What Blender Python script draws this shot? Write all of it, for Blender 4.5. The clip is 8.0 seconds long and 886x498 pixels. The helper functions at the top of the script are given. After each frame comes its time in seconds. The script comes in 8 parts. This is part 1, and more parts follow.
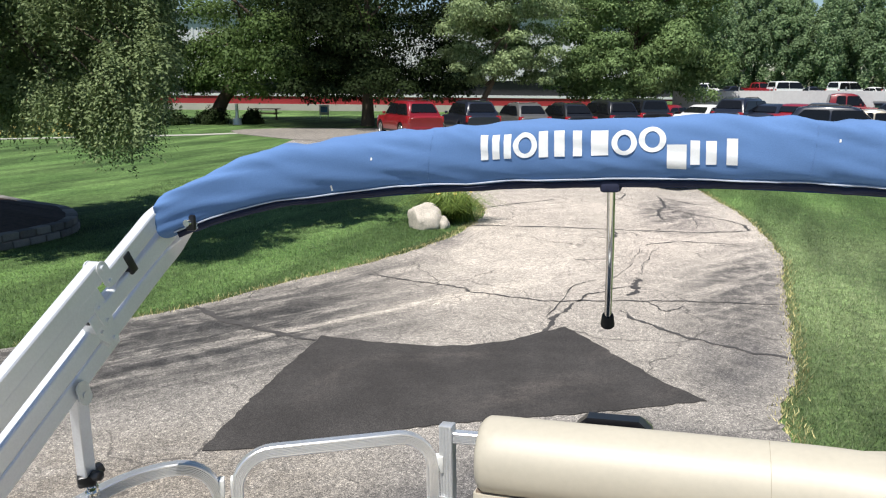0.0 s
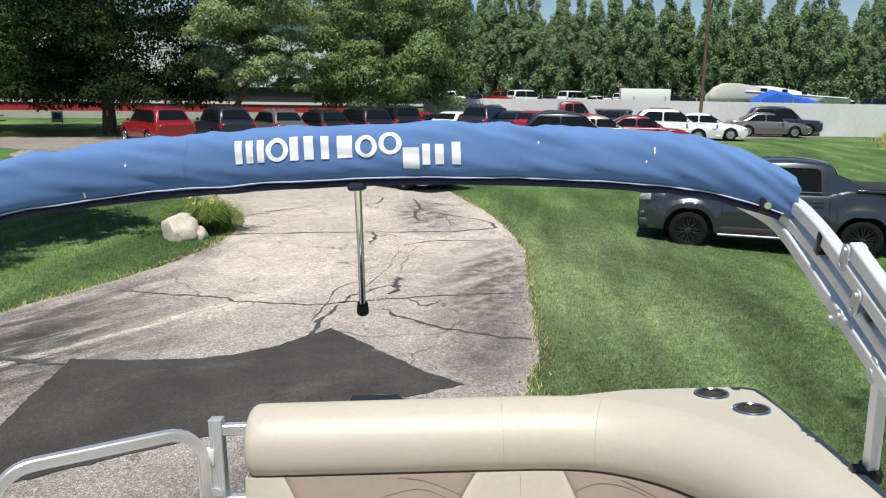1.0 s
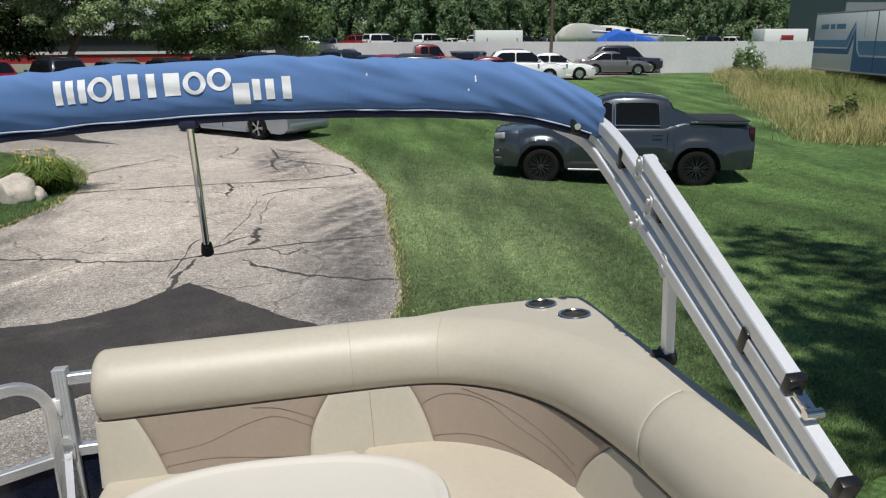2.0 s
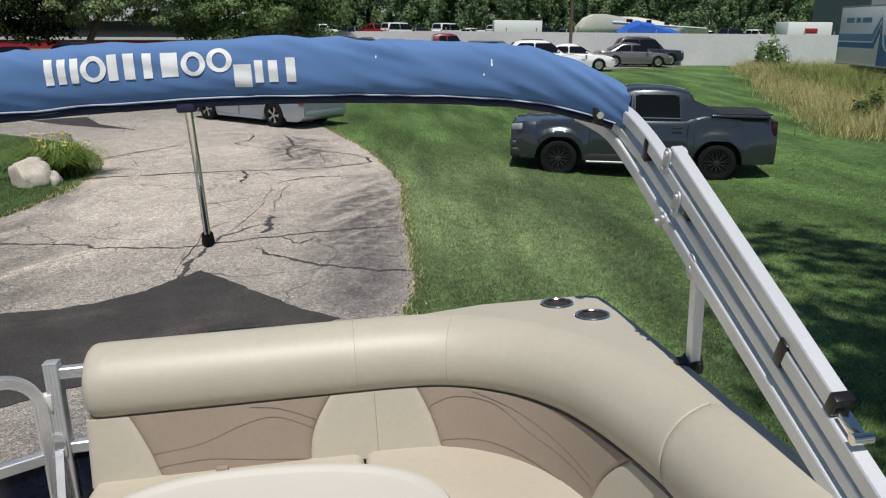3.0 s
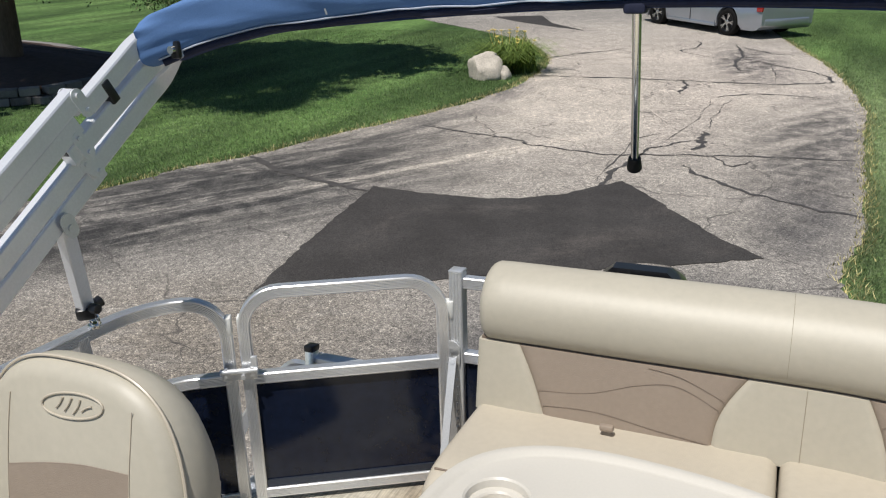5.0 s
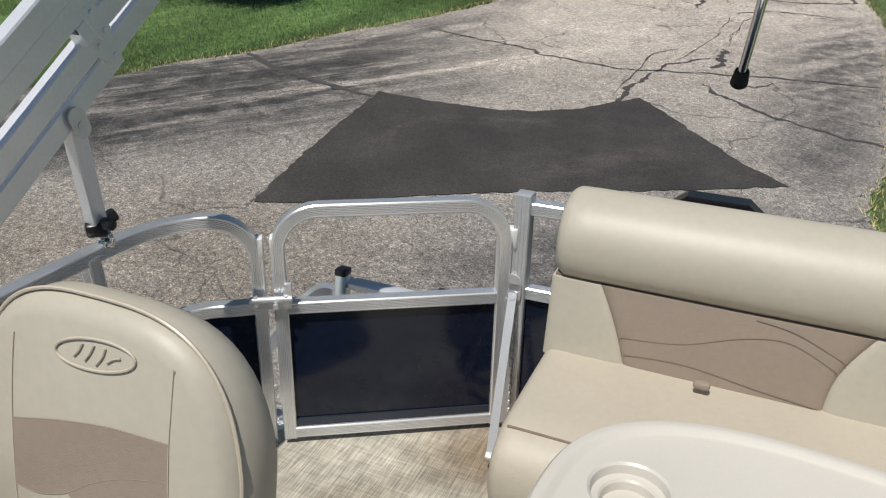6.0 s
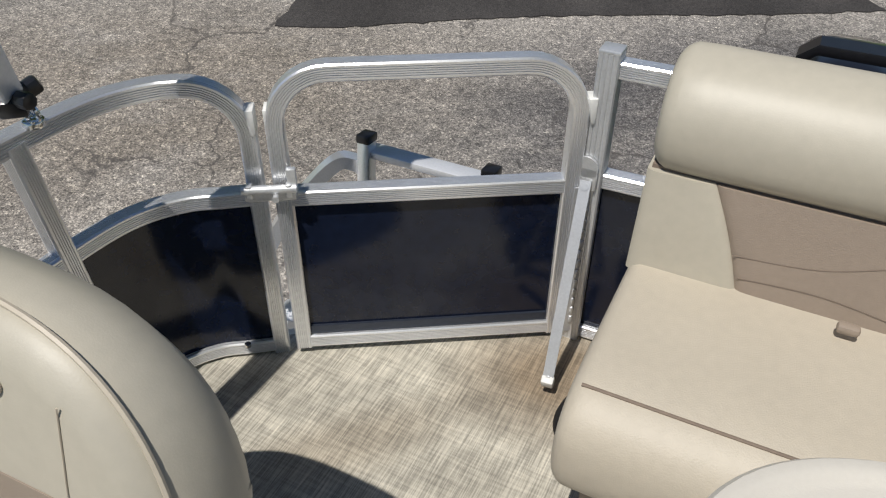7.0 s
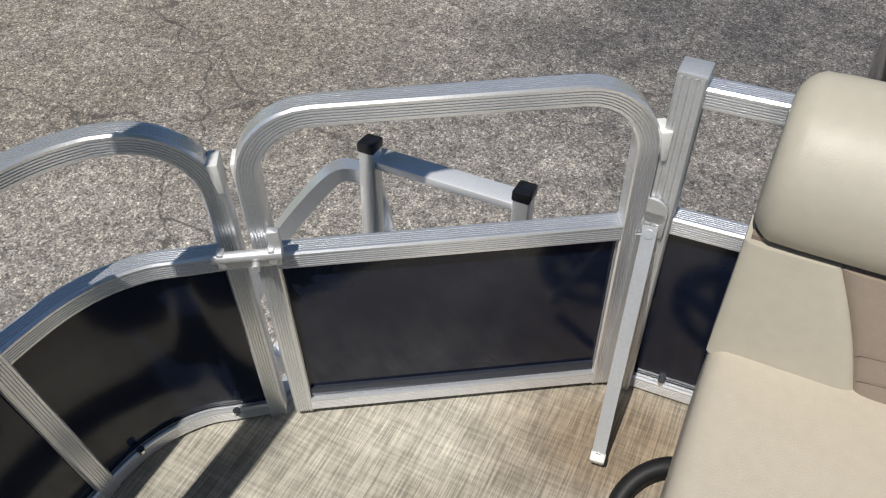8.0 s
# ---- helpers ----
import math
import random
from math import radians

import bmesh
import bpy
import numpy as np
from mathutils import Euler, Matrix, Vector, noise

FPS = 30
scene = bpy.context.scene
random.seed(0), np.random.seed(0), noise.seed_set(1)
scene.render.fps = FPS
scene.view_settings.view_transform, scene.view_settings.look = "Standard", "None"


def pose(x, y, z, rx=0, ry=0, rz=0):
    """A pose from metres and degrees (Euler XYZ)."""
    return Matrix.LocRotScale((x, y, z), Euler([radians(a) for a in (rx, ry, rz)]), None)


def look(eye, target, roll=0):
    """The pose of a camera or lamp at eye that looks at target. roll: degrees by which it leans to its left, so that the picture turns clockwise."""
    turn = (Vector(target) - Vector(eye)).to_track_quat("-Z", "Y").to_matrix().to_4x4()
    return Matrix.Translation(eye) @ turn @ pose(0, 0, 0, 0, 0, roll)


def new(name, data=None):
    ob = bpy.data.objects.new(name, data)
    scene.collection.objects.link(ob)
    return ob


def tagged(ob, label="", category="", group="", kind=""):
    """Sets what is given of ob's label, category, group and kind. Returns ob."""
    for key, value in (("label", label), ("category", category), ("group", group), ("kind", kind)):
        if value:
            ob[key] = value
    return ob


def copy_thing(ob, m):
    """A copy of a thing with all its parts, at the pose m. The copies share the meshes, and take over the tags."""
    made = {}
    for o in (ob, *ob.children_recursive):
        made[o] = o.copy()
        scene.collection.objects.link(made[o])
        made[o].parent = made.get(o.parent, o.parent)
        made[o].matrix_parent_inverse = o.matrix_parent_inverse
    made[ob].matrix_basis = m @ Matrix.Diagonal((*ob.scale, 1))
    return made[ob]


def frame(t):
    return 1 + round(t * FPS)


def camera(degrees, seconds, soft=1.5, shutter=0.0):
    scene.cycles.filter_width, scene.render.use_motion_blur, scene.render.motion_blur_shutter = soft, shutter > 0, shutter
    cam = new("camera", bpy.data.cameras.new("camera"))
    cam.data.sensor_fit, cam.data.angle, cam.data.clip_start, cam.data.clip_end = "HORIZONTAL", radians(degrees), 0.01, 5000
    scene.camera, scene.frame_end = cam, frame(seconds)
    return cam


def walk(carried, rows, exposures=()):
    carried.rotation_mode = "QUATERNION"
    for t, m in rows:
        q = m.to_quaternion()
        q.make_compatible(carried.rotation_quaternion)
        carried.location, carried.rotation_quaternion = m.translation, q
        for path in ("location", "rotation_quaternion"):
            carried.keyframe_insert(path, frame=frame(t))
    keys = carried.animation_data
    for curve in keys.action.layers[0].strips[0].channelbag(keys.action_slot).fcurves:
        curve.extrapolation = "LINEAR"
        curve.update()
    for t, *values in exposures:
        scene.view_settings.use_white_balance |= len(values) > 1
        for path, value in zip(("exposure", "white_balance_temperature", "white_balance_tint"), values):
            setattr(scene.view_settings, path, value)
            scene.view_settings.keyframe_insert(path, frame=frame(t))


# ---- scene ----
cam = camera(59.5, 8.0, 1.2)
PATH = [
    (0, (0.077, 0.303, 2.663), (0.078, 2.259, 2.245), 0.5),
    (0.5, (0.058, 0.217, 2.677), (0.401, 2.148, 2.284), 1.8),
    (0.7, (0.058, 0.181, 2.674), (0.513, 2.077, 2.294), 1.7),
    (1, (0.072, 0.098, 2.672), (0.668, 1.966, 2.278), 1.0),
    (1.2, (0.073, 0.054, 2.659), (0.746, 1.873, 2.213), 0.1),
    (1.5, (0.078, -0.028, 2.649), (0.891, 1.735, 2.167), 0.1),
    (2.8, (0.168, 0.015, 2.627), (1.093, 1.697, 2.067), 0.1),
    (3, (0.177, 0.081, 2.621), (1.04, 1.8, 2.073), 0.6),
    (3.5, (0.216, 0.261, 2.608), (0.83, 2.044, 1.941), -0.5),
    (3.7, (0.247, 0.301, 2.595), (0.728, 2.102, 1.930), -2.0),
    (4, (0.283, 0.337, 2.597), (0.525, 2.191, 1.886), -0.9),
    (4.2, (0.293, 0.347, 2.591), (0.354, 2.179, 1.810), -1.4),
    (4.5, (0.293, 0.358, 2.581), (0.201, 2.193, 1.791), -1.1),
    (4.7, (0.279, 0.377, 2.586), (0.13, 2.22, 1.823), -0.8),
    (5.8, (0.05, 0.628, 2.519), (-0.102, 2.407, 1.619), 1.0),
    (6, (0.014, 0.686, 2.483), (-0.101, 2.427, 1.505), 2.8),
    (6.2, (0.003, 0.758, 2.437), (-0.158, 2.414, 1.328), 0.8),
    (6.5, (-0.003, 0.924, 2.396), (-0.167, 2.48, 1.15), -0.6),
    (7, (-0.049, 1.137, 2.343), (-0.213, 2.599, 0.987), 2.1),
    (7.5, (-0.104, 1.34, 2.337), (-0.228, 2.739, 0.914), 3.0),
    (8, (-0.123, 1.537, 2.307), (-0.289, 2.816, 0.778), 0.1),
]
EXPOSURES = [(0.0, 0.47), (0.5, 0.46), (1.0, 0.36), (1.5, 0.1), (3.0, -0.12), (3.5, -0.08), (4.0, -0.01), (4.5, -0.02), (6.0, -0.12), (6.5, -0.2), (7.0, -0.15), (7.5, -0.08), (8.0, -0.1)]
walk(cam, [(t, look(eye, target, roll)) for t, eye, target, roll in PATH],
     exposures=EXPOSURES)

# ---- world, sun, exposure ----
SUN_AZ, SUN_EL = 213.0, 66.5
world = bpy.data.worlds.new("sky_world")
scene.world = world
world.use_nodes = True
wn = world.node_tree.nodes
sky = wn.new("ShaderNodeTexSky")
sky.sky_type, sky.sun_disc = "NISHITA", False
sky.sun_elevation, sky.sun_rotation = radians(SUN_EL), radians(SUN_AZ)
sky.air_density, sky.dust_density, sky.ozone_density = 1.0, 0.1, 3.5
wn["Background"].inputs["Strength"].default_value = 0.07
world.node_tree.links.new(sky.outputs[0], wn["Background"].inputs["Color"])
sun = new("sun", bpy.data.lights.new("sun", "SUN"))
sun.data.energy, sun.data.angle, sun.data.color = 4.65, radians(0.53), (1.0, 0.96, 0.9)
az, el = radians(SUN_AZ), radians(SUN_EL)
sun_way = Vector((math.sin(az) * math.cos(el), math.cos(az) * math.cos(el), math.sin(el)))
sun.matrix_basis = look(sun_way * 60, (0, 0, 0))

# ---- materials ----


def mat(name, col, rough=0.5, metal=0.0, var=0.12, scale=6.0, fine=90.0, bump=0.0, bscale=150.0, coat=0.0,
        tint=None, spec=0.5, island=0.0, trans=0.0, stretch=(1, 1, 1), pieces=0.0, sheen=0.0):
    m = bpy.data.materials.new(name)
    m.use_nodes = True
    n, l = m.node_tree.nodes, m.node_tree.links
    b = n["Principled BSDF"]
    b.inputs["Roughness"].default_value = rough
    b.inputs["Metallic"].default_value = metal
    b.inputs["Coat Weight"].default_value = coat
    b.inputs["Coat Roughness"].default_value = 0.06
    b.inputs["Specular IOR Level"].default_value = spec
    b.inputs["Sheen Weight"].default_value = sheen
    tc = n.new("ShaderNodeTexCoord")
    mp = n.new("ShaderNodeMapping")
    mp.inputs["Scale"].default_value = stretch
    l.new(tc.outputs["Object"], mp.inputs["Vector"])
    a = n.new("ShaderNodeTexNoise")
    a.inputs["Scale"].default_value, a.inputs["Detail"].default_value = scale, 5
    f = n.new("ShaderNodeTexNoise")
    f.inputs["Scale"].default_value, f.inputs["Detail"].default_value = fine, 3
    l.new(mp.outputs[0], a.inputs["Vector"])
    l.new(mp.outputs[0], f.inputs["Vector"])
    add = n.new("ShaderNodeMath")
    add.operation = "MULTIPLY_ADD"
    l.new(f.outputs[0], add.inputs[0])
    add.inputs[1].default_value = 0.5
    half = n.new("ShaderNodeMath")
    half.operation = "MULTIPLY"
    half.inputs[1].default_value = 0.5
    l.new(a.outputs[0], half.inputs[0])
    l.new(half.outputs[0], add.inputs[2])
    last = add.outputs[0]
    if island or pieces:
        src = n.new("ShaderNodeNewGeometry").outputs["Random Per Island"] if island else n.new("ShaderNodeObjectInfo").outputs["Random"]
        mul = n.new("ShaderNodeMath")
        mul.operation = "MULTIPLY_ADD"
        mul.inputs[1].default_value = island or pieces
        l.new(src, mul.inputs[0])
        l.new(last, mul.inputs[2])
        sub = n.new("ShaderNodeMath")
        sub.operation = "SUBTRACT"
        sub.inputs[1].default_value = (island or pieces) * 0.5
        l.new(mul.outputs[0], sub.inputs[0])
        last = sub.outputs[0]
    r = n.new("ShaderNodeValToRGB")
    lo = [max(0.0, c * (1 - var * 2)) for c in col]
    hi = [min(1.0, c * (1 + var * 2)) for c in (tint or col)]
    r.color_ramp.elements[0].position, r.color_ramp.elements[0].color = 0.25, (*lo, 1)
    r.color_ramp.elements[1].position, r.color_ramp.elements[1].color = 0.75, (*hi, 1)
    l.new(last, r.inputs[0])
    l.new(r.outputs[0], b.inputs["Base Color"])
    if bump:
        g = n.new("ShaderNodeTexNoise")
        g.inputs["Scale"].default_value, g.inputs["Detail"].default_value = bscale, 4
        l.new(mp.outputs[0], g.inputs["Vector"])
        bm_ = n.new("ShaderNodeBump")
        bm_.inputs["Strength"].default_value, bm_.inputs["Distance"].default_value = bump, 0.01
        l.new(g.outputs[0], bm_.inputs["Height"])
        l.new(bm_.outputs[0], b.inputs["Normal"])
    if trans:
        t = n.new("ShaderNodeBsdfTranslucent")
        l.new(r.outputs[0], t.inputs["Color"])
        mx = n.new("ShaderNodeMixShader")
        mx.inputs[0].default_value = trans
        out = n["Material Output"]
        l.new(b.outputs[0], mx.inputs[1])
        l.new(t.outputs[0], mx.inputs[2])
        l.new(mx.outputs[0], out.inputs["Surface"])
    return m


def paint(name, col, metal=0.0, rough=0.28):
    return mat(name, col, rough=rough, metal=metal, var=0.05, scale=2.0, fine=300, coat=0.8)


M_VINYL = mat("cream_vinyl", (0.45, 0.415, 0.338), rough=0.47, var=0.035, scale=5, fine=60, bump=0.05, bscale=420)
M_VINYL_SEAT = mat("cream_seat_vinyl", (0.475, 0.425, 0.343), rough=0.5, var=0.035, scale=4, fine=60, bump=0.14, bscale=380)
M_TAUPE = mat("taupe_vinyl", (0.29, 0.235, 0.187), rough=0.5, var=0.04, scale=5, fine=80, bump=0.15, bscale=420)
M_STITCH = mat("stitch_thread", (0.2, 0.155, 0.12), rough=0.8, var=0.1)
M_SEAM = mat("tonal_seam", (0.3, 0.262, 0.2), rough=0.7, var=0.08)
M_PIPING = mat("cream_piping", (0.5, 0.44, 0.35), rough=0.4, var=0.05)
M_TABLE = mat("white_table_plastic", (0.575, 0.542, 0.478), rough=0.38, var=0.02, scale=7, fine=200, bump=0.05, bscale=500)
M_ARM = mat("satin_white_aluminium", (0.78, 0.79, 0.81), rough=0.38, metal=0.45, var=0.04, scale=9, fine=180)
M_ALU = mat("brushed_aluminium", (0.83, 0.84, 0.86), rough=0.28, metal=0.76, var=0.05, scale=10, fine=250, bump=0.03, bscale=300)
M_ALU_MATT = mat("anodised_aluminium", (0.67, 0.68, 0.69), rough=0.44, metal=0.65, var=0.06, scale=14, fine=200)
M_CHROME = mat("steel_bright", (0.78, 0.77, 0.74), rough=0.14, metal=1.0, var=0.03)
M_PANEL = mat("black_gloss_panel", (0.007, 0.011, 0.026), rough=0.13, var=0.2, scale=3, fine=40, spec=0.45, bump=0.05, bscale=9)
M_PANEL_TRIM = mat("dark_channel", (0.05, 0.06, 0.085), rough=0.3, metal=0.5, var=0.1)
M_RUBBER = mat("black_rubber", (0.012, 0.012, 0.013), rough=0.55, spec=0.3, var=0.2, scale=30)
M_BLACK = mat("black_plastic", (0.01, 0.01, 0.012), rough=0.3, var=0.2, scale=30)
M_COWL = mat("black_cowl_paint", (0.008, 0.008, 0.01), rough=0.3, var=0.1, coat=1.0)
M_GREYCAP = mat("grey_cap_plastic", (0.7, 0.7, 0.67), rough=0.5, var=0.05)
M_BLUE = mat("blue_canvas", (0.098, 0.19, 0.395), rough=0.85, var=0.05, scale=5, fine=300, bump=0.1, bscale=420, spec=0.2, sheen=0.1)
M_BLUE_UNDER = mat("blue_canvas_flap", (0.022, 0.036, 0.1), rough=0.85, var=0.12, scale=5, fine=160, bump=0.25, bscale=700, spec=0.2)
M_NAVY = mat("navy_zip_tape", (0.012, 0.016, 0.045), rough=0.8, var=0.2)
M_PRINT = mat("white_print", (0.78, 0.79, 0.8), rough=0.8, var=0.06, scale=20, fine=500, bump=0.2, bscale=700)
M_CORD = mat("pale_piping_cord", (0.45, 0.5, 0.6), rough=0.7, var=0.06, scale=20)
M_PONTOON = mat("pontoon_aluminium", (0.55, 0.56, 0.57), rough=0.4, metal=0.8, var=0.1, scale=4)
M_GALV = mat("galvanised_steel", (0.4, 0.41, 0.42), rough=0.5, metal=0.6, var=0.15, scale=12)


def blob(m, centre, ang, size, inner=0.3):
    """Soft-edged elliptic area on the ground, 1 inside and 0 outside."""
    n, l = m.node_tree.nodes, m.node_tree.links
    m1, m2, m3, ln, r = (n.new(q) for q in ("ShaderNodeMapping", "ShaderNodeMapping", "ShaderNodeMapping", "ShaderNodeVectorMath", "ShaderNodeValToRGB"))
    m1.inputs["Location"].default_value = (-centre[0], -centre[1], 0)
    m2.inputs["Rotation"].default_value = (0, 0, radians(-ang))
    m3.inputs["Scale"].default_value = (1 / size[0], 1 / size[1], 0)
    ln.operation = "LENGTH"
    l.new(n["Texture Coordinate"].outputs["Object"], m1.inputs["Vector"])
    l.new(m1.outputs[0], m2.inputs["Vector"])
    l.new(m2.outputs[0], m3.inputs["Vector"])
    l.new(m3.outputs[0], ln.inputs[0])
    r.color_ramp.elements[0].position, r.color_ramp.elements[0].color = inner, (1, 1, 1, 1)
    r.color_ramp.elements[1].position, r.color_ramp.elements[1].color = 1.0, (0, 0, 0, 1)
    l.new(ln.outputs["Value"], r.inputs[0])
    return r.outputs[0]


def area_tint(m, centre, ang, size, colour):
    """Soft elliptic area of a material, its colour multiplied paler or darker."""
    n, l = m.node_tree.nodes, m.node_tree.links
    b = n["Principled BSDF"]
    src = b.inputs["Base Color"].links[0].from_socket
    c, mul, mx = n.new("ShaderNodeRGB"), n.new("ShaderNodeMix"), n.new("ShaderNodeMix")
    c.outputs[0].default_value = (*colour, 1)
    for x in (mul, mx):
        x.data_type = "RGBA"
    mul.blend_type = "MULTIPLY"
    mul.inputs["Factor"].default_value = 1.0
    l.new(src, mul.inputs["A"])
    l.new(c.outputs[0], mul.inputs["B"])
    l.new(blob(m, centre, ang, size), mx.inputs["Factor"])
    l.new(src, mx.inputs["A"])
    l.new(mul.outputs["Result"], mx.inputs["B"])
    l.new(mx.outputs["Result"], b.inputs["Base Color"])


def floor_mat():
    """Woven vinyl: crossed streaks of fibre with traffic stains."""
    m = mat("woven_vinyl_floor", (0.435, 0.413, 0.357), rough=0.75, var=0.2, scale=2.6, fine=14, bump=0.2, bscale=500)
    n, l = m.node_tree.nodes, m.node_tree.links
    b = n["Principled BSDF"]
    ramp = b.inputs["Base Color"].links[0].from_node
    tc = n["Texture Coordinate"]
    cols = []
    for sc in ((14, 170, 1), (330, 13, 1)):
        mp = n.new("ShaderNodeMapping")
        mp.inputs["Scale"].default_value = sc
        ns = n.new("ShaderNodeTexNoise")
        ns.inputs["Scale"].default_value, ns.inputs["Detail"].default_value = 1.0, 4
        l.new(tc.outputs["Object"], mp.inputs["Vector"])
        l.new(mp.outputs[0], ns.inputs["Vector"])
        cols.append(ns.outputs[0])
    s = n.new("ShaderNodeMath")
    s.operation = "MULTIPLY_ADD"
    s.inputs[1].default_value = 0.45
    l.new(cols[0], s.inputs[0])
    l.new(cols[1], s.inputs[2])
    r2 = n.new("ShaderNodeValToRGB")
    r2.color_ramp.elements[0].position, r2.color_ramp.elements[0].color = 0.38, (0.62, 0.61, 0.59, 1)
    r2.color_ramp.elements[1].position, r2.color_ramp.elements[1].color = 0.63, (1.36, 1.34, 1.3, 1)
    hf = n.new("ShaderNodeMath")
    hf.operation = "MULTIPLY"
    hf.inputs[1].default_value = 0.69
    l.new(s.outputs[0], hf.inputs[0])
    l.new(hf.outputs[0], r2.inputs[0])
    mx = n.new("ShaderNodeMix")
    mx.data_type, mx.blend_type = "RGBA", "MULTIPLY"
    mx.inputs["Factor"].default_value = 1.0
    l.new(ramp.outputs[0], mx.inputs["A"])
    l.new(r2.outputs[0], mx.inputs["B"])
    l.new(mx.outputs["Result"], b.inputs["Base Color"])
    return m


M_FLOOR = floor_mat()
area_tint(M_FLOOR, (-0.42, 2.12), 20, (0.3, 0.22), (0.55, 0.46, 0.38))
area_tint(M_FLOOR, (-0.75, 1.75), 50, (0.35, 0.1), (0.8, 0.76, 0.72))


def ground_mat(name, base, light, dark, speck=0.0, streaks=False, rough=0.9, bump=0.5, big=0.25, mown=0.0):
    """Aggregate or turf: broad patches, mottling and fine grit at real size."""
    m = bpy.data.materials.new(name)
    m.use_nodes = True
    n, l = m.node_tree.nodes, m.node_tree.links
    b = n["Principled BSDF"]
    b.inputs["Roughness"].default_value = rough
    b.inputs["Specular IOR Level"].default_value = 0.25
    tc = n.new("ShaderNodeTexCoord")

    def noise_out(scale, detail=4, vec=None):
        t = n.new("ShaderNodeTexNoise")
        t.inputs["Scale"].default_value, t.inputs["Detail"].default_value = scale, detail
        l.new(vec or tc.outputs["Object"], t.inputs["Vector"])
        return t.outputs[0]

    def ramp(src, p0, c0, p1, c1):
        r = n.new("ShaderNodeValToRGB")
        r.color_ramp.elements[0].position, r.color_ramp.elements[0].color = p0, (*c0, 1)
        r.color_ramp.elements[1].position, r.color_ramp.elements[1].color = p1, (*c1, 1)
        l.new(src, r.inputs[0])
        return r.outputs[0]

    def mix(a, c, fac, mode="MIX"):
        x = n.new("ShaderNodeMix")
        x.data_type, x.blend_type = "RGBA", mode
        if isinstance(fac, float):
            x.inputs["Factor"].default_value = fac
        else:
            l.new(fac, x.inputs["Factor"])
        l.new(a, x.inputs["A"])
        l.new(c, x.inputs["B"])
        return x.outputs["Result"]

    col = ramp(noise_out(big, 5), 0.38, dark, 0.62, light)
    mid = ramp(noise_out(2.3, 5), 0.3, [c * 0.78 for c in base], 0.7, [c * 1.2 for c in base])
    col = mix(col, mid, 0.55)
    grit = ramp(noise_out(130, 2), 0.34, (0.62, 0.62, 0.63), 0.66, (1.36, 1.35, 1.33))
    col = mix(col, grit, 1.0, "MULTIPLY")
    if mown:
        for scale, lo_, hi_ in ((7.0, 0.74, 1.24), (26.0, 0.62, 1.4)):
            col = mix(col, ramp(noise_out(scale, 5), 0.36, (lo_,) * 3, 0.64, (hi_, hi_ * 0.98, hi_ * 0.95)), 1.0, "MULTIPLY")
        for ang, sc in ((66, 0.6), (80, 0.35)):
            mt = n.new("ShaderNodeMapping")
            mt.inputs["Rotation"].default_value = (0, 0, radians(-ang))
            l.new(tc.outputs["Object"], mt.inputs["Vector"])
            ms = n.new("ShaderNodeMapping")
            ms.inputs["Scale"].default_value = (0.12, sc * 2.0, 1)
            l.new(mt.outputs[0], ms.inputs["Vector"])
            band = ramp(noise_out(1.0, 4, ms.outputs[0]), 0.36, [1 - mown] * 3, 0.64, [1 + mown * 1.1, 1 + mown, 1 + mown])
            col = mix(col, band, 1.0, "MULTIPLY")
    if speck:
        tuft = ramp(noise_out(20, 6), 0.36, (0.78, 0.78, 0.79), 0.64, (1.19, 1.18, 1.17))
        col = mix(col, tuft, min(1.0, speck * 1.7), "MULTIPLY")
        for scale, lo_, hi_ in ((52.0, 0.76, 1.24), (96.0, 0.42, 1.78)):
            pit = n.new("ShaderNodeTexVoronoi")
            pit.inputs["Scale"].default_value = scale
            l.new(tc.outputs["Object"], pit.inputs["Vector"])
            one = n.new("ShaderNodeSeparateColor")
            l.new(pit.outputs["Color"], one.inputs[0])
            pr = n.new("ShaderNodeValToRGB")
            pr.color_ramp.elements[0].position, pr.color_ramp.elements[0].color = 0.0, (lo_, lo_, lo_, 1)
            pr.color_ramp.elements[1].position, pr.color_ramp.elements[1].color = 1.0, (hi_, hi_, hi_ * 0.97, 1)
            for at, c in ((0.2, 0.88), (0.84, 1.06)):
                pr.color_ramp.elements.new(at).color = (c, c, c, 1)
            l.new(one.outputs[0], pr.inputs[0])
            col = mix(col, pr.outputs[0], min(1.0, speck * 1.6), "MULTIPLY")
        v = n.new("ShaderNodeTexVoronoi")
        v.inputs["Scale"].default_value = 160.0
        l.new(tc.outputs["Object"], v.inputs["Vector"])
        sep = n.new("ShaderNodeSeparateColor")
        l.new(v.outputs["Color"], sep.inputs[0])
        stone_r = n.new("ShaderNodeValToRGB")
        stone_r.color_ramp.elements[0].position, stone_r.color_ramp.elements[0].color = 0.0, (0.3, 0.3, 0.32, 1)
        stone_r.color_ramp.elements[1].position, stone_r.color_ramp.elements[1].color = 1.0, (2.0, 1.96, 1.88, 1)
        for at, c in ((0.24, 0.78), (0.8, 1.1)):
            stone_r.color_ramp.elements.new(at).color = (c, c, c * 0.98, 1)
        l.new(sep.outputs[0], stone_r.inputs[0])
        stone = stone_r.outputs[0]
        col = mix(col, stone, min(1.0, speck * 1.6), "MULTIPLY")
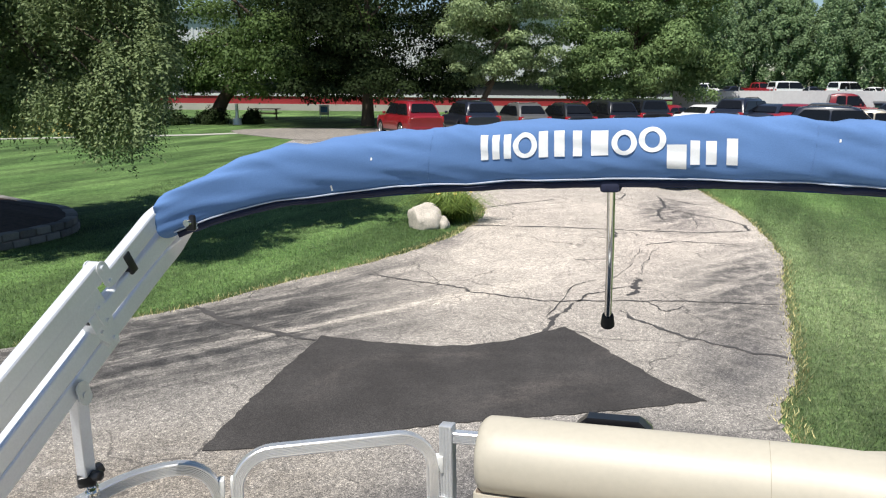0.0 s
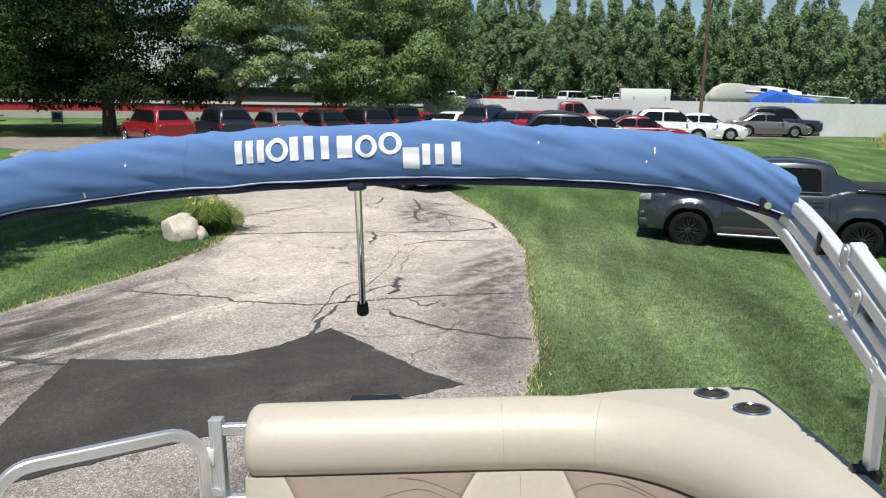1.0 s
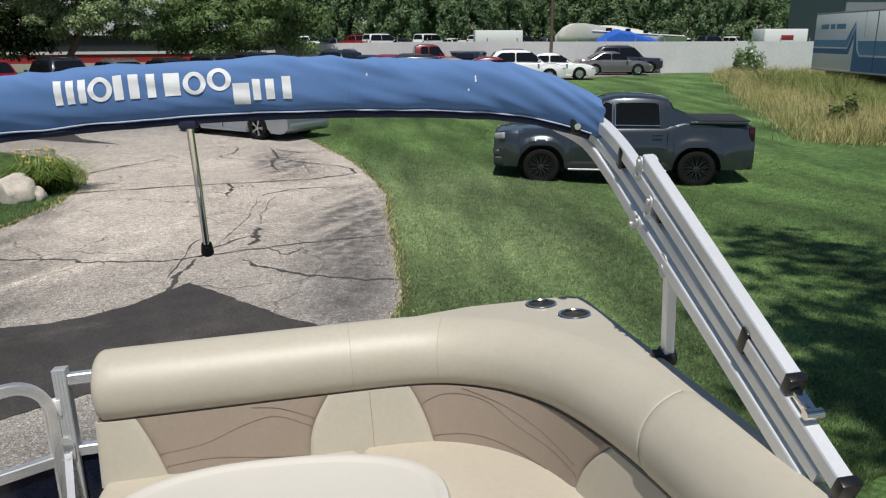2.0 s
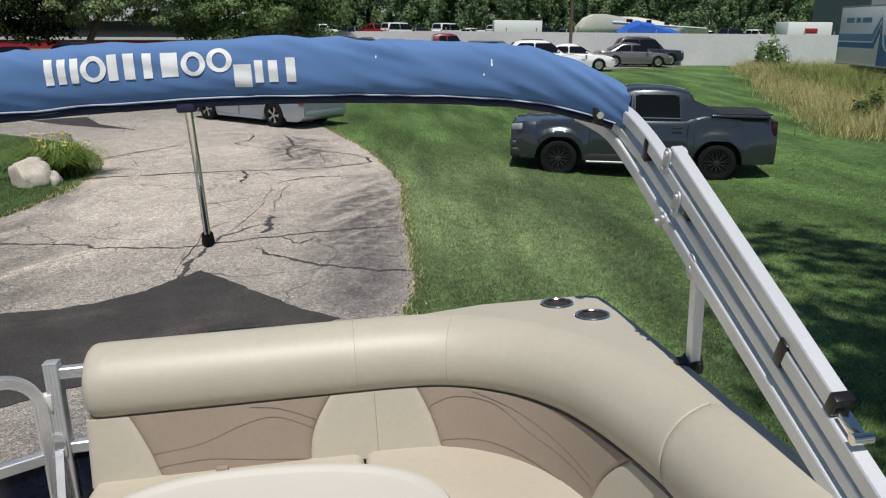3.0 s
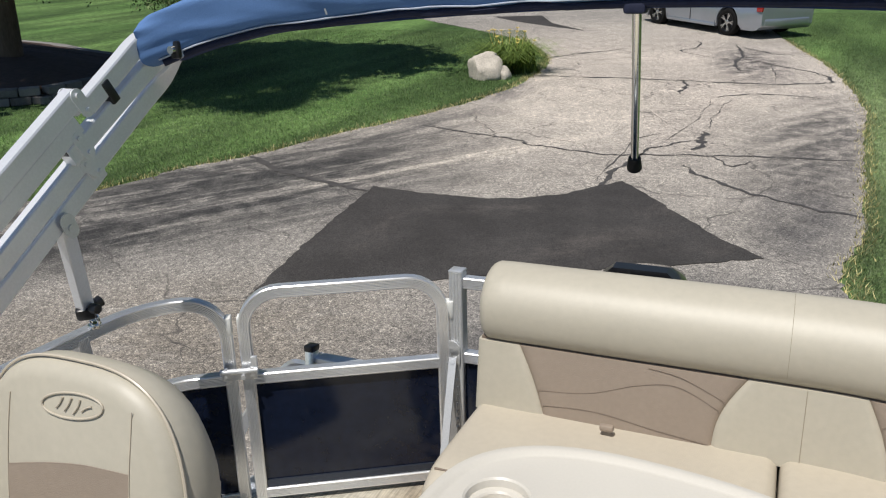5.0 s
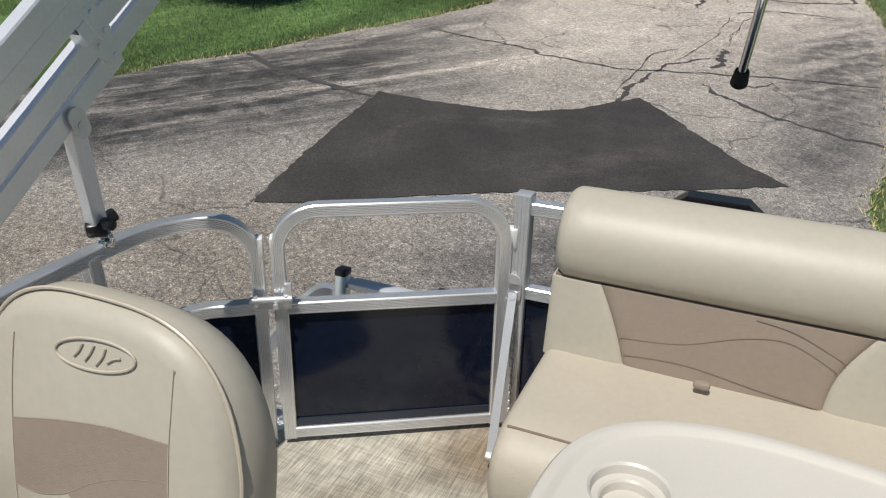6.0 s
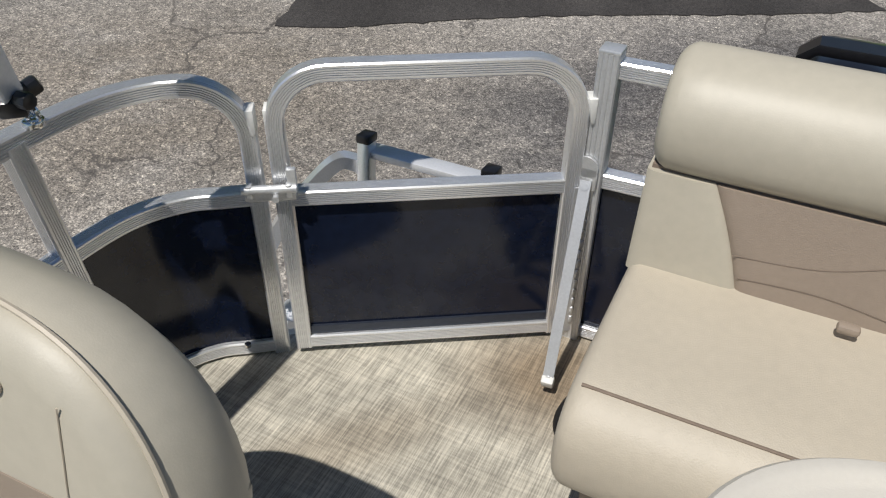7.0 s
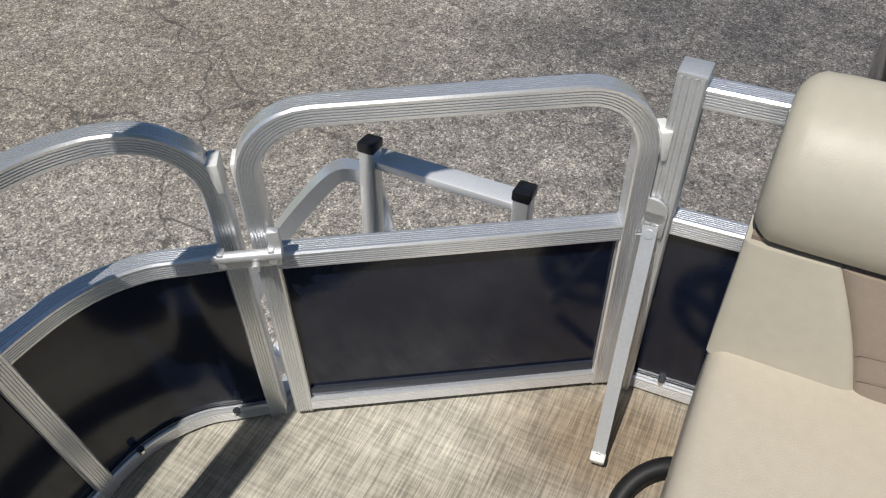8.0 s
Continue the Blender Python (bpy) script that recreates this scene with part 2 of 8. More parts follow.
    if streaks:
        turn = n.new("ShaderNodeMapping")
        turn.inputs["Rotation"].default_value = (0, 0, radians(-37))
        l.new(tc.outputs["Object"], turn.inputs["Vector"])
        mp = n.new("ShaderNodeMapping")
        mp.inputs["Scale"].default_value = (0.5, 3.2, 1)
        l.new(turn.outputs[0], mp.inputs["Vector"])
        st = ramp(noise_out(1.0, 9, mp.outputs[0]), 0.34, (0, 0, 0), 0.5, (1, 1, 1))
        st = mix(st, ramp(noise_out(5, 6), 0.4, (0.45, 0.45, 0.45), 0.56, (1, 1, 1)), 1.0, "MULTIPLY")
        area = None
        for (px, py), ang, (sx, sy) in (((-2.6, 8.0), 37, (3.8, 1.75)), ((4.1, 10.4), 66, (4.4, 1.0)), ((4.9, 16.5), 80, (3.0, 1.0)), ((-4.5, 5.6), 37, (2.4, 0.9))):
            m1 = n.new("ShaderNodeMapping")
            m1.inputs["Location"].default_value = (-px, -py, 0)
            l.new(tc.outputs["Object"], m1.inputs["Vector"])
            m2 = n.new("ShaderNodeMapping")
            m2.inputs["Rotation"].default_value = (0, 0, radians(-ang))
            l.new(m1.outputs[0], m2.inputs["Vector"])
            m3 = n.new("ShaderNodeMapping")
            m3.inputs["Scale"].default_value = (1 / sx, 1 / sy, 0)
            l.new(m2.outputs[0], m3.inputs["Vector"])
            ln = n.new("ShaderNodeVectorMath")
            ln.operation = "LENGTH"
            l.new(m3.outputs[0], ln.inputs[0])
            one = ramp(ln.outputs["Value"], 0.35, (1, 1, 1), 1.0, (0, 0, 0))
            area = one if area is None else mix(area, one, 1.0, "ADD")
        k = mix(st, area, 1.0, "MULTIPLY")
        wet = None
        for (px, py), ang, (sx, sy) in (((1.3, 5.3), 15, (2.0, 1.1)), ((3.0, 7.6), 70, (1.5, 0.55))):
            m1, m2, m3, ln = (n.new(q) for q in ("ShaderNodeMapping", "ShaderNodeMapping", "ShaderNodeMapping", "ShaderNodeVectorMath"))
            m1.inputs["Location"].default_value = (-px, -py, 0)
            m2.inputs["Rotation"].default_value = (0, 0, radians(-ang))
            m3.inputs["Scale"].default_value = (1 / sx, 1 / sy, 0)
            ln.operation = "LENGTH"
            l.new(tc.outputs["Object"], m1.inputs["Vector"])
            l.new(m1.outputs[0], m2.inputs["Vector"])
            l.new(m2.outputs[0], m3.inputs["Vector"])
            l.new(m3.outputs[0], ln.inputs[0])
            one = ramp(ln.outputs["Value"], 0.45, (1, 1, 1), 1.05, (0, 0, 0))
            wet = one if wet is None else mix(wet, one, 1.0, "ADD")
        wet = mix(wet, ramp(noise_out(2.2, 7), 0.3, (0.35, 0.35, 0.35), 0.55, (1, 1, 1)), 1.0, "MULTIPLY")
        oil = n.new("ShaderNodeRGB")
        oil.outputs[0].default_value = (0.56, 0.57, 0.6, 1)
        col = mix(col, mix(col, oil.outputs[0], 1.0, "MULTIPLY"), wet)
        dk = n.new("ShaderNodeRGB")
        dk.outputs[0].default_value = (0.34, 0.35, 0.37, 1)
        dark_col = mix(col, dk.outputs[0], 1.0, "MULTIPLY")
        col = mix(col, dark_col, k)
    l.new(col, b.inputs["Base Color"])
    bp = n.new("ShaderNodeBump")
    bp.inputs["Strength"].default_value, bp.inputs["Distance"].default_value = bump, 0.012
    l.new(noise_out(90, 3), bp.inputs["Height"])
    l.new(bp.outputs[0], b.inputs["Normal"])
    return m


def stain(m, centre, ang, size, colour, grain=(0.6, 4.0), lo=0.44, hi=0.56, inner=0.3):
    """Worn, broken-edged discoloured area that runs along one direction of the drive."""
    n, l = m.node_tree.nodes, m.node_tree.links
    b = n["Principled BSDF"]
    src = b.inputs["Base Color"].links[0].from_socket
    turn, mp, ns, r, both, c, mul, mx = (n.new(k) for k in ("ShaderNodeMapping", "ShaderNodeMapping", "ShaderNodeTexNoise", "ShaderNodeValToRGB", "ShaderNodeMath", "ShaderNodeRGB", "ShaderNodeMix", "ShaderNodeMix"))
    turn.inputs["Rotation"].default_value = (0, 0, radians(-ang))
    mp.inputs["Scale"].default_value = (*grain, 1)
    ns.inputs["Scale"].default_value, ns.inputs["Detail"].default_value, ns.inputs["Roughness"].default_value = 1.0, 12, 0.72
    l.new(n["Texture Coordinate"].outputs["Object"], turn.inputs["Vector"])
    l.new(turn.outputs[0], mp.inputs["Vector"])
    l.new(mp.outputs[0], ns.inputs["Vector"])
    r.color_ramp.elements[0].position, r.color_ramp.elements[0].color = lo, (0, 0, 0, 1)
    r.color_ramp.elements[1].position, r.color_ramp.elements[1].color = hi, (1, 1, 1, 1)
    l.new(ns.outputs[0], r.inputs[0])
    both.operation = "MULTIPLY"
    l.new(r.outputs[0], both.inputs[0])
    l.new(blob(m, centre, ang, size, inner), both.inputs[1])
    c.outputs[0].default_value = (*colour, 1)
    for x in (mul, mx):
        x.data_type = "RGBA"
    mul.blend_type = "MULTIPLY"
    mul.inputs["Factor"].default_value = 1.0
    l.new(src, mul.inputs["A"])
    l.new(c.outputs[0], mul.inputs["B"])
    l.new(both.outputs[0], mx.inputs["Factor"])
    l.new(src, mx.inputs["A"])
    l.new(mul.outputs["Result"], mx.inputs["B"])
    l.new(mx.outputs["Result"], b.inputs["Base Color"])


def hairlines(m, scale, width, seed):
    """Fine wandering cracks, broken off where a broad noise says so."""
    n, l = m.node_tree.nodes, m.node_tree.links
    b = n["Principled BSDF"]
    src = b.inputs["Base Color"].links[0].from_socket
    mp, warp, addv, sc, v, r, mask, mr, both, mx = (n.new(k) for k in ("ShaderNodeMapping", "ShaderNodeTexNoise", "ShaderNodeVectorMath", "ShaderNodeVectorMath", "ShaderNodeTexVoronoi", "ShaderNodeValToRGB", "ShaderNodeTexNoise", "ShaderNodeValToRGB", "ShaderNodeMath", "ShaderNodeMix"))
    mp.inputs["Location"].default_value = (seed, seed * 1.7, 0)
    l.new(n["Texture Coordinate"].outputs["Object"], mp.inputs["Vector"])
    warp.inputs["Scale"].default_value, warp.inputs["Detail"].default_value = 1.6, 8
    l.new(mp.outputs[0], warp.inputs["Vector"])
    sc.operation, sc.inputs["Scale"].default_value = "SCALE", 0.9
    l.new(warp.outputs["Color"], sc.inputs[0])
    l.new(mp.outputs[0], addv.inputs[0])
    l.new(sc.outputs[0], addv.inputs[1])
    v.feature, v.voronoi_dimensions = "DISTANCE_TO_EDGE", "2D"
    v.inputs["Scale"].default_value = scale
    l.new(addv.outputs[0], v.inputs["Vector"])
    r.color_ramp.elements[0].position, r.color_ramp.elements[0].color = width * 0.4, (1, 1, 1, 1)
    r.color_ramp.elements[1].position, r.color_ramp.elements[1].color = width, (0, 0, 0, 1)
    l.new(v.outputs["Distance"], r.inputs[0])
    mask.inputs["Scale"].default_value, mask.inputs["Detail"].default_value = 0.55, 6
    l.new(mp.outputs[0], mask.inputs["Vector"])
    mr.color_ramp.elements[0].position, mr.color_ramp.elements[0].color = 0.46, (0, 0, 0, 1)
    mr.color_ramp.elements[1].position, mr.color_ramp.elements[1].color = 0.56, (0.75, 0.75, 0.75, 1)
    l.new(mask.outputs[0], mr.inputs[0])
    both.operation = "MULTIPLY"
    l.new(r.outputs[0], both.inputs[0])
    l.new(mr.outputs[0], both.inputs[1])
    mx.data_type = "RGBA"
    l.new(both.outputs[0], mx.inputs["Factor"])
    l.new(src, mx.inputs["A"])
    mx.inputs["B"].default_value = (0.07, 0.064, 0.06, 1)
    l.new(mx.outputs["Result"], b.inputs["Base Color"])


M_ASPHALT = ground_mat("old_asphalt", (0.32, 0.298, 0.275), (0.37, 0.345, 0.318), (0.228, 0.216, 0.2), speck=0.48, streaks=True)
M_PATCH = ground_mat("new_asphalt", (0.05, 0.0465, 0.045), (0.066, 0.062, 0.06), (0.042, 0.039, 0.038), speck=0.14, bump=0.4, big=1.2)
M_TAR = mat("crack_tar", (0.062, 0.057, 0.054), rough=0.7, var=0.25, scale=9)
M_TURF = ground_mat("turf", (0.072, 0.14, 0.042), (0.118, 0.198, 0.066), (0.048, 0.1, 0.026), bump=1.0, big=0.35, mown=0.3)
M_BLADE = mat("grass_blade", (0.11, 0.192, 0.06), tint=(0.21, 0.29, 0.12), rough=0.6, var=0.15, scale=0.6, fine=9, island=0.35, trans=0.4)


def mow_blades(m):
    """Broad lighter and darker mowing bands over the blades."""
    n, l = m.node_tree.nodes, m.node_tree.links
    b = n["Principled BSDF"]
    src = b.inputs["Base Color"].links[0].from_socket
    tc = n["Texture Coordinate"]
    for ang, sc in ((66, 0.6), (80, 0.35)):
        mt, ms, ns, r, mx = (n.new(k) for k in ("ShaderNodeMapping", "ShaderNodeMapping", "ShaderNodeTexNoise", "ShaderNodeValToRGB", "ShaderNodeMix"))
        mt.inputs["Rotation"].default_value = (0, 0, radians(-ang))
        ms.inputs["Scale"].default_value = (0.12, sc * 2.0, 1)
        ns.inputs["Scale"].default_value, ns.inputs["Detail"].default_value = 1.0, 4
        r.color_ramp.elements[0].position, r.color_ramp.elements[0].color = 0.36, (0.7, 0.7, 0.7, 1)
        r.color_ramp.elements[1].position, r.color_ramp.elements[1].color = 0.64, (1.33, 1.3, 1.3, 1)
        mx.data_type, mx.blend_type = "RGBA", "MULTIPLY"
        mx.inputs["Factor"].default_value = 1.0
        l.new(tc.outputs["Object"], mt.inputs["Vector"])
        l.new(mt.outputs[0], ms.inputs["Vector"])
        l.new(ms.outputs[0], ns.inputs["Vector"])
        l.new(ns.outputs[0], r.inputs[0])
        l.new(src, mx.inputs["A"])
        l.new(r.outputs[0], mx.inputs["B"])
        src = mx.outputs["Result"]
    l.new(src, b.inputs["Base Color"])


mow_blades(M_BLADE)
M_DRY = mat("dry_grass", (0.36, 0.35, 0.13), tint=(0.62, 0.54, 0.27), rough=0.75, var=0.3, scale=0.5, fine=3, island=0.8, trans=0.35)
M_WEED = mat("meadow_green", (0.15, 0.21, 0.055), tint=(0.36, 0.4, 0.14), rough=0.7, var=0.3, scale=0.6, fine=3, island=0.7, trans=0.35)
M_LOT = ground_mat("lot_asphalt", (0.24, 0.22, 0.195), (0.27, 0.245, 0.22), (0.19, 0.175, 0.16), speck=0.3)
# right-hand lawn and upper drive multiplied to a paler tone
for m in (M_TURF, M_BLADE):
    area_tint(m, (6.2, 10.5), 68, (8.5, 3.6), (1.42, 1.16, 1.62))
area_tint(M_ASPHALT, (2.6, 15.5), 75, (9.5, 7.5), (1.6, 1.54, 1.48))
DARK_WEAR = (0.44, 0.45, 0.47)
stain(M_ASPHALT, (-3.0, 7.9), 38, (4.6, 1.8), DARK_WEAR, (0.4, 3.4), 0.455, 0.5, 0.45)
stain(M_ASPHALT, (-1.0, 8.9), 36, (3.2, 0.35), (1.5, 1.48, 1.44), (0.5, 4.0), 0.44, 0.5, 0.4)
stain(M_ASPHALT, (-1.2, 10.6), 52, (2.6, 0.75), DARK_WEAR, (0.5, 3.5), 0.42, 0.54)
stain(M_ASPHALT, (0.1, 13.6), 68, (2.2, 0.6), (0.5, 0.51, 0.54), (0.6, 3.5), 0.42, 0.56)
stain(M_ASPHALT, (4.3, 10.2), 66, (3.4, 0.9), (0.82, 0.82, 0.83), (1.6, 14.0), 0.45, 0.57)
stain(M_ASPHALT, (2.9, 7.6), 60, (1.9, 0.8), (0.84, 0.84, 0.85), (1.6, 14.0), 0.45, 0.57)
stain(M_ASPHALT, (5.0, 15.8), 80, (3.2, 1.1), (0.78, 0.78, 0.8), (1.2, 9.0), 0.46, 0.57)
stain(M_ASPHALT, (1.3, 4.6), 10, (2.6, 1.5), (0.58, 0.59, 0.62), (1.2, 2.4), 0.38, 0.54, 0.5)
stain(M_ASPHALT, (1.2, 12.0), 60, (3.6, 1.6), (1.2, 1.2, 1.19), (0.7, 3.0), 0.48, 0.6)
stain(M_ASPHALT, (-2.2, 4.6), 20, (2.4, 1.5), (0.78, 0.75, 0.71), (1.0, 2.0), 0.3, 0.5, 0.4)
hairlines(M_ASPHALT, 0.62, 0.011, 3.0)
hairlines(M_ASPHALT, 1.2, 0.01, 11.0)
for at, turn_, size_ in (((1.75, 7.75), 60, (0.6, 0.3)), ((0.2, 7.6), 5, (1.1, 0.25)), ((-0.9, 7.0), 70, (0.9, 0.3)), ((0.9, 6.7), 20, (1.2, 0.5)), ((2.1, 6.8), 35, (0.5, 0.2))):
    stain(M_PATCH, at, turn_, size_, (1.75, 1.68, 1.62), (1.5, 3.0), 0.45, 0.62, 0.1)

# ---- builders ----
BASE = {}


def finish(name, bm, material, angle=38):
    me = bpy.data.meshes.new(name)
    bmesh.ops.recalc_face_normals(bm, faces=bm.faces)
    bm.to_mesh(me)
    bm.free()
    me.polygons.foreach_set("use_smooth", [True] * len(me.polygons))
    me.set_sharp_from_angle(angle=radians(angle))
    me.materials.append(material)
    return me


def thing(name, label, category, base=(0, 0, 0), m=None, group="", kind=""):
    ob = new(name)
    ob.empty_display_size = 0.1
    ob.matrix_basis = (m or Matrix()) @ Matrix.Translation(base)
    BASE[ob.name] = Vector(base)
    return tagged(ob, label, category, group, kind)


def part(name, bm, material, parent, label="", angle=38):
    root = parent
    while root.parent:
        root = root.parent
    bm.transform(Matrix.Translation(-BASE[root.name]))
    ob = new(name, finish(name, bm, material, angle))
    ob.parent = parent
    if label:
        ob["label"] = label
    return ob


def solid(name, bm, material, label, category="", kind="", group="", m=None, angle=38):
    ob = new(name, finish(name, bm, material, angle))
    if m:
        ob.matrix_basis = m
    return tagged(ob, label, category, group, kind)


def box(bm, c, s, turn=None, bevel=0.0, seg=2):
    m = Matrix.Translation(c) @ (turn or Matrix()) @ Matrix.Diagonal((*s, 1))
    vs = bmesh.ops.create_cube(bm, size=1.0, matrix=m)["verts"]
    if bevel:
        es = list({e for v in vs for e in v.link_edges})
        bmesh.ops.bevel(bm, geom=es, offset=bevel, segments=seg, affect="EDGES", profile=0.5)
    return bm


def tube(bm, pts, r, n=10, r2=None):
    """Round tube through points; r2 tapers to the end."""
    pts = [Vector(p) for p in pts]
    rings = []
    side = None
    for i, p in enumerate(pts):
        t = (pts[min(i + 1, len(pts) - 1)] - pts[max(i - 1, 0)]).normalized()
        if side is None:
            side = t.orthogonal().normalized()
        side = (side - t * side.dot(t)).normalized()
        up = t.cross(side)
        k = i / max(1, len(pts) - 1)
        rr = r + ((r2 if r2 is not None else r) - r) * k
        rings.append([bm.verts.new(p + (side * math.cos(a) + up * math.sin(a)) * rr) for a in [2 * math.pi * j / n for j in range(n)]])
    for a, b in zip(rings, rings[1:]):
        for j in range(n):
            bm.faces.new((a[j], a[(j + 1) % n], b[(j + 1) % n], b[j]))
    bm.faces.new(rings[0][::-1])
    bm.faces.new(rings[-1])
    return bm


def sweep(bm, profile, pts, sides, scales=None, closed_profile=True, caps=True):
    """Profile (a, b): a along the side vector at each point, b along tangent x side."""
    pts = [Vector(p) for p in pts]
    n = len(profile)
    rings = []
    for i, p in enumerate(pts):
        t = (pts[min(i + 1, len(pts) - 1)] - pts[max(i - 1, 0)]).normalized()
        s = Vector(sides[i])
        s = (s - t * s.dot(t)).normalized()
        u = t.cross(s)
        k = scales[i] if scales else 1.0
        rings.append([bm.verts.new(p + s * a * k + u * b * k) for a, b in profile])
    for a, b in zip(rings, rings[1:]):
        for j in range(n if closed_profile else n - 1):
            bm.faces.new((a[j], a[(j + 1) % n], b[(j + 1) % n], b[j]))
    if caps and closed_profile:
        bm.faces.new(rings[0][::-1])
        bm.faces.new(rings[-1])
    return bm


def prism(bm, poly, z0, z1, bevel=0.0, seg=3):
    """Upright slab from a plan outline."""
    vs = [bm.verts.new((x, y, z0)) for x, y in poly]
    f = bm.faces.new(vs)
    r = bmesh.ops.extrude_face_region(bm, geom=[f])
    top = [g for g in r["geom"] if isinstance(g, bmesh.types.BMVert)]
    for v in top:
        v.co.z = z1
    if bevel:
        es = list({e for v in top + vs for e in v.link_edges if abs(e.verts[0].co.z - e.verts[1].co.z) < 1e-6})
        bmesh.ops.bevel(bm, geom=es, offset=bevel, segments=seg, affect="EDGES", profile=0.5)
    return bm


def disc(bm, c, r, h, n=20, axis=None, bevel=0.0, r2=None):
    m = Matrix.Translation(c) @ (axis or Matrix())
    vs = bmesh.ops.create_cone(bm, cap_ends=True, segments=n, radius1=r, radius2=r if r2 is None else r2, depth=h, matrix=m)["verts"]
    if bevel:
        es = [e for e in {e for v in vs for e in v.link_edges} if len(e.link_faces) == 2 and max(len(f.verts) for f in e.link_faces) > 4]
        bmesh.ops.bevel(bm, geom=es, offset=bevel, segments=2, affect="EDGES", profile=0.5)
    return bm


def smooth_line(pts, n):
    """Even points on a Catmull-Rom curve through pts."""
    pts = [Vector(p) for p in pts]
    out = []
    for i in range(len(pts) - 1):
        p0, p1, p2, p3 = pts[max(i - 1, 0)], pts[i], pts[i + 1], pts[min(i + 2, len(pts) - 1)]
        for j in range(n):
            t = j / n
            out.append(0.5 * (2 * p1 + (p2 - p0) * t + (2 * p0 - 5 * p1 + 4 * p2 - p3) * t * t + (3 * p1 - p0 - 3 * p2 + p3) * t ** 3))
    out.append(pts[-1])
    return out


def ribbed(h, k=4, d=0.0014):
    """Square tube section with finely grooved faces."""
    out = []
    for q in range(4):
        a = q * math.pi / 2
        line = [(-h, -h + 0.003), (-h, -h + 0.006)]
        w = 2 * h - 0.012
        for i in range(k):
            y = -h + 0.006 + w * (i + 0.5) / k
            g = w / k * 0.26
            line += [(-h, y - g), (-h + d, y - g * 0.4), (-h + d, y + g * 0.4), (-h, y + g)]
        line += [(-h, h - 0.003)]
        for x, y in reversed(line):
            out.append((x * math.cos(a) - y * math.sin(a), x * math.sin(a) + y * math.cos(a)))
    return out


RIB = ribbed(0.0165, 5, 0.0024)
SQ = [(-0.0165, -0.0165), (0.0165, -0.0165), (0.0165, 0.0165), (-0.0165, 0.0165)]

# ---- ground, drive and lot ----


def ground_z(x, y):
    """Level near the boat; the yard behind the grey fence stands a little higher."""
    n = (x * 0.423 + y * 0.906)
    dip = 0.27 * math.exp(-((x - 11.2) / 3.4) ** 2 - ((y - 12.6) / 4.5) ** 2)
    k = max(0.0, min(1.0, (n - 56.0) / 6.0)) * max(0.0, min(1.0, (x - 10.0) / 8.0))
    a, b = max(0.0, min(1.0, (x - 5.0) / 20.0)), max(0.0, min(1.0, (n - 30.0) / 12.0))
    rise = 0.36 * a * a * (3 - 2 * a) * b * b * (3 - 2 * b)
    return 0.85 * k * k * (3 - 2 * k) - dip + rise


bm = bmesh.new()
radii = [0, 2, 4, 6, 8, 9, 10, 11, 12, 13, 14, 15, 16, 18, 20, 25, 30, 35, 40, 45, 50, 53, 56, 58, 60, 62, 65, 70, 80, 95, 120, 160, 240, 400, 800, 1600, 3200]
cx, cy = 0.0, 5.0
prev = None
for r in radii:
    if r == 0:
        prev = [bm.verts.new((cx, cy, 0))]
        continue
    ring = []
    for k in range(96):
        a = 2 * math.pi * k / 96
        x, y = cx + r * math.cos(a), cy + r * math.sin(a)
        ring.append(bm.verts.new((x, y, ground_z(x, y))))
    for k in range(96):
        if len(prev) == 1:
            bm.faces.new((prev[0], ring[k], ring[(k + 1) % 96]))
        else:
            bm.faces.new((prev[k], ring[k], ring[(k + 1) % 96], prev[(k + 1) % 96]))
    prev = ring
solid("ground", bm, M_TURF, "mown green lawn reaching to the horizon", kind="structure", angle=80)


def sheet(bm, poly, z):
    bm.faces.new([bm.verts.new((x, y, z)) for x, y in poly])
    bmesh.ops.triangulate(bm, faces=list(bm.faces))
    return bm


def curb_sheet(bm, poly, z):
    """A thin slab: its top at z, its edge running down into the soil."""
    n = len(poly)
    top = [bm.verts.new((x, y, z)) for x, y in poly]
    low = [bm.verts.new((x, y, -0.05)) for x, y in poly]
    for k in range(n):
        bm.faces.new((top[k], low[k], low[(k + 1) % n], top[(k + 1) % n]))
    f = bm.faces.new(top)
    bmesh.ops.triangulate(bm, faces=[f])
    return bm


def ragged(line, amount, step, seed):
    rnd = random.Random(seed)
    out = []
    pts = smooth_line([(x, y, 0) for x, y in line], 8)
    for a, b in zip(pts, pts[1:]):
        k = max(1, int((b - a).length / step))
        for j in range(k):
            p = a.lerp(b, j / k)
            out.append((p.x + rnd.uniform(-amount, amount), p.y + rnd.uniform(-amount, amount)))
    return out


LEFT_EDGE = [(-16, -2), (-10, 3.4), (-6.4, 6.2), (-4.15, 7.85), (-3.55, 8.7), (-2.9, 9.3), (-2.05, 10.45), (-1.05, 11.65), (-0.05, 13.2), (0.62, 14.9), (0.98, 16.9), (0.55, 19.4), (-0.7, 21.6), (-2.5, 24.2), (-5.0, 29.2), (-7.0, 34.5)]
RIGHT_EDGE = [(12.5, 30.5), (9.2, 27.0), (7.3, 23.4), (6.75, 20.6), (6.55, 18.6), (6.35, 16.4), (5.9, 14.1), (5.38, 12.1), (4.75, 10.6), (3.9, 8.4), (3.3, 6.95), (2.9, 6.35), (2.72, 5.3), (2.85, 2.0), (3.3, -5.0)]
drive = ragged(LEFT_EDGE, 0.035, 0.12, 3) + [(-7.0, 37.0), (12.5, 37.0)] + ragged(RIGHT_EDGE, 0.035, 0.12, 4) + [(3.3, -14), (-16, -14)]
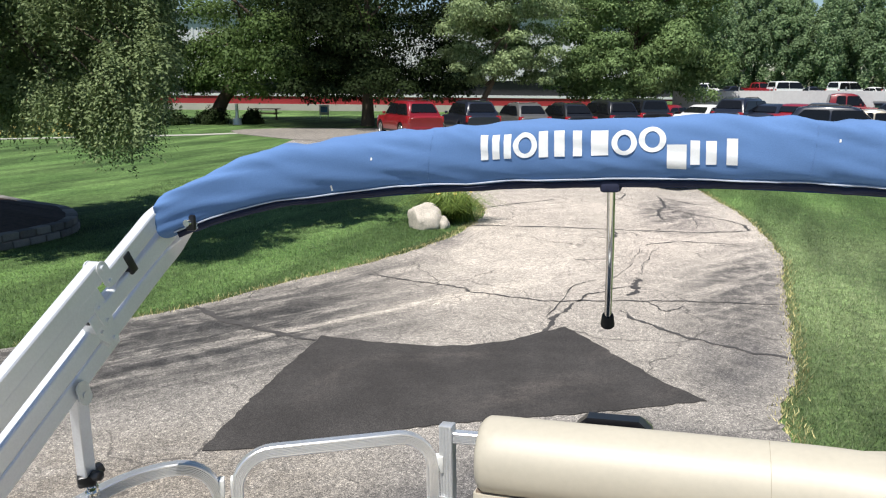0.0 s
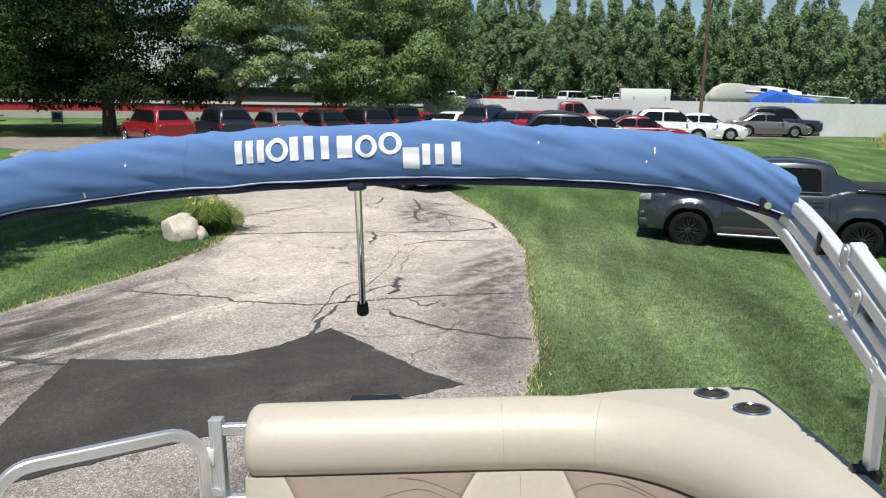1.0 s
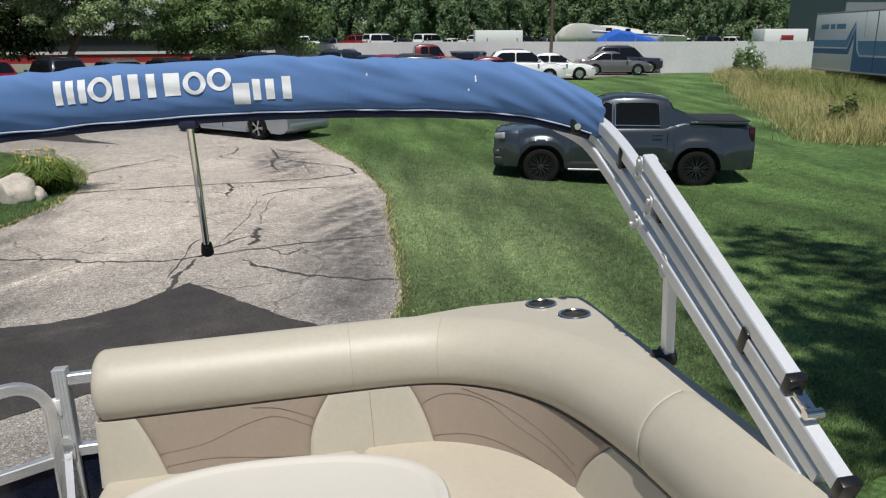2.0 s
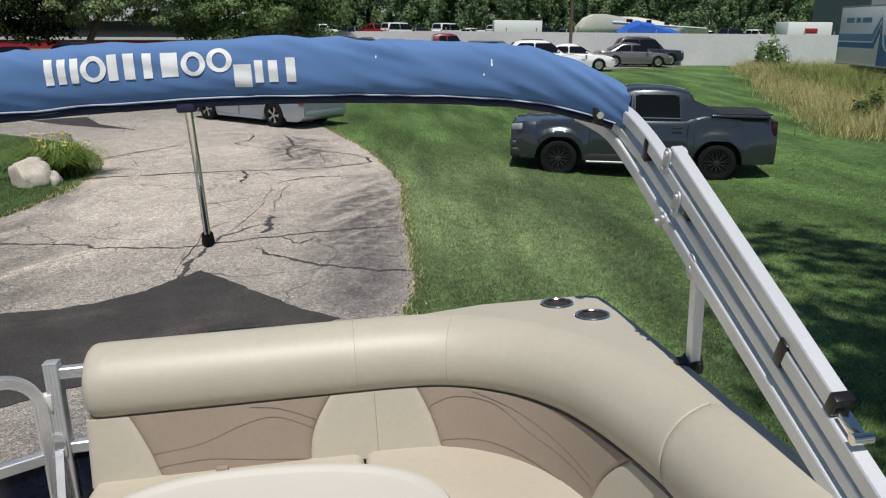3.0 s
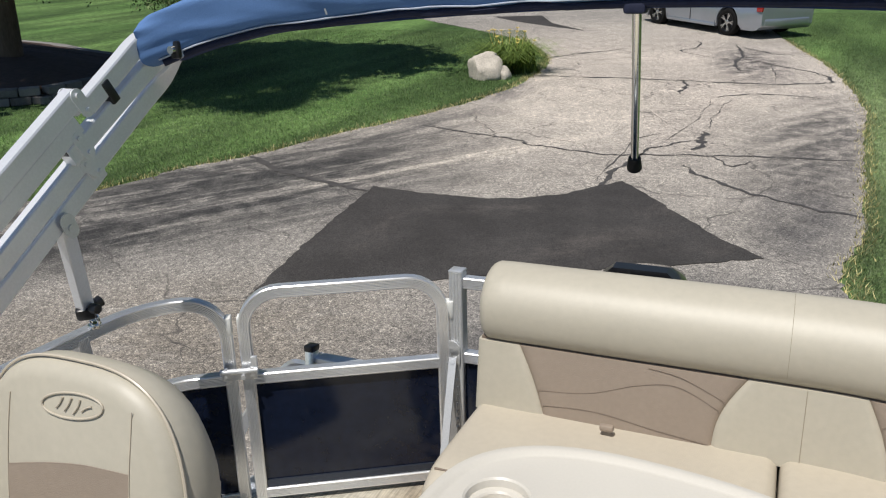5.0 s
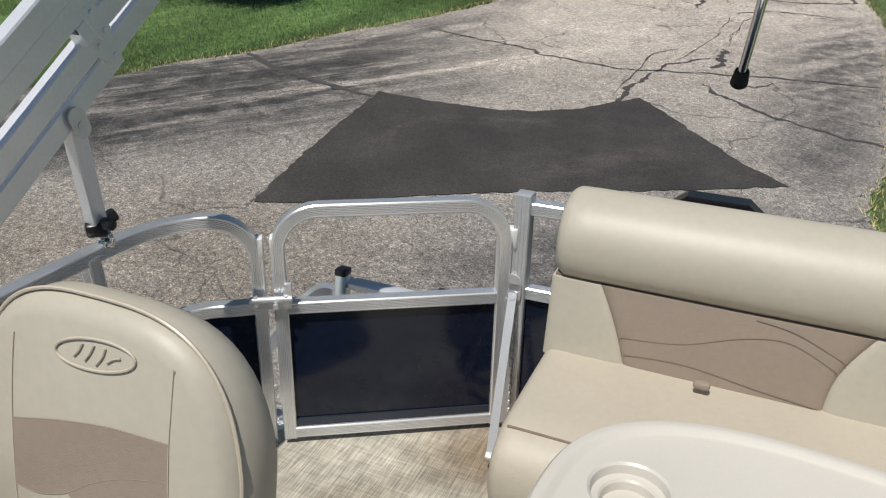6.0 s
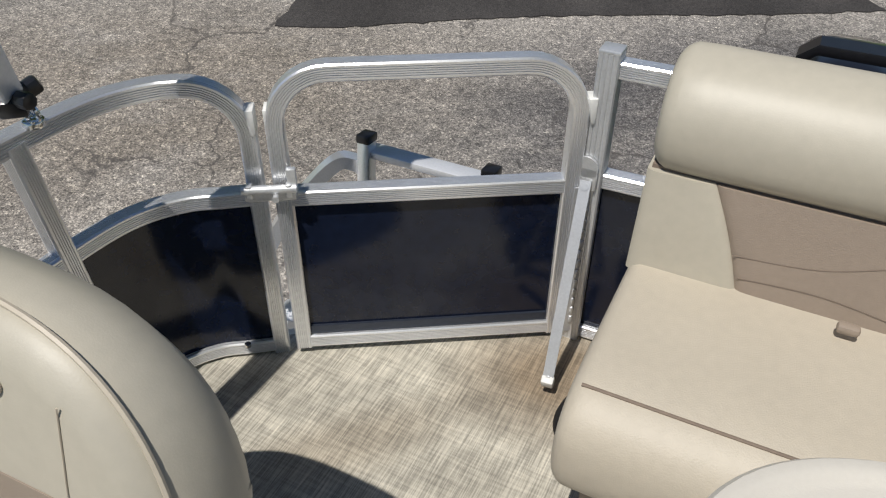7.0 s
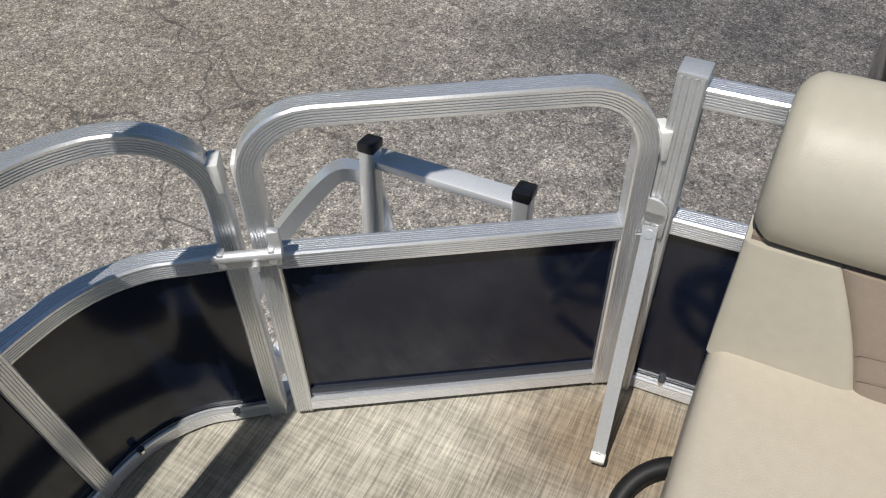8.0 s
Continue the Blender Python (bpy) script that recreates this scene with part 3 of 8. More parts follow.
bm = curb_sheet(bmesh.new(), drive, 0.012)
road = solid("road", bm, M_ASPHALT, "sun-bleached cracked asphalt drive", kind="structure")
lot_poly = [(-11.6, 43.2), (-10.6, 40.9), (-7.5, 37.6), (-3, 33.5), (9.0, 31.5), (13.0, 33.2), (22.0, 35.2), (31.0, 38.2), (40.6, 40.2), (8.8, 54.6), (1.0, 47.5), (-9.0, 46.2), (-11.2, 44.6)]
bm = curb_sheet(bmesh.new(), lot_poly, 0.018)
for k in range(-12, 42, 2):
    for at, way in (((k, 0, 0), (1, 0, 0)), ((0, k + 14, 0), (0, 1, 0))):
        bmesh.ops.bisect_plane(bm, geom=list(bm.verts) + list(bm.edges) + list(bm.faces), plane_co=at, plane_no=way)
for v in bm.verts:
    v.co.z += ground_z(v.co.x, v.co.y) + 0.012
solid("pavement", bm, M_LOT, "grey asphalt car park beside the drive", kind="structure")

# dark repair patch and sealed cracks
PATCH = [(-1.2, 8.2), (-0.63, 8.02), (-0.05, 7.9), (0.39, 7.93), (0.84, 8.12), (1.2, 8.42), (1.46, 8.58), (1.67, 8.1), (1.84, 7.6), (2.09, 6.98), (2.36, 6.55), (1.55, 6.32), (0.52, 6.12), (-0.2, 5.95), (-1.32, 5.58), (-1.68, 5.55), (-1.55, 6.5), (-1.4, 7.31)]
edge = []
rnd = random.Random(8)
for i in range(len(PATCH)):
    a, b = Vector((*PATCH[i], 0)), Vector((*PATCH[(i + 1) % len(PATCH)], 0))
    k = max(2, int((b - a).length / 0.07))
    for j in range(k):
        p = a.lerp(b, j / k)
        edge.append((p.x + rnd.uniform(-0.016, 0.016), p.y + rnd.uniform(-0.016, 0.016)))
solid("asphalt_patch", curb_sheet(bmesh.new(), edge, 0.02), M_PATCH, "dark fresh asphalt repair patch in the drive", kind="structure")

CRACKS = [
    (0.045, [(-1.0, 10.99), (-0.37, 10.62), (0.23, 10.32), (0.51, 10.04), (1.21, 9.71), (1.73, 9.64), (2.58, 9.7), (3.17, 9.67), (4.29, 9.56)]),
    (0.04, [(1.73, 9.64), (2.06, 10.03), (2.55, 10.39)]),
    (0.11, [(2.82, 10.87), (2.68, 10.37), (2.5, 9.9)]),
    (0.06, [(1.09, 8.08), (1.38, 8.86), (1.72, 9.58)]),
    (0.06, [(2.2, 9.26), (2.42, 8.74), (2.74, 8.24), (3.18, 7.83), (3.63, 7.64)]),
    (0.035, [(2.58, 9.7), (2.79, 9.25), (3.03, 9.47)]),
    (0.07, [(0.28, 14.87), (1.33, 14.88), (3.21, 14.58), (4.45, 14.37), (5.46, 14.45), (5.83, 14.69), (5.9, 15.35)]),
    (0.07, [(3.27, 14.63), (3.16, 13.96), (2.95, 13.41)]),
    (0.05, [(3.49, 13.1), (4.3, 13.49), (5.1, 13.16)]),
    (0.06, [(1.0, 17.1), (1.4, 17.38), (2.8, 18.52)]),
    (0.07, [(5.35, 19.18), (5.04, 17.54), (4.61, 16.44), (4.5, 15.64)]),
    (0.05, [(5.36, 18.8), (5.73, 17.89), (6.15, 17.61)]),
    (0.05, [(4.96, 17.15), (5.29, 16.39), (5.68, 15.89), (5.94, 15.24)]),
    (0.05, [(4.14, 19.68), (4.61, 19.63), (4.35, 18.7), (3.9, 18.21), (4.09, 17.61)]),
    (0.014, [(3.72, 13.09), (3.19, 11.87), (2.88, 11.0)]),
    (0.012, [(3.43, 13.1), (2.87, 11.69), (2.03, 10.03)]),
    (0.03, [(5.29, 16.39), (4.88, 14.65)]),
    (0.018, [(2.21, 10.7), (1.87, 10.4), (1.15, 8.57)]),
    (0.1, [(-2.89, 9.26), (-2.46, 8.79), (-1.85, 8.37), (-1.22, 8.1)]),
]
for i, (wide, pts) in enumerate(CRACKS):
    rnd = random.Random(40 + i)
    bm = bmesh.new()
    line = smooth_line([(x, y, 0) for x, y in pts], 14)
    rows = []
    for k, p in enumerate(line):
        t = (line[min(k + 1, len(line) - 1)] - line[max(k - 1, 0)]).normalized()
        nrm = Vector((-t.y, t.x, 0))
        p = p + nrm * (0.075 * noise.noise(Vector((k * 0.16, i * 3.7, 1.0))) + 0.03 * noise.noise(Vector((k * 0.6, i * 1.7, 2.0))) + rnd.uniform(-0.008, 0.008))
        h = wide * (0.42 + 0.6 * noise.noise(Vector((k * 0.3, i, 0))) + 0.35 * noise.noise(Vector((k * 1.1, i, 4.0)))) * rnd.uniform(0.75, 1.2)
        h = max(h, wide * 0.07) * min(1.0, 0.25 + 0.12 * min(k, len(line) - 1 - k))
        rows.append([bm.verts.new((*(p + nrm * h).xy, 0.017)), bm.verts.new((*(p - nrm * h).xy, 0.017))])
    for a, b in zip(rows, rows[1:]):
        bm.faces.new((a[0], a[1], b[1], b[0]))
    solid("crack_sealing", bm, M_TAR, "dark tar sealing over a crack in the drive", kind="structure", group="sealed cracks")
bm = curb_sheet(bmesh.new(), [(-0.4, 24.8), (1.08, 25.2), (1.3, 23.2), (2.05, 21.65), (1.1, 22.6), (0.3, 23.6)], 0.019)
solid("asphalt_patch", bm, M_PATCH, "small dark asphalt patch further up the drive", kind="structure")


def blades(name, n, inside, height, width, material, label, seed, tufts=0.0):
    """Uneven tufts of grass as one mass of tapering blades."""
    rg = np.random.default_rng(seed)
    xy = inside(rg, n)
    n = len(xy)
    x, y = xy[:, 0], xy[:, 1]
    lumps = np.sin(1.5 * x + 2 * np.sin(1.1 * y)) * np.cos(1.7 * y + 2 * np.sin(0.7 * x)) + 0.6 * np.sin(3.7 * x - 1.2 * np.sin(2.9 * y))
    h = height * rg.uniform(0.45, 1.25, n) * (1 + tufts * lumps)
    a = rg.uniform(0, 2 * np.pi, n)
    w = width * rg.uniform(0.6, 1.4, n)
    lean = rg.normal(0, 0.45, (n, 2)) * h[:, None]
    z0 = np.array([ground_z(a_, b_) for a_, b_ in xy.tolist()]) - 0.005
    v = np.zeros((n, 3, 3))
    v[:, 0, 0], v[:, 0, 1] = xy[:, 0] - np.cos(a) * w, xy[:, 1] - np.sin(a) * w
    v[:, 1, 0], v[:, 1, 1] = xy[:, 0] + np.cos(a) * w, xy[:, 1] + np.sin(a) * w
    v[:, 0, 2] = v[:, 1, 2] = z0
    v[:, 2, 0], v[:, 2, 1], v[:, 2, 2] = xy[:, 0] + lean[:, 0], xy[:, 1] + lean[:, 1], z0 + h
    me = bpy.data.meshes.new(name)
    me.from_pydata(v.reshape(-1, 3).tolist(), [], np.arange(3 * n).reshape(-1, 3).tolist())
    me.materials.append(material)
    return tagged(new(name, me), label, "grass", kind="stuff")


def edge_x(line, y):
    pts = sorted((b, a) for a, b in line)
    return np.interp(y, [p[0] for p in pts], [p[1] for p in pts])


def right_lawn(rg, n):
    y = 2.5 + 24.0 * rg.random(n) ** 1.8
    x = edge_x(RIGHT_EDGE, y) + 0.02 + 10.0 * rg.random(n) ** 1.6
    return np.stack([x, y], 1)


def left_lawn(rg, n):
    y = 6.5 + 15.0 * rg.random(n) ** 1.2
    x = edge_x(LEFT_EDGE[:12], y) - 0.02 - 8.0 * rg.random(n) ** 1.6
    return np.stack([x, y], 1)


def edges_only(rg, n):
    y = rg.uniform(4.0, 20.0, n)
    side = rg.random(n) < 0.5
    x = np.where(side, edge_x(RIGHT_EDGE, y) + rg.normal(0.03, 0.06, n), edge_x(LEFT_EDGE[:12], y) - rg.normal(0.03, 0.06, n))
    return np.stack([x, y], 1)[(~side) & (y > 7.8) | side]


blades("lawn_grass", 300000, right_lawn, 0.042, 0.0042, M_BLADE, "mown green lawn grass beside the drive", 5)
blades("lawn_grass", 130000, left_lawn, 0.045, 0.005, M_BLADE, "mown green lawn grass round the tree bed", 6)
blades("verge_grass", 7000, edges_only, 0.06, 0.007, M_DRY, "dry straw-coloured grass along the drive's edge", 7)

# ---- the boat on its trailer; boat axes: u across, v towards the stern, w up from the deck ----
BOAT = pose(0, 0, 1.21, 0, 0, -18.7) @ pose(0, 0, 0, -4.0, 0, 0) @ pose(0, 0, 0, 0, -3.1, 0)
MID = -0.19
boat = thing("pontoon_boat", "pontoon boat with ribbed aluminium rails and black side panels", "boat", (MID, 0.0, -0.72), BOAT)

LEFT = [(-1.195, 1.925), (-1.245, 1.887), (-1.3, 1.845), (-1.345, 1.775), (-1.365, 1.68), (-1.368, 1.5), (-1.365, 1.2), (-1.36, 0.4), (-1.36, -0.6), (-1.36, -2.6)]
GATE_L, GATE_R = Vector((-1.148, 1.945, 0)), Vector((-0.682, 2.236, 0))
POST = (-0.642, 2.258)
deck_plan = [(-1.40, -2.65), (0.985, -2.65), (0.985, 2.34), (-0.64, 2.36), (-1.22, 1.985), (-1.33, 1.91), (-1.4, 1.79)]
bm = bmesh.new()
prism(bm, deck_plan, -0.075, -0.006, 0.006, 1)
part("deck", bm, M_ALU_MATT, boat, "aluminium-edged plywood deck")
bm = bmesh.new()
prism(bm, [(MID + (x - MID) * 0.985, y - 0.02 if y > 0 else y + 0.03) for x, y in deck_plan], -0.004, 0.0)
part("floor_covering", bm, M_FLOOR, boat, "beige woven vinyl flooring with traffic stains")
for x in (-1.05, 0.67):
    bm = bmesh.new()
    tube(bm, [(x, -3.05, -0.3), (x, -2.8, -0.37), (x, -2.3, -0.4), (x, 2.3, -0.4), (x, 2.45, -0.4)], 0.3, 24)
    part("pontoon", bm, M_PONTOON, boat, "round aluminium pontoon tube")
for y in (-2.2, -1.1, 0.0, 1.1, 2.1):
    bm = bmesh.new()
    box(bm, (MID, y, -0.105), (2.3, 0.07, 0.06), bevel=0.006)
    part("cross_beam", bm, M_ALU_MATT, boat)


def rail_line(plan, w, n=6):
    line = smooth_line([(x, y, w) for x, y in plan], n)
    sides = []
    for i in range(len(line)):
        t = line[min(i + 1, len(line) - 1)] - line[max(i - 1, 0)]
        sides.append(Vector((t.y, -t.x, 0)).normalized())
    return line, sides


def rails(plan, heights, n=6):
    bm = bmesh.new()
    for w in heights:
        line, sides = rail_line(plan, w, n)
        sweep(bm, RIB, line, sides)
    return bm


def panel(plan, w0, w1, n=6, thick=0.004):
    line, sides = rail_line(plan, w0, n)
    bm = bmesh.new()
    rows = [[bm.verts.new(p + s * o + Vector((0, 0, h - w0))) for p, s in zip(line, sides)] for o, h in ((-thick, w0), (-thick, w1), (thick, w1), (thick, w0))]
    for k in range(4):
        a, b = rows[k], rows[(k + 1) % 4]
        for j in range(len(line) - 1):
            bm.faces.new((a[j], a[j + 1], b[j + 1], b[j]))
    for j in (0, -1):
        bm.faces.new([r[j] for r in rows])
    return bm


def upright(x, y, w0, w1, turn=0.0, h=0.0165):
    bm = bmesh.new()
    a = radians(turn)
    side = Vector((math.cos(a), math.sin(a), 0))
    prof = RIB if h == 0.0165 else ribbed(h, 3)
    sweep(bm, prof, [(x, y, w0), (x, y, w1)], [side, side])
    return bm


GD = (GATE_R - GATE_L).normalized()


def bumper(bm, p, way):
    """Wedge-shaped cap in the corner of an arched frame, wide at its top."""
    vs = bmesh.ops.create_cube(bm, size=1.0, matrix=Matrix.Diagonal((0.017, 0.036, 0.05, 1)))["verts"]
    for v in vs:
        if v.co.z < 0:
            v.co.x = v.co.x * 0.5 - way * 0.004
    bmesh.ops.bevel(bm, geom=list(bm.edges), offset=0.0022, segments=2, affect="EDGES", profile=0.5)
    bm.transform(pose(p.x, p.y, 0.566, 0, 0, math.degrees(math.atan2(GD.y, GD.x))))
    return bm


# left curved section: an arch springs from its post beside the gate
TOP_W, MID_W, LOW_W = 0.637, 0.405, 0.022
line, sides = rail_line(LEFT, TOP_W)
arch = []
r = 0.105
d0 = (line[1] - line[0]).normalized()
start = Vector((*LEFT[0], 0))
pts = [start, start + Vector((0, 0, TOP_W - r))]
for k in range(1, 9):
    a = radians(90 * k / 8)
    pts.append(start + d0 * (r - r * math.cos(a)) + Vector((0, 0, TOP_W - r + r * math.sin(a))))
first_side = Vector((d0.y, -d0.x, 0))
run = [(p, s) for p, s in zip(line, sides) if (p - line[0]).length > r + 0.02]
all_pts = pts + [p for p, _ in run]
all_sides = [first_side] * len(pts) + [s for _, s in run]
bm = bmesh.new()
sweep(bm, RIB, all_pts, all_sides)
left_fence = part("side_fence", bm, M_ALU, boat, "curved ribbed aluminium rail arching down to a post")
part("middle_rail", rails(LEFT, (MID_W,)), M_ALU, left_fence)
part("bottom_rail", rails(LEFT, (LOW_W,)), M_ALU, left_fence)
part("panel", panel(LEFT, LOW_W + 0.012, MID_W - 0.012), M_PANEL, left_fence, "glossy black aluminium panel")
bm = bmesh.new()
sweep(bm, RIB, [(-1.366, 1.66, 0.0), (-1.366, 1.6, TOP_W)], [Vector((0, 1, 0))] * 2)
part("post", bm, M_ALU, left_fence)
for (x, y, t) in ((-1.364, 0.85, 90), (-1.36, 0.0, 90), (-1.36, -0.9, 90), (-1.36, -1.8, 90), (-1.36, -2.6, 90)):
    part("post", upright(x, y, 0.0, TOP_W, t), M_ALU, left_fence)
bm = bmesh.new()
bumper(bm, Vector((-1.1715, 1.935, 0)) - GD * 0.0165, -1)
part("bumper_cap", bm, M_GREYCAP, left_fence, "grey plastic bumper cap")
for x, y in ((-1.238, 1.866), (-1.34, 1.73)):
    bm = bmesh.new()
    disc(bm, (x, y, LOW_W + 0.018), 0.007, 0.008, 10)
    part("bolt", bm, M_CHROME, left_fence)

# gate
gd = (GATE_R - GATE_L).normalized()
gn = Vector((gd.y, -gd.x, 0))
gw = (GATE_R - GATE_L).length
GT, gr = 0.657, 0.1
path = [GATE_L + Vector((0, 0, 0.016))]
for k in range(9):
    a = radians(90 * k / 8)
    path.append(GATE_L + gd * (gr - gr * math.cos(a)) + Vector((0, 0, GT - gr + gr * math.sin(a))))
for k in range(9):
    a = radians(90 * k / 8)
    path.append(GATE_R - gd * (gr - gr * math.sin(a)) + Vector((0, 0, GT - gr + gr * math.cos(a))))
path.append(GATE_R + Vector((0, 0, 0.016)))
bm = bmesh.new()
sweep(bm, RIB, path, [gn] * len(path))
gate = part("gate", bm, M_ALU, boat, "closed boarding gate with an arched ribbed frame")
for w in (MID_W, 0.034):
    bm = bmesh.new()
    sweep(bm, RIB, [GATE_L + gd * 0.015 + Vector((0, 0, w)), GATE_R - gd * 0.015 + Vector((0, 0, w))], [gn] * 2)
    part("cross_rail", bm, M_ALU, gate)
bm = bmesh.new()
c = (GATE_L + GATE_R) / 2
box(bm, (c.x, c.y, 0.22), (gw - 0.03, 0.006, 0.345), pose(0, 0, 0, 0, 0, math.degrees(math.atan2(gd.y, gd.x))))
part("panel", bm, M_PANEL, gate, "glossy black aluminium panel")
bm = bmesh.new()
sweep(bm, [(-0.009, -0.011), (0.009, -0.011), (0.009, 0.009), (0.006, 0.011), (-0.006, 0.011), (-0.009, 0.009)], [GATE_L + gd * 0.018 + Vector((0, 0, 0.062)), GATE_R - gd * 0.018 + Vector((0, 0, 0.062))], [gn] * 2)
part("panel_trim", bm, M_PANEL_TRIM, gate, "dark blue-grey channel at the panel's foot")
bm = bmesh.new()
turn_g = pose(0, 0, 0, 0, 0, math.degrees(math.atan2(gd.y, gd.x)))
lc = GATE_L - gd * 0.022 + gn * 0.027
box(bm, (*lc.xy, 0.424), (0.094, 0.008, 0.02), turn_g, bevel=0.002)
tube(bm, [(*(lc - gd * 0.05 + gn * 0.007).xy, 0.442), (*(lc + gd * 0.05 + gn * 0.007).xy, 0.442)], 0.0085, 14)
for o in (-0.036, 0.036):
    box(bm, (*(lc + gd * o + gn * 0.004).xy, 0.438), (0.012, 0.018, 0.028), turn_g, bevel=0.003)
box(bm, (*(GATE_L + gd * 0.02 + gn * 0.026).xy, 0.456), (0.018, 0.014, 0.05), turn_g, bevel=0.003)
disc(bm, (*(lc + gd * 0.012 + gn * 0.018).xy, 0.43), 0.0065, 0.014, 10, turn_g @ pose(0, 0, 0, 90))
part("latch", bm, M_ALU_MATT, gate, "sliding aluminium latch")
for p, way in ((Vector((-1.1715, 1.935, 0)) + GD * 0.0165, 1), (GATE_R + gd * 0.02, -1)):
    bm = bmesh.new()
    bumper(bm, p, way)
    part("bumper_cap", bm, M_GREYCAP, gate, "grey plastic bumper cap")
bm = bmesh.new()
h0 = GATE_R + gd * 0.022 + gn * 0.02
box(bm, (h0.x, h0.y, 0.215), (0.034, 0.003, 0.38), turn_g)
for k in range(13):
    box(bm, (h0.x + gd.x * 0.012, h0.y + gd.y * 0.012, 0.06 + k * 0.026), (0.009, 0.009, 0.02), turn_g, bevel=0.002, seg=1)
part("hinge", bm, M_ALU_MATT, gate, "long aluminium piano hinge")

# stern fence and the straight side behind the sofa
STERN = [(-0.642, 2.262), (-0.3, 2.275), (0.2, 2.28), (0.75, 2.28), (0.88, 2.262), (0.945, 2.2), (0.952, 2.08), (0.952, 1.0), (0.952, -0.8), (0.952, -2.6)]
bm = rails(STERN, (0.645,), 5)
stern = part("stern_fence", bm, M_ALU, boat, "straight ribbed aluminium stern rail behind the sofa")
part("middle_rail", rails(STERN, (MID_W + 0.012,), 5), M_ALU, stern)
part("bottom_rail", rails(STERN, (LOW_W,), 5), M_ALU, stern)
part("panel", panel(STERN, LOW_W + 0.012, MID_W, 5), M_PANEL, stern, "glossy black aluminium panel")
bm = upright(POST[0], POST[1], 0.0, 0.676, 0, 0.02)
box(bm, (POST[0], POST[1], 0.679), (0.041, 0.041, 0.008), bevel=0.003)
part("gate_post", bm, M_ALU_MATT, stern, "square aluminium gate post with a flat cap")
for (x, y, t) in ((0.91, 2.24, 45), (0.952, 1.62, 90), (0.952, 0.7, 90), (0.952, -0.2, 90), (0.952, -1.4, 90), (0.952, -2.6, 90)):
    part("post", upright(x, y, 0.0, 0.64, t), M_ALU, stern)
for x in (-0.57, -0.45, 0.1):
    bm = bmesh.new()
    disc(bm, (x, 2.255, LOW_W + 0.018), 0.007, 0.008, 10)
    part("bolt", bm, M_CHROME, stern)
bm = bmesh.new()
a, b = Vector((-0.648, 2.222, 0.413)), Vector((-0.626, 2.054, 0.05))
ax = (b - a).normalized()
s = Vector((1, 0.1, 0))
flat = [(-0.011, -0.002), (0.011, -0.002), (0.011, 0.002), (-0.011, 0.002)]
sweep(bm, flat, [a - ax * 0.012, a, b, b + ax * 0.012], [s] * 4)
n_ax = ax.cross(s).normalized()
for p in (a, b):
    disc(bm, p - n_ax * 0.003, 0.0075, 0.014, 10, n_ax.to_track_quat("Z", "Y").to_matrix().to_4x4())
strut = part("gate_strut", bm, M_ALU_MATT, stern, "flat aluminium swing-down gate prop")
bm = bmesh.new()
box(bm, b + ax * 0.006 - n_ax * 0.004, (0.026, 0.02, 0.026), pose(0, 0, 0, 24, 0, 6), bevel=0.004)
part("foot", bm, M_GREYCAP, strut, "white plastic foot")
bm = bmesh.new()
box(bm, (a.x - 0.006, a.y + 0.012, a.z + 0.012), (0.05, 0.006, 0.05), bevel=0.003)
disc(bm, (a.x - 0.006, a.y + 0.012, a.z + 0.034), 0.025, 0.006, 18, pose(0, 0, 0, 90, 0, 0))
part("bracket", bm, M_ALU_MATT, strut)

bm = bmesh.new()
BOW = [(0.952, -2.6), (0.87, -2.62), (-1.26, -2.62), (-1.36, -2.6)]
for w in (0.645, MID_W, LOW_W):
    line, sides = rail_line(BOW, w, 3)
    sweep(bm, SQ, line, sides)
bow = part("bow_fence", bm, M_ALU, boat)
part("panel", panel(BOW, LOW_W + 0.012, MID_W, 3), M_PANEL, bow)

# boarding ladder outside the gate
ladder = thing("boarding_ladder", "folded aluminium boarding ladder with black end caps outside the gate", "ladder", (-1.03, 2.35, -0.08), BOAT)
LA, LB = Vector((-1.222, 2.366, 0.3)), Vector((-0.895, 2.36, 0.3))
for p in (LA, LB):
    bm = bmesh.new()
    box(bm, (p.x, p.y - 0.043, -0.06), (0.032, 0.04, 0.72), pose(0, 0, 0, -6, 0, 0), bevel=0.004)
    leg = part("stile", bm, M_ALU, ladder)
    bm = bmesh.new()
    box(bm, (p.x, p.y - 0.005, 0.302), (0.036, 0.044, 0.022), pose(0, 0, 0, -6, 0, 0), bevel=0.004)
    part("end_cap", bm, M_BLACK, leg, "black plastic end cap")
for k, w in ((0.0, 0.262), (-0.065, -0.3)):
    bm = bmesh.new()
    c = (LA + LB) / 2
    box(bm, (c.x, c.y + 0.01 + k, w), (0.32, 0.05, 0.02), bevel=0.005)
    part("step", bm, M_ARM, ladder, "flat aluminium ladder step")
bm = bmesh.new()
sweep(bm, SQ, smooth_line([(-1.42, 2.13, -0.04), (-1.38, 2.19, 0.1), (-1.30, 2.3, 0.225), (-1.265, 2.35, 0.23), (-1.235, 2.38, 0.17), (-1.23, 2.42, -0.04)], 6), [Vector((0.5, -0.8, 0))] * 31)
part("grab_rail", bm, M_ALU, ladder, "bent aluminium grab rail")
bm = bmesh.new()
prism(bm, [(-1.45, 2.0), (-1.22, 1.98), (-0.8, 2.2), (-0.8, 2.33), (-1.3, 2.33), (-1.45, 2.2)], -0.42, -0.39, 0.006, 1)
part("swim_platform", bm, M_ALU_MATT, ladder)

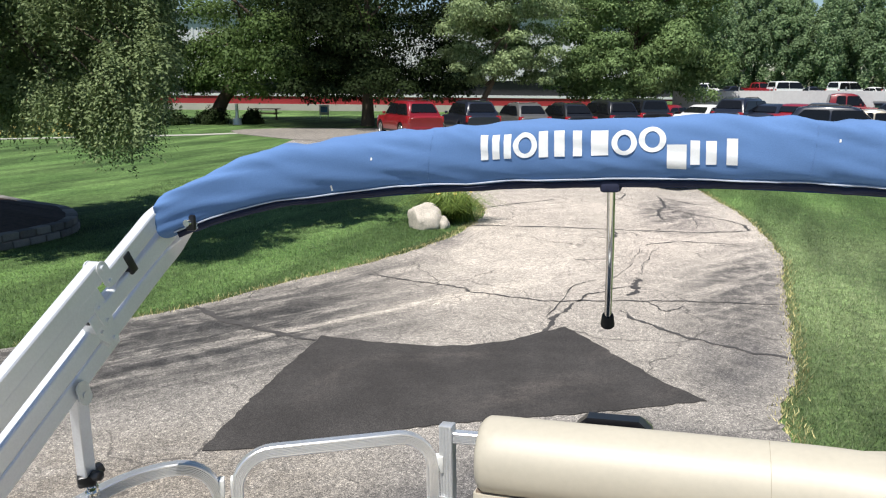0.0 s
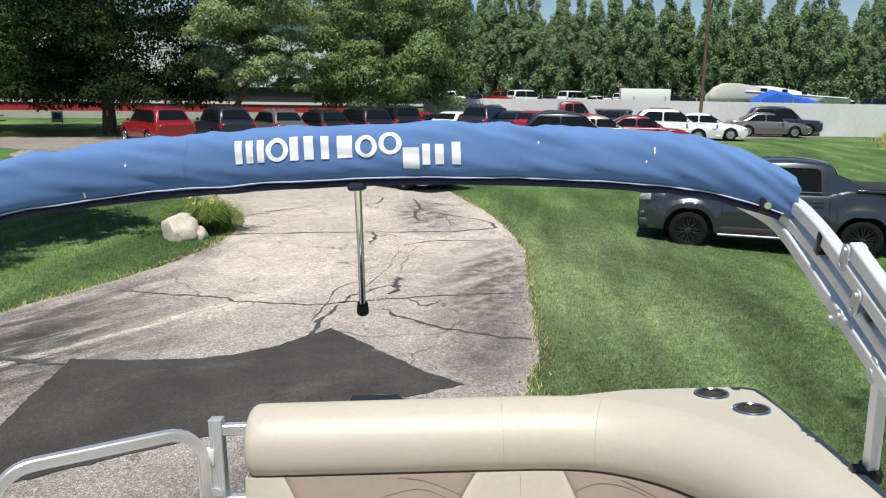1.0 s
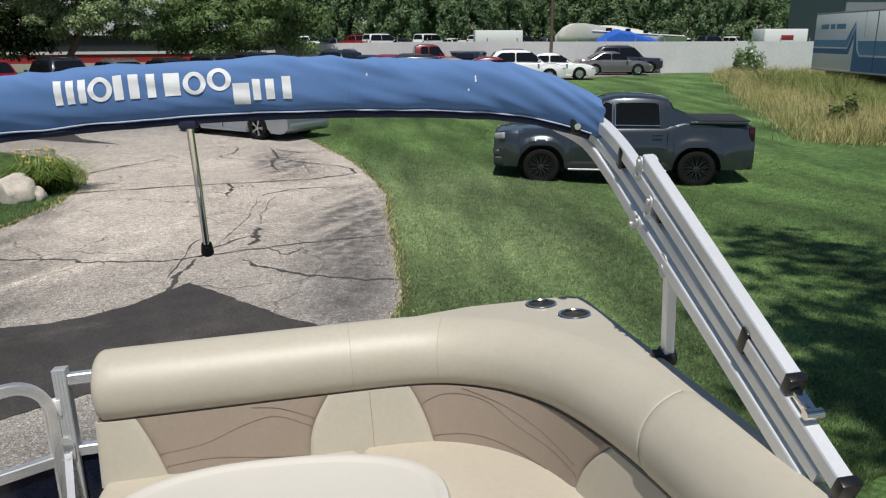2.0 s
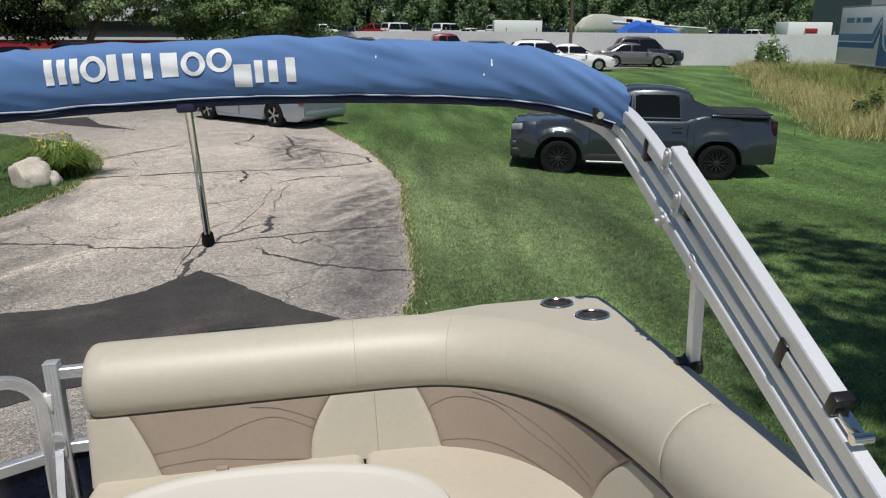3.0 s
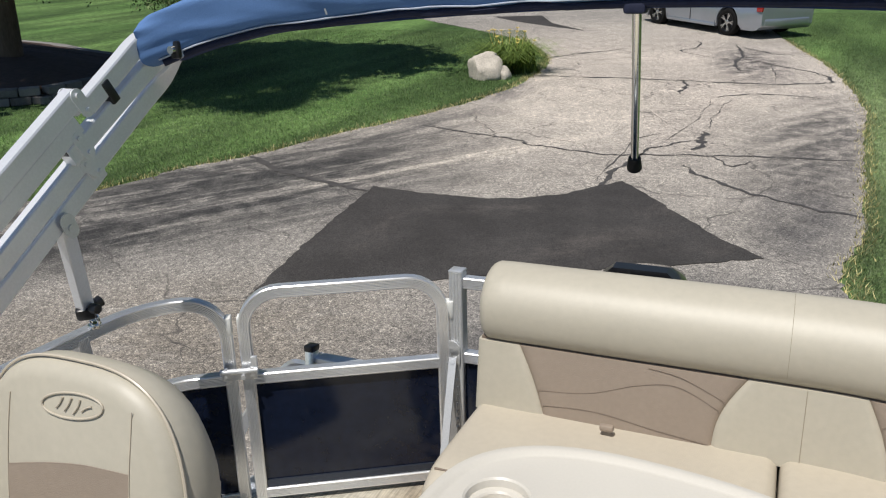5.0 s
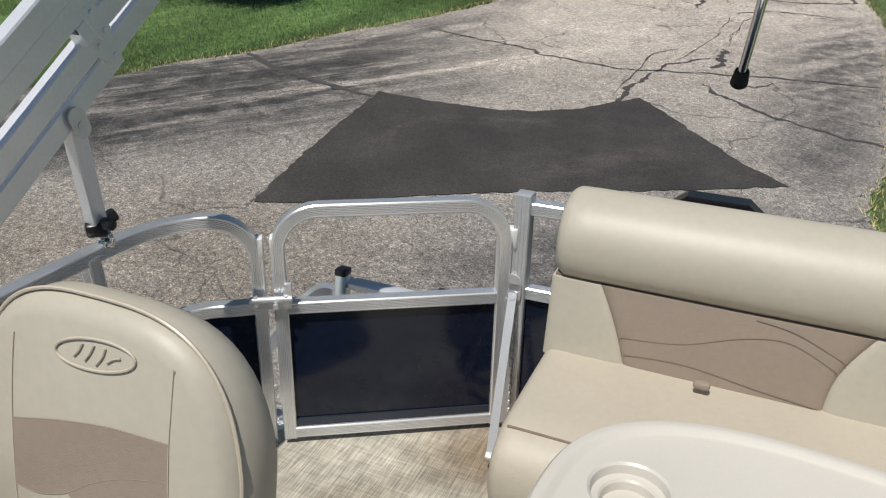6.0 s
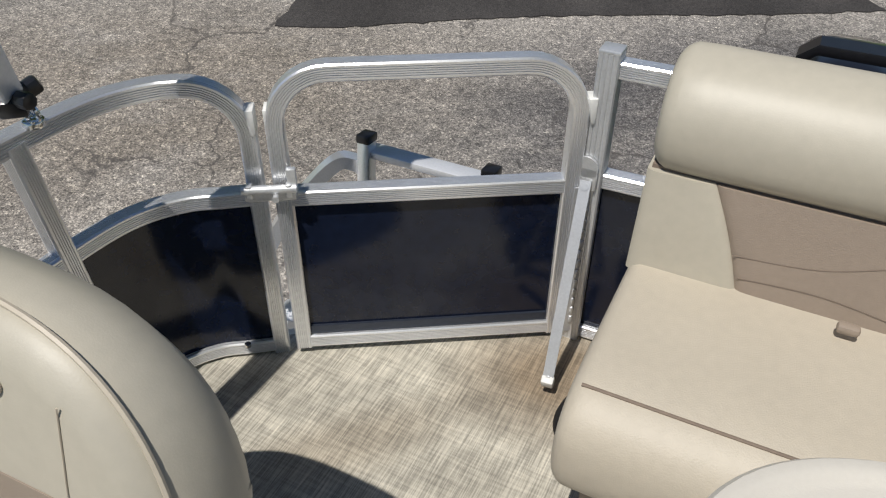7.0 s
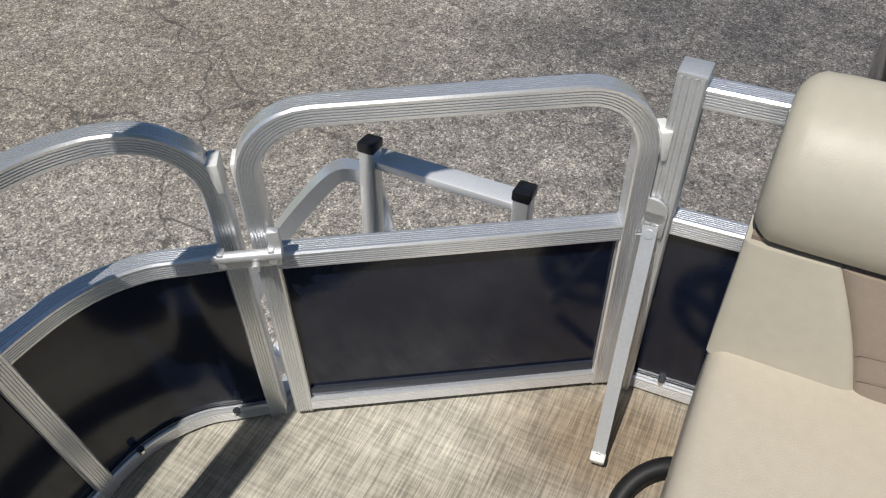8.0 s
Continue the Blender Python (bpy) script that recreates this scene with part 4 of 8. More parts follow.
# outboard motor
motor = thing("outboard_motor", "black outboard motor with a glossy cowl at the stern", "motor", (-0.23, 2.9, -0.9), BOAT)
bm = bmesh.new()
rings = []
for w, hx, y0, y1 in ((0.05, 0.12, 2.8, 3.15), (0.12, 0.145, 2.78, 3.22), (0.34, 0.14, 2.79, 3.24), (0.43, 0.115, 2.83, 3.2), (0.465, 0.08, 2.88, 3.12), (0.475, 0.03, 2.94, 3.04)):
    ring = []
    for k in range(24):
        a = 2 * math.pi * k / 24
        e = 0.55
        cx, cy = math.cos(a), math.sin(a)
        ring.append(bm.verts.new((-0.23 + hx * math.copysign(abs(cx) ** e, cx), (y0 + y1) / 2 + (y1 - y0) / 2 * math.copysign(abs(cy) ** e, cy), w)))
    rings.append(ring)
for a, b in zip(rings, rings[1:]):
    for k in range(24):
        bm.faces.new((a[k], a[(k + 1) % 24], b[(k + 1) % 24], b[k]))
bm.faces.new(rings[0][::-1])
bm.faces.new(rings[-1])
cowl = part("cowl", bm, M_COWL, motor)
bm = bmesh.new()
grip = [(-0.35, 0.43), (-0.345, 0.515), (-0.315, 0.54), (-0.145, 0.54), (-0.115, 0.515), (-0.11, 0.43)]
sweep(bm, [(-0.03, -0.012), (0.03, -0.012), (0.034, 0.0), (0.03, 0.012), (-0.03, 0.012), (-0.034, 0.0)], [(a, 2.815, b) for a, b in grip], [Vector((0, 1, 0))] * 6)
part("cowl_handle", bm, M_BLACK, cowl)
bm = bmesh.new()
box(bm, (-0.23, 2.95, -0.2), (0.14, 0.24, 0.66), bevel=0.04, seg=3)
box(bm, (-0.23, 2.98, -0.56), (0.2, 0.36, 0.02), bevel=0.008)
tube(bm, [(-0.23, 2.8, -0.7), (-0.23, 2.9, -0.7), (-0.23, 3.1, -0.7), (-0.23, 3.18, -0.7)], 0.055, 14, 0.03)
part("leg", bm, M_COWL, motor)
bm = bmesh.new()
for k in range(3):
    box(bm, (-0.23, 3.15, -0.7), (0.05, 0.02, 0.26), pose(0, 0, 0, 0, 120 * k, 25), bevel=0.008)
part("propeller", bm, M_BLACK, motor)
bm = bmesh.new()
box(bm, (-0.23, 2.6, -0.12), (0.3, 0.34, 0.2), bevel=0.02)
part("bracket", bm, M_BLACK, motor)

# ---- corner sofa ----
sofa = thing("corner_sofa", "cream and taupe vinyl corner sofa with a thick rolled back", "sofa", (0.3, 1.9, 0.0), BOAT)
INNER = smooth_line([(-0.521, 2.112, 0), (-0.2, 2.112, 0), (0.12, 2.113, 0), (0.36, 2.108, 0), (0.5, 2.075, 0), (0.623, 1.992, 0), (0.705, 1.89, 0), (0.757, 1.78, 0), (0.8, 1.62, 0), (0.832, 1.42, 0), (0.848, 1.2, 0), (0.85, 0.8, 0), (0.85, 0.3, 0), (0.85, -0.3, 0)], 8)
ARC = [-0.016]
for a, b in zip(INNER, INNER[1:]):
    ARC.append(ARC[-1] + (b - a).length)


def along(s):
    """Place and outward normal on the sofa's inner line at arc length s."""
    s = max(ARC[0], min(s, ARC[-1] - 1e-4))
    i = max(k for k in range(len(ARC) - 1) if ARC[k] <= s)
    f = (s - ARC[i]) / (ARC[i + 1] - ARC[i])
    p = INNER[i].lerp(INNER[i + 1], f)
    j0, j1 = max(i - 2, 0), min(i + 3, len(INNER) - 1)
    t = (INNER[j1] - INNER[j0]).normalized()
    return p, Vector((-t.y, t.x, 0))


def sofa_sweep(profile, s0, s1, step=0.03, round0=0.0, round1=0.0):
    """Cushion swept along the sofa line; profile (out, w), ends rounded over a length."""
    bm = bmesh.new()
    n = max(2, int((s1 - s0) / step))
    stations = [s0 + (s1 - s0) * k / n for k in range(n + 1)]
    if round0:
        stations = [s0 + round0 * (1 - math.cos(radians(90 * k / 6))) for k in range(6)] + [s for s in stations if s > s0 + round0]
    if round1:
        stations = [s for s in stations if s < s1 - round1] + [s1 - round1 * (1 - math.sin(radians(90 * k / 6))) for k in range(7)]
    ca = sum(p[0] for p in profile) / len(profile)
    cb = sum(p[1] for p in profile) / len(profile)
    ha = max(abs(p[0] - ca) for p in profile)
    hb = max(abs(p[1] - cb) for p in profile)
    rings = []
    for s in stations:
        p, nrm = along(s)
        cut = 0.0
        if round0 and s < s0 + round0:
            x = 1 - (s - s0) / round0
            cut = round0 * (1 - math.sqrt(max(0.0, 1 - x * x)))
        if round1 and s > s1 - round1:
            x = 1 - (s1 - s) / round1
            cut = max(cut, round1 * (1 - math.sqrt(max(0.0, 1 - x * x))))
        ka, kb = max(0.2, 1 - cut / ha), max(0.2, 1 - cut / hb)
        rings.append([bm.verts.new(p + nrm * (ca + (a - ca) * ka) + Vector((0, 0, cb + (b - cb) * kb))) for a, b in profile])
    m = len(profile)
    for a, b in zip(rings, rings[1:]):
        for j in range(m):
            bm.faces.new((a[j], a[(j + 1) % m], b[(j + 1) % m], b[j]))
    bm.faces.new(rings[0][::-1])
    bm.faces.new(rings[-1])
    return bm


def rounded(profile, n=5):
    """Closed smooth outline through profile points."""
    m = len(profile)
    out = []
    for i in range(m):
        p0, p1, p2, p3 = (Vector((*profile[(i + k) % m], 0)) for k in (-1, 0, 1, 2))
        for j in range(n):
            t = j / n
            q = 0.5 * (2 * p1 + (p2 - p0) * t + (2 * p0 - 5 * p1 + 4 * p2 - p3) * t * t + (3 * p1 - p0 - 3 * p2 + p3) * t ** 3)
            out.append((q.x, q.y))
    return out


S_CORNER = ARC[32]
S_END = ARC[-1]
roll = rounded([(0.01, 0.553), (-0.022, 0.59), (-0.022, 0.655), (0.012, 0.706), (0.06, 0.733), (0.105, 0.738), (0.12, 0.71), (0.118, 0.6), (0.09, 0.55)], 4)
S_SIDE = 1.79
part("back_roll", sofa_sweep(roll, -0.016, S_SIDE, 0.03, 0.035, 0.004), M_VINYL, sofa, "cream rolled bolster")
part("back_roll", sofa_sweep([(a - 0.006, b + 0.003) for a, b in roll], S_SIDE - 0.004, S_END, 0.04, 0.03, 0.03), M_VINYL, sofa, "cream rolled bolster")
for s in (0.72, 0.98):
    bm = bmesh.new()
    p, nrm = along(s)
    tube(bm, [p + nrm * a + Vector((0, 0, b)) for a, b in roll[3:24]], 0.0006, 5)
    part("stitch_seam", bm, M_SEAM, sofa)
# dark strip: the welt, with the gap's shade put into its colour
bm = sofa_sweep([(0.0, 0.545), (0.05, 0.545), (0.05, 0.562), (0.0, 0.562)], -0.01, S_END - 0.03, 0.04)
part("welt_gap_strip", bm, M_STITCH, sofa, "dark strip for the welt and its shaded gap under the roll")
# flat corner behind the curve
bm = bmesh.new()
poly = []
for k in range(15):
    p, nrm = along(0.86 + 1.5 * k / 14)
    q = p + nrm * 0.085
    poly.append((min(q.x, 0.942), min(q.y, 2.235)))
poly += [(0.968, 1.1), (0.969, 2.17), (0.962, 2.222), (0.932, 2.247), (0.6, 2.25)]
prism(bm, poly, 0.56, 0.7395, 0.006, 2)
M_STEEL = mat("dark_steel", (0.4, 0.375, 0.34), rough=0.33, metal=0.9, var=0.15)
CUP_AT = ((0.82, 2.185), (0.882, 2.045))
lid = max((f for f in bm.faces if f.normal.z > 0.9 or f.calc_center_median().z > 0.739), key=lambda f: f.calc_area())
rim_edges = list(lid.edges)
bmesh.ops.delete(bm, geom=[lid], context="FACES_ONLY")
for c in CUP_AT:
    vs = [bm.verts.new((c[0] + 0.042 * math.cos(2 * math.pi * k / 28), c[1] + 0.042 * math.sin(2 * math.pi * k / 28), 0.7395)) for k in range(28)]
    rim_edges += [bm.edges.new((vs[k], vs[(k + 1) % 28])) for k in range(28)]
bmesh.ops.triangle_fill(bm, use_beauty=True, edges=rim_edges)
part("corner_top", bm, M_VINYL, sofa, "flat cream corner shelf", 12)
for c in CUP_AT:
    bm = bmesh.new()
    ring = [(0.041, -0.004), (0.041, 0.0), (0.0435, 0.003), (0.048, 0.003), (0.05, 0.0)]
    loops = []
    for r_, z in ring:
        loops.append([bm.verts.new((c[0] + r_ * math.cos(2 * math.pi * k / 28), c[1] + r_ * math.sin(2 * math.pi * k / 28), 0.741 + z)) for k in range(28)])
    for a, b in zip(loops, loops[1:]):
        for k in range(28):
            bm.faces.new((a[k], a[(k + 1) % 28], b[(k + 1) % 28], b[k]))
    cup = part("cup_holder", bm, M_CHROME, sofa, "stainless steel cup holder rim")
    bm = bmesh.new()
    disc(bm, (c[0], c[1], 0.674), 0.0392, 0.003, 28)
    low, high = ([bm.verts.new((c[0] + r_ * math.cos(2 * math.pi * k / 28), c[1] + r_ * math.sin(2 * math.pi * k / 28), z)) for k in range(28)] for r_, z in ((0.039, 0.673), (0.0412, 0.7385)))
    for k in range(28):
        bm.faces.new((low[k], low[(k + 1) % 28], high[(k + 1) % 28], high[k]))
    part("cup_well", bm, M_STEEL, cup, "dark steel cup well")


# upholstered back panels below the roll, in cream and taupe
def back_panel(b0, t0, b1, t1, material, label, bulge=0.012, curve0=0.0, curve1=0.0):
    bm = bmesh.new()
    nh, ns = 10, max(14, int((b1 - b0) / 0.02))
    grid = []
    for i in range(nh + 1):
        h = i / nh
        w = 0.37 + 0.185 * h
        row = []
        for j in range(ns + 1):
            f = 0.5 - 0.5 * math.cos(math.pi * j / ns)
            sa = b0 + (t0 - b0) * h + curve0 * math.sin(math.pi * h)
            sb = b1 + (t1 - b1) * h + curve1 * math.sin(math.pi * h)
            s = sa + (sb - sa) * f
            p, nrm = along(s)
            edge = min(f, 1 - f) * (sb - sa)
            puff = bulge * (1 - math.exp(-edge / 0.006)) * (0.8 + 0.2 * math.sin(math.pi * h))
            lean = -0.03 * (1 - h)
            row.append(bm.verts.new(p + nrm * (lean - 0.004 - puff) + Vector((0, 0, w))))
        grid.append(row)
    for a, b in zip(grid, grid[1:]):
        for j in range(ns):
            bm.faces.new((a[j], a[j + 1], b[j + 1], b[j]))
    r = bmesh.ops.extrude_face_region(bm, geom=list(bm.faces))
    for v in [g for g in r["geom"] if isinstance(g, bmesh.types.BMVert)]:
        p, nrm = v.co, along(min(ARC, key=lambda q: (along(q)[0].xy - v.co.xy).length_squared))[1]
        v.co = v.co + nrm * 0.05
    return part("back_panel", bm, material, sofa, label)


back_panel(-0.016, -0.016, 0.172, 0.095, M_VINYL, "cream back panel", 0.009, curve1=0.006)
back_panel(0.172, 0.095, 0.575, 0.642, M_TAUPE, "taupe back panel with curved stitching", 0.008, 0.006, -0.02)
back_panel(0.575, 0.642, 0.955, 0.886, M_VINYL, "cream back panel", 0.01, -0.02, 0.008)
back_panel(0.955, 0.886, 1.5, 1.64, M_TAUPE, "taupe back panel with curved stitching", 0.008, 0.008, -0.03)
back_panel(1.5, 1.64, 2.2, 2.1, M_VINYL, "cream back panel", 0.01, -0.03)
back_panel(2.2, 2.1, S_END - 0.02, S_END - 0.02, M_TAUPE, "taupe back panel with curved stitching", 0.008)


def stitch(points):
    bm = bmesh.new()
    line = []
    for q in smooth_line([(s, h, 0) for s, h in points], 8):
        p, nrm = along(q.x)
        line.append(p + nrm * (-0.004 - 0.03 * (1 - q.y) - 0.0085) + Vector((0, 0, 0.37 + 0.185 * q.y)))
    tube(bm, line, 0.0007, 5)
    part("stitching", bm, M_STITCH, sofa)


stitch([(0.15, 0.42), (0.28, 0.5), (0.4, 0.72), (0.49, 0.78), (0.586, 0.56)])
stitch([(0.165, 0.22), (0.3, 0.26), (0.45, 0.16), (0.57, 0.1)])
stitch([(0.42, 0.97), (0.5, 0.9), (0.598, 0.68)])
stitch([(0.918, 0.72), (1.0, 0.88), (1.12, 0.84), (1.25, 0.55), (1.42, 0.4), (1.515, 0.3)])
stitch([(1.05, 0.98), (1.2, 0.8), (1.35, 0.6), (1.5, 0.42)])
stitch([(0.952, 0.2), (1.1, 0.26), (1.3, 0.14), (1.45, 0.06)])
bm = bmesh.new()
tube(bm, [along(0.765)[0] + along(0.765)[1] * (-0.0145 - 0.03 * (1 - h_)) + Vector((0, 0, 0.37 + 0.185 * h_)) for h_ in (0.0, 0.25, 0.5, 0.75, 1.0)], 0.0008, 5)
part("stitch_seam", bm, M_SEAM, sofa)
bm = bmesh.new()
box(bm, (-0.165, 2.032, 0.408), (0.034, 0.02, 0.016), bevel=0.006)
part("pull_tab", bm, M_TAUPE, sofa, "small moulded seat latch tab")

# seats: flat top, piped edge, front rolled down over the base
seat_prof = rounded([(0.03, 0.372), (-0.02, 0.385), (-0.2, 0.387), (-0.335, 0.383), (-0.4, 0.346), (-0.418, 0.28), (-0.405, 0.215), (-0.35, 0.2), (-0.1, 0.2), (0.02, 0.21)], 4)
part("seat_cushion", sofa_sweep(seat_prof, -0.012, 0.722, 0.04, 0.03, 0.032), M_VINYL_SEAT, sofa, "cream seat cushion rolled over its front edge")
corner_prof = rounded([(0.03, 0.372), (-0.02, 0.387), (-0.15, 0.391), (-0.28, 0.386), (-0.335, 0.352), (-0.345, 0.28), (-0.335, 0.215), (-0.28, 0.2), (-0.1, 0.2), (0.02, 0.21)], 4)
part("seat_cushion", sofa_sweep(corner_prof, 0.727, 1.98, 0.04, 0.03, 0.032), M_VINYL_SEAT, sofa, "cream corner seat cushion")
part("seat_cushion", sofa_sweep(seat_prof, 1.986, S_END - 0.02, 0.06, 0.02, 0.02), M_VINYL_SEAT, sofa, "cream seat cushion rolled over its front edge")
bm = bmesh.new()
tube(bm, [along(0.006 + 0.71 * k / 20)[0] + along(0.006 + 0.71 * k / 20)[1] * -0.347 + Vector((0, 0, 0.3805)) for k in range(21)], 0.0028, 6)
part("piping", bm, M_STITCH, sofa)
base_prof = [(0.1, 0.0), (0.1, 0.52), (0.0, 0.52), (0.0, 0.2), (-0.33, 0.2), (-0.33, 0.0)]
part("base", sofa_sweep(base_prof, 0.03, S_CORNER, 0.06), M_TAUPE, sofa, "moulded seat base")
part("base", sofa_sweep([(0.1, 0.0), (0.1, 0.52), (0.0, 0.52), (0.0, 0.2), (-0.27, 0.2), (-0.27, 0.0)], S_CORNER + 0.002, S_END - 0.03, 0.06), M_TAUPE, sofa, "moulded seat base")

# black hose lying against the sofa's end
hose = thing("rubber_hose", "black rubber hose curled on the floor beside the sofa", "hose", (-0.56, 1.95, 0.0), BOAT)
bm = bmesh.new()
tube(bm, smooth_line([(-0.44, 2.09, 0.03), (-0.5, 2.085, 0.06), (-0.55, 2.05, 0.05), (-0.572, 2.0, 0.022), (-0.55, 1.95, 0.018), (-0.49, 1.92, 0.018)], 8), 0.016, 12)
part("tube", bm, M_RUBBER, hose)

# ---- table ----
table = thing("oval_table", "cream moulded plastic oval table with a recessed cup holder", "table", (0.03, 1.33, 0.0), BOAT)
TW = 0.62


def oval(k, n, grow=0.0):
    a = 2 * math.pi * k / n
    e = 2 / 2.5
    x = (0.345 + grow) * math.copysign(abs(math.cos(a)) ** e, math.cos(a))
    y = (0.238 + grow) * math.copysign(abs(math.sin(a)) ** e, math.sin(a))
    t = radians(-6)
    return 0.022 + x * math.cos(t) - y * math.sin(t), 1.338 + x * math.sin(t) + y * math.cos(t)


CUPS = [(-0.215, 1.4), (0.235, 1.27)]
bm = bmesh.new()
N = 72
levels = [(0.0, -0.034), (0.008, -0.03), (0.012, -0.012), (0.01, 0.001), (0.005, 0.007), (-0.003, 0.0085), (-0.011, 0.007), (-0.017, 0.002), (-0.023, 0.0)]
loops = [[bm.verts.new((*oval(k, N, g), TW + z)) for k in range(N)] for g, z in levels]
for a, b in zip(loops, loops[1:]):
    for k in range(N):
        bm.faces.new((a[k], a[(k + 1) % N], b[(k + 1) % N], b[k]))
bm.faces.new(loops[0][::-1])
inner_edges = [bm.edges.get((loops[-1][k], loops[-1][(k + 1) % N])) for k in range(N)]
for c in CUPS:
    rim = [bm.verts.new((c[0] + 0.057 * math.cos(2 * math.pi * k / 32), c[1] + 0.057 * math.sin(2 * math.pi * k / 32), TW)) for k in range(32)]
    inner_edges += [bm.edges.new((rim[k], rim[(k + 1) % 32])) for k in range(32)]
    prev = rim
    for r_, z in ((0.053, -0.003), (0.05, -0.015), (0.041, -0.017), (0.038, -0.02), (0.036, -0.032)):
        loop = [bm.verts.new((c[0] + r_ * math.cos(2 * math.pi * k / 32), c[1] + r_ * math.sin(2 * math.pi * k / 32), TW + z)) for k in range(32)]
        for k in range(32):
            bm.faces.new((prev[k], prev[(k + 1) % 32], loop[(k + 1) % 32], loop[k]))
        prev = loop
    bm.faces.new(prev)
bmesh.ops.triangle_fill(bm, use_beauty=True, edges=inner_edges)
top = part("tabletop", bm, M_TABLE, table, angle=30)
for c in CUPS:
    bm = bmesh.new()
    disc(bm, (c[0] - 0.01, c[1] - 0.012, TW - 0.0305), 0.0035, 0.001, 12)
    part("drain_hole", bm, M_BLACK, top)
bm = bmesh.new()
tube(bm, [(0.03, 1.33, 0.02), (0.03, 1.33, 0.588)], 0.03, 18)
part("pedestal", bm, M_ALU_MATT, table)
bm = bmesh.new()
disc(bm, (0.03, 1.33, 0.011), 0.1, 0.022, 28, bevel=0.004)
part("foot_plate", bm, M_ALU_MATT, table)

# ---- helm chair ----
chair = thing("captain_chair", "cream and taupe captain's chair with a high rounded back", "chair", (-0.9, 1.05, 0.0), BOAT)
CX = -0.93


def back_slab(grow, y0, y1, bulge):
    """Rounded-top back, y0 front and y1 rear at its foot, leaning aft."""
    bm = bmesh.new()
    n = 48
    layers = []
    for f, g, sink in ((0.0, -0.03, 0.0), (0.06, -0.012, 0.0), (0.2, 0.0, 0.004), (0.45, 0.006, 0.015), (0.72, 0.0, 0.035), (0.92, -0.02, 0.06), (1.0, -0.045, 0.075)):
        ring = []
        for k in range(n):
            a = 2 * math.pi * k / n
            e = 2 / (3.0 if math.sin(a) > 0 else 4.0)
            x = (0.243 + grow + g) * math.copysign(abs(math.cos(a)) ** e, math.cos(a))
            z = (0.235 + grow + g) * math.copysign(abs(math.sin(a)) ** e, math.sin(a))
            w = 0.585 + z - (sink if z > 0 else 0.0)
            taper = 1 - 0.10 * max(0.0, (w - 0.6) / 0.26)
            ring.append(bm.verts.new((CX + x * taper, y0 + (y1 - y0) * f + (w - 0.4) * 0.16, w)))
        layers.append(ring)
    for a, b in zip(layers, layers[1:]):
        for k in range(n):
            bm.faces.new((a[k], a[(k + 1) % n], b[(k + 1) % n], b[k]))
    bm.faces.new(layers[0][::-1])
    bm.faces.new(layers[-1])
    return bm


back = part("backrest", back_slab(0.0, 1.145, 1.29, 0.01), M_VINYL, chair, "cream padded backrest")


def chair_face(x, w, lift):
    return Vector((x, 1.145 + (w - 0.4) * 0.16 - lift, w))


def face_patch(upper, lower, lift):
    """Upholstery piece on the front of the back between an upper and a lower wavy edge."""
    bm = bmesh.new()
    n, m = 28, 6
    up = smooth_line([(x, w, 0) for x, w in upper], 12)
    lo = smooth_line([(x, w, 0) for x, w in lower], 12)

    def at(line, f):
        k = f * (len(line) - 1)
        i = min(int(k), len(line) - 2)
        return line[i].lerp(line[i + 1], k - i)
    grid = [[bm.verts.new(chair_face(*(at(lo, j / n).lerp(at(up, j / n), i / m)).xy, lift)) for j in range(n + 1)] for i in range(m + 1)]
    for a, b in zip(grid, grid[1:]):
        for j in range(n):
            bm.faces.new((a[j], a[j + 1], b[j + 1], b[j]))
    r = bmesh.ops.extrude_face_region(bm, geom=list(bm.faces))
    for v in [g for g in r["geom"] if isinstance(g, bmesh.types.BMVert)]:
        v.co.y += 0.01
    bmesh.ops.remove_doubles(bm, verts=bm.verts, dist=0.0002)
    return bm


def chair_seam(pts, material=M_TAUPE, r=0.0009):
    bm = bmesh.new()
    tube(bm, [chair_face(p.x, p.y, 0.0009) for p in smooth_line([(x, w, 0) for x, w in pts], 8)], r, 5)
    part("seam", bm, material, back)


WAVE_TOP = [(-1.081, 0.612), (-0.987, 0.634), (-0.904, 0.648), (-0.846, 0.652), (-0.79, 0.654)]
WAVE_LOW = [(-1.084, 0.501), (-1.047, 0.499), (-1.013, 0.506), (-0.978, 0.52), (-0.926, 0.553), (-0.873, 0.576), (-0.824, 0.589), (-0.791, 0.596)]
LENS_LOW = [(-0.978, 0.519), (-0.959, 0.504), (-0.933, 0.499), (-0.885, 0.513), (-0.838, 0.539), (-0.7915, 0.557)]
part("taupe_panel", face_patch(WAVE_TOP, WAVE_LOW, 0.0012), M_TAUPE, back, "taupe wave-shaped panel")
part("taupe_panel", face_patch([p for p in WAVE_LOW[3:]], LENS_LOW, 0.0011), M_TAUPE, back, "small taupe lens-shaped panel")
for pts in (WAVE_TOP, WAVE_LOW, LENS_LOW):
    chair_seam(pts)
chair_seam([(-0.779, 0.765), (-0.784, 0.71), (-0.789, 0.654), (-0.792, 0.557), (-0.79, 0.42)], M_PIPING)
chair_seam([(-1.066, 0.75), (-1.075, 0.69), (-1.082, 0.612), (-1.085, 0.5), (-1.08, 0.42)], M_PIPING)
bm = bmesh.new()
tube(bm, [chair_face(-0.914 + 0.072 * math.cos(a), 0.752 + 0.008 * math.cos(a) + 0.023 * math.sin(a), 0.0015) for a in [2 * math.pi * k / 40 for k in range(41)]], 0.0022, 6)
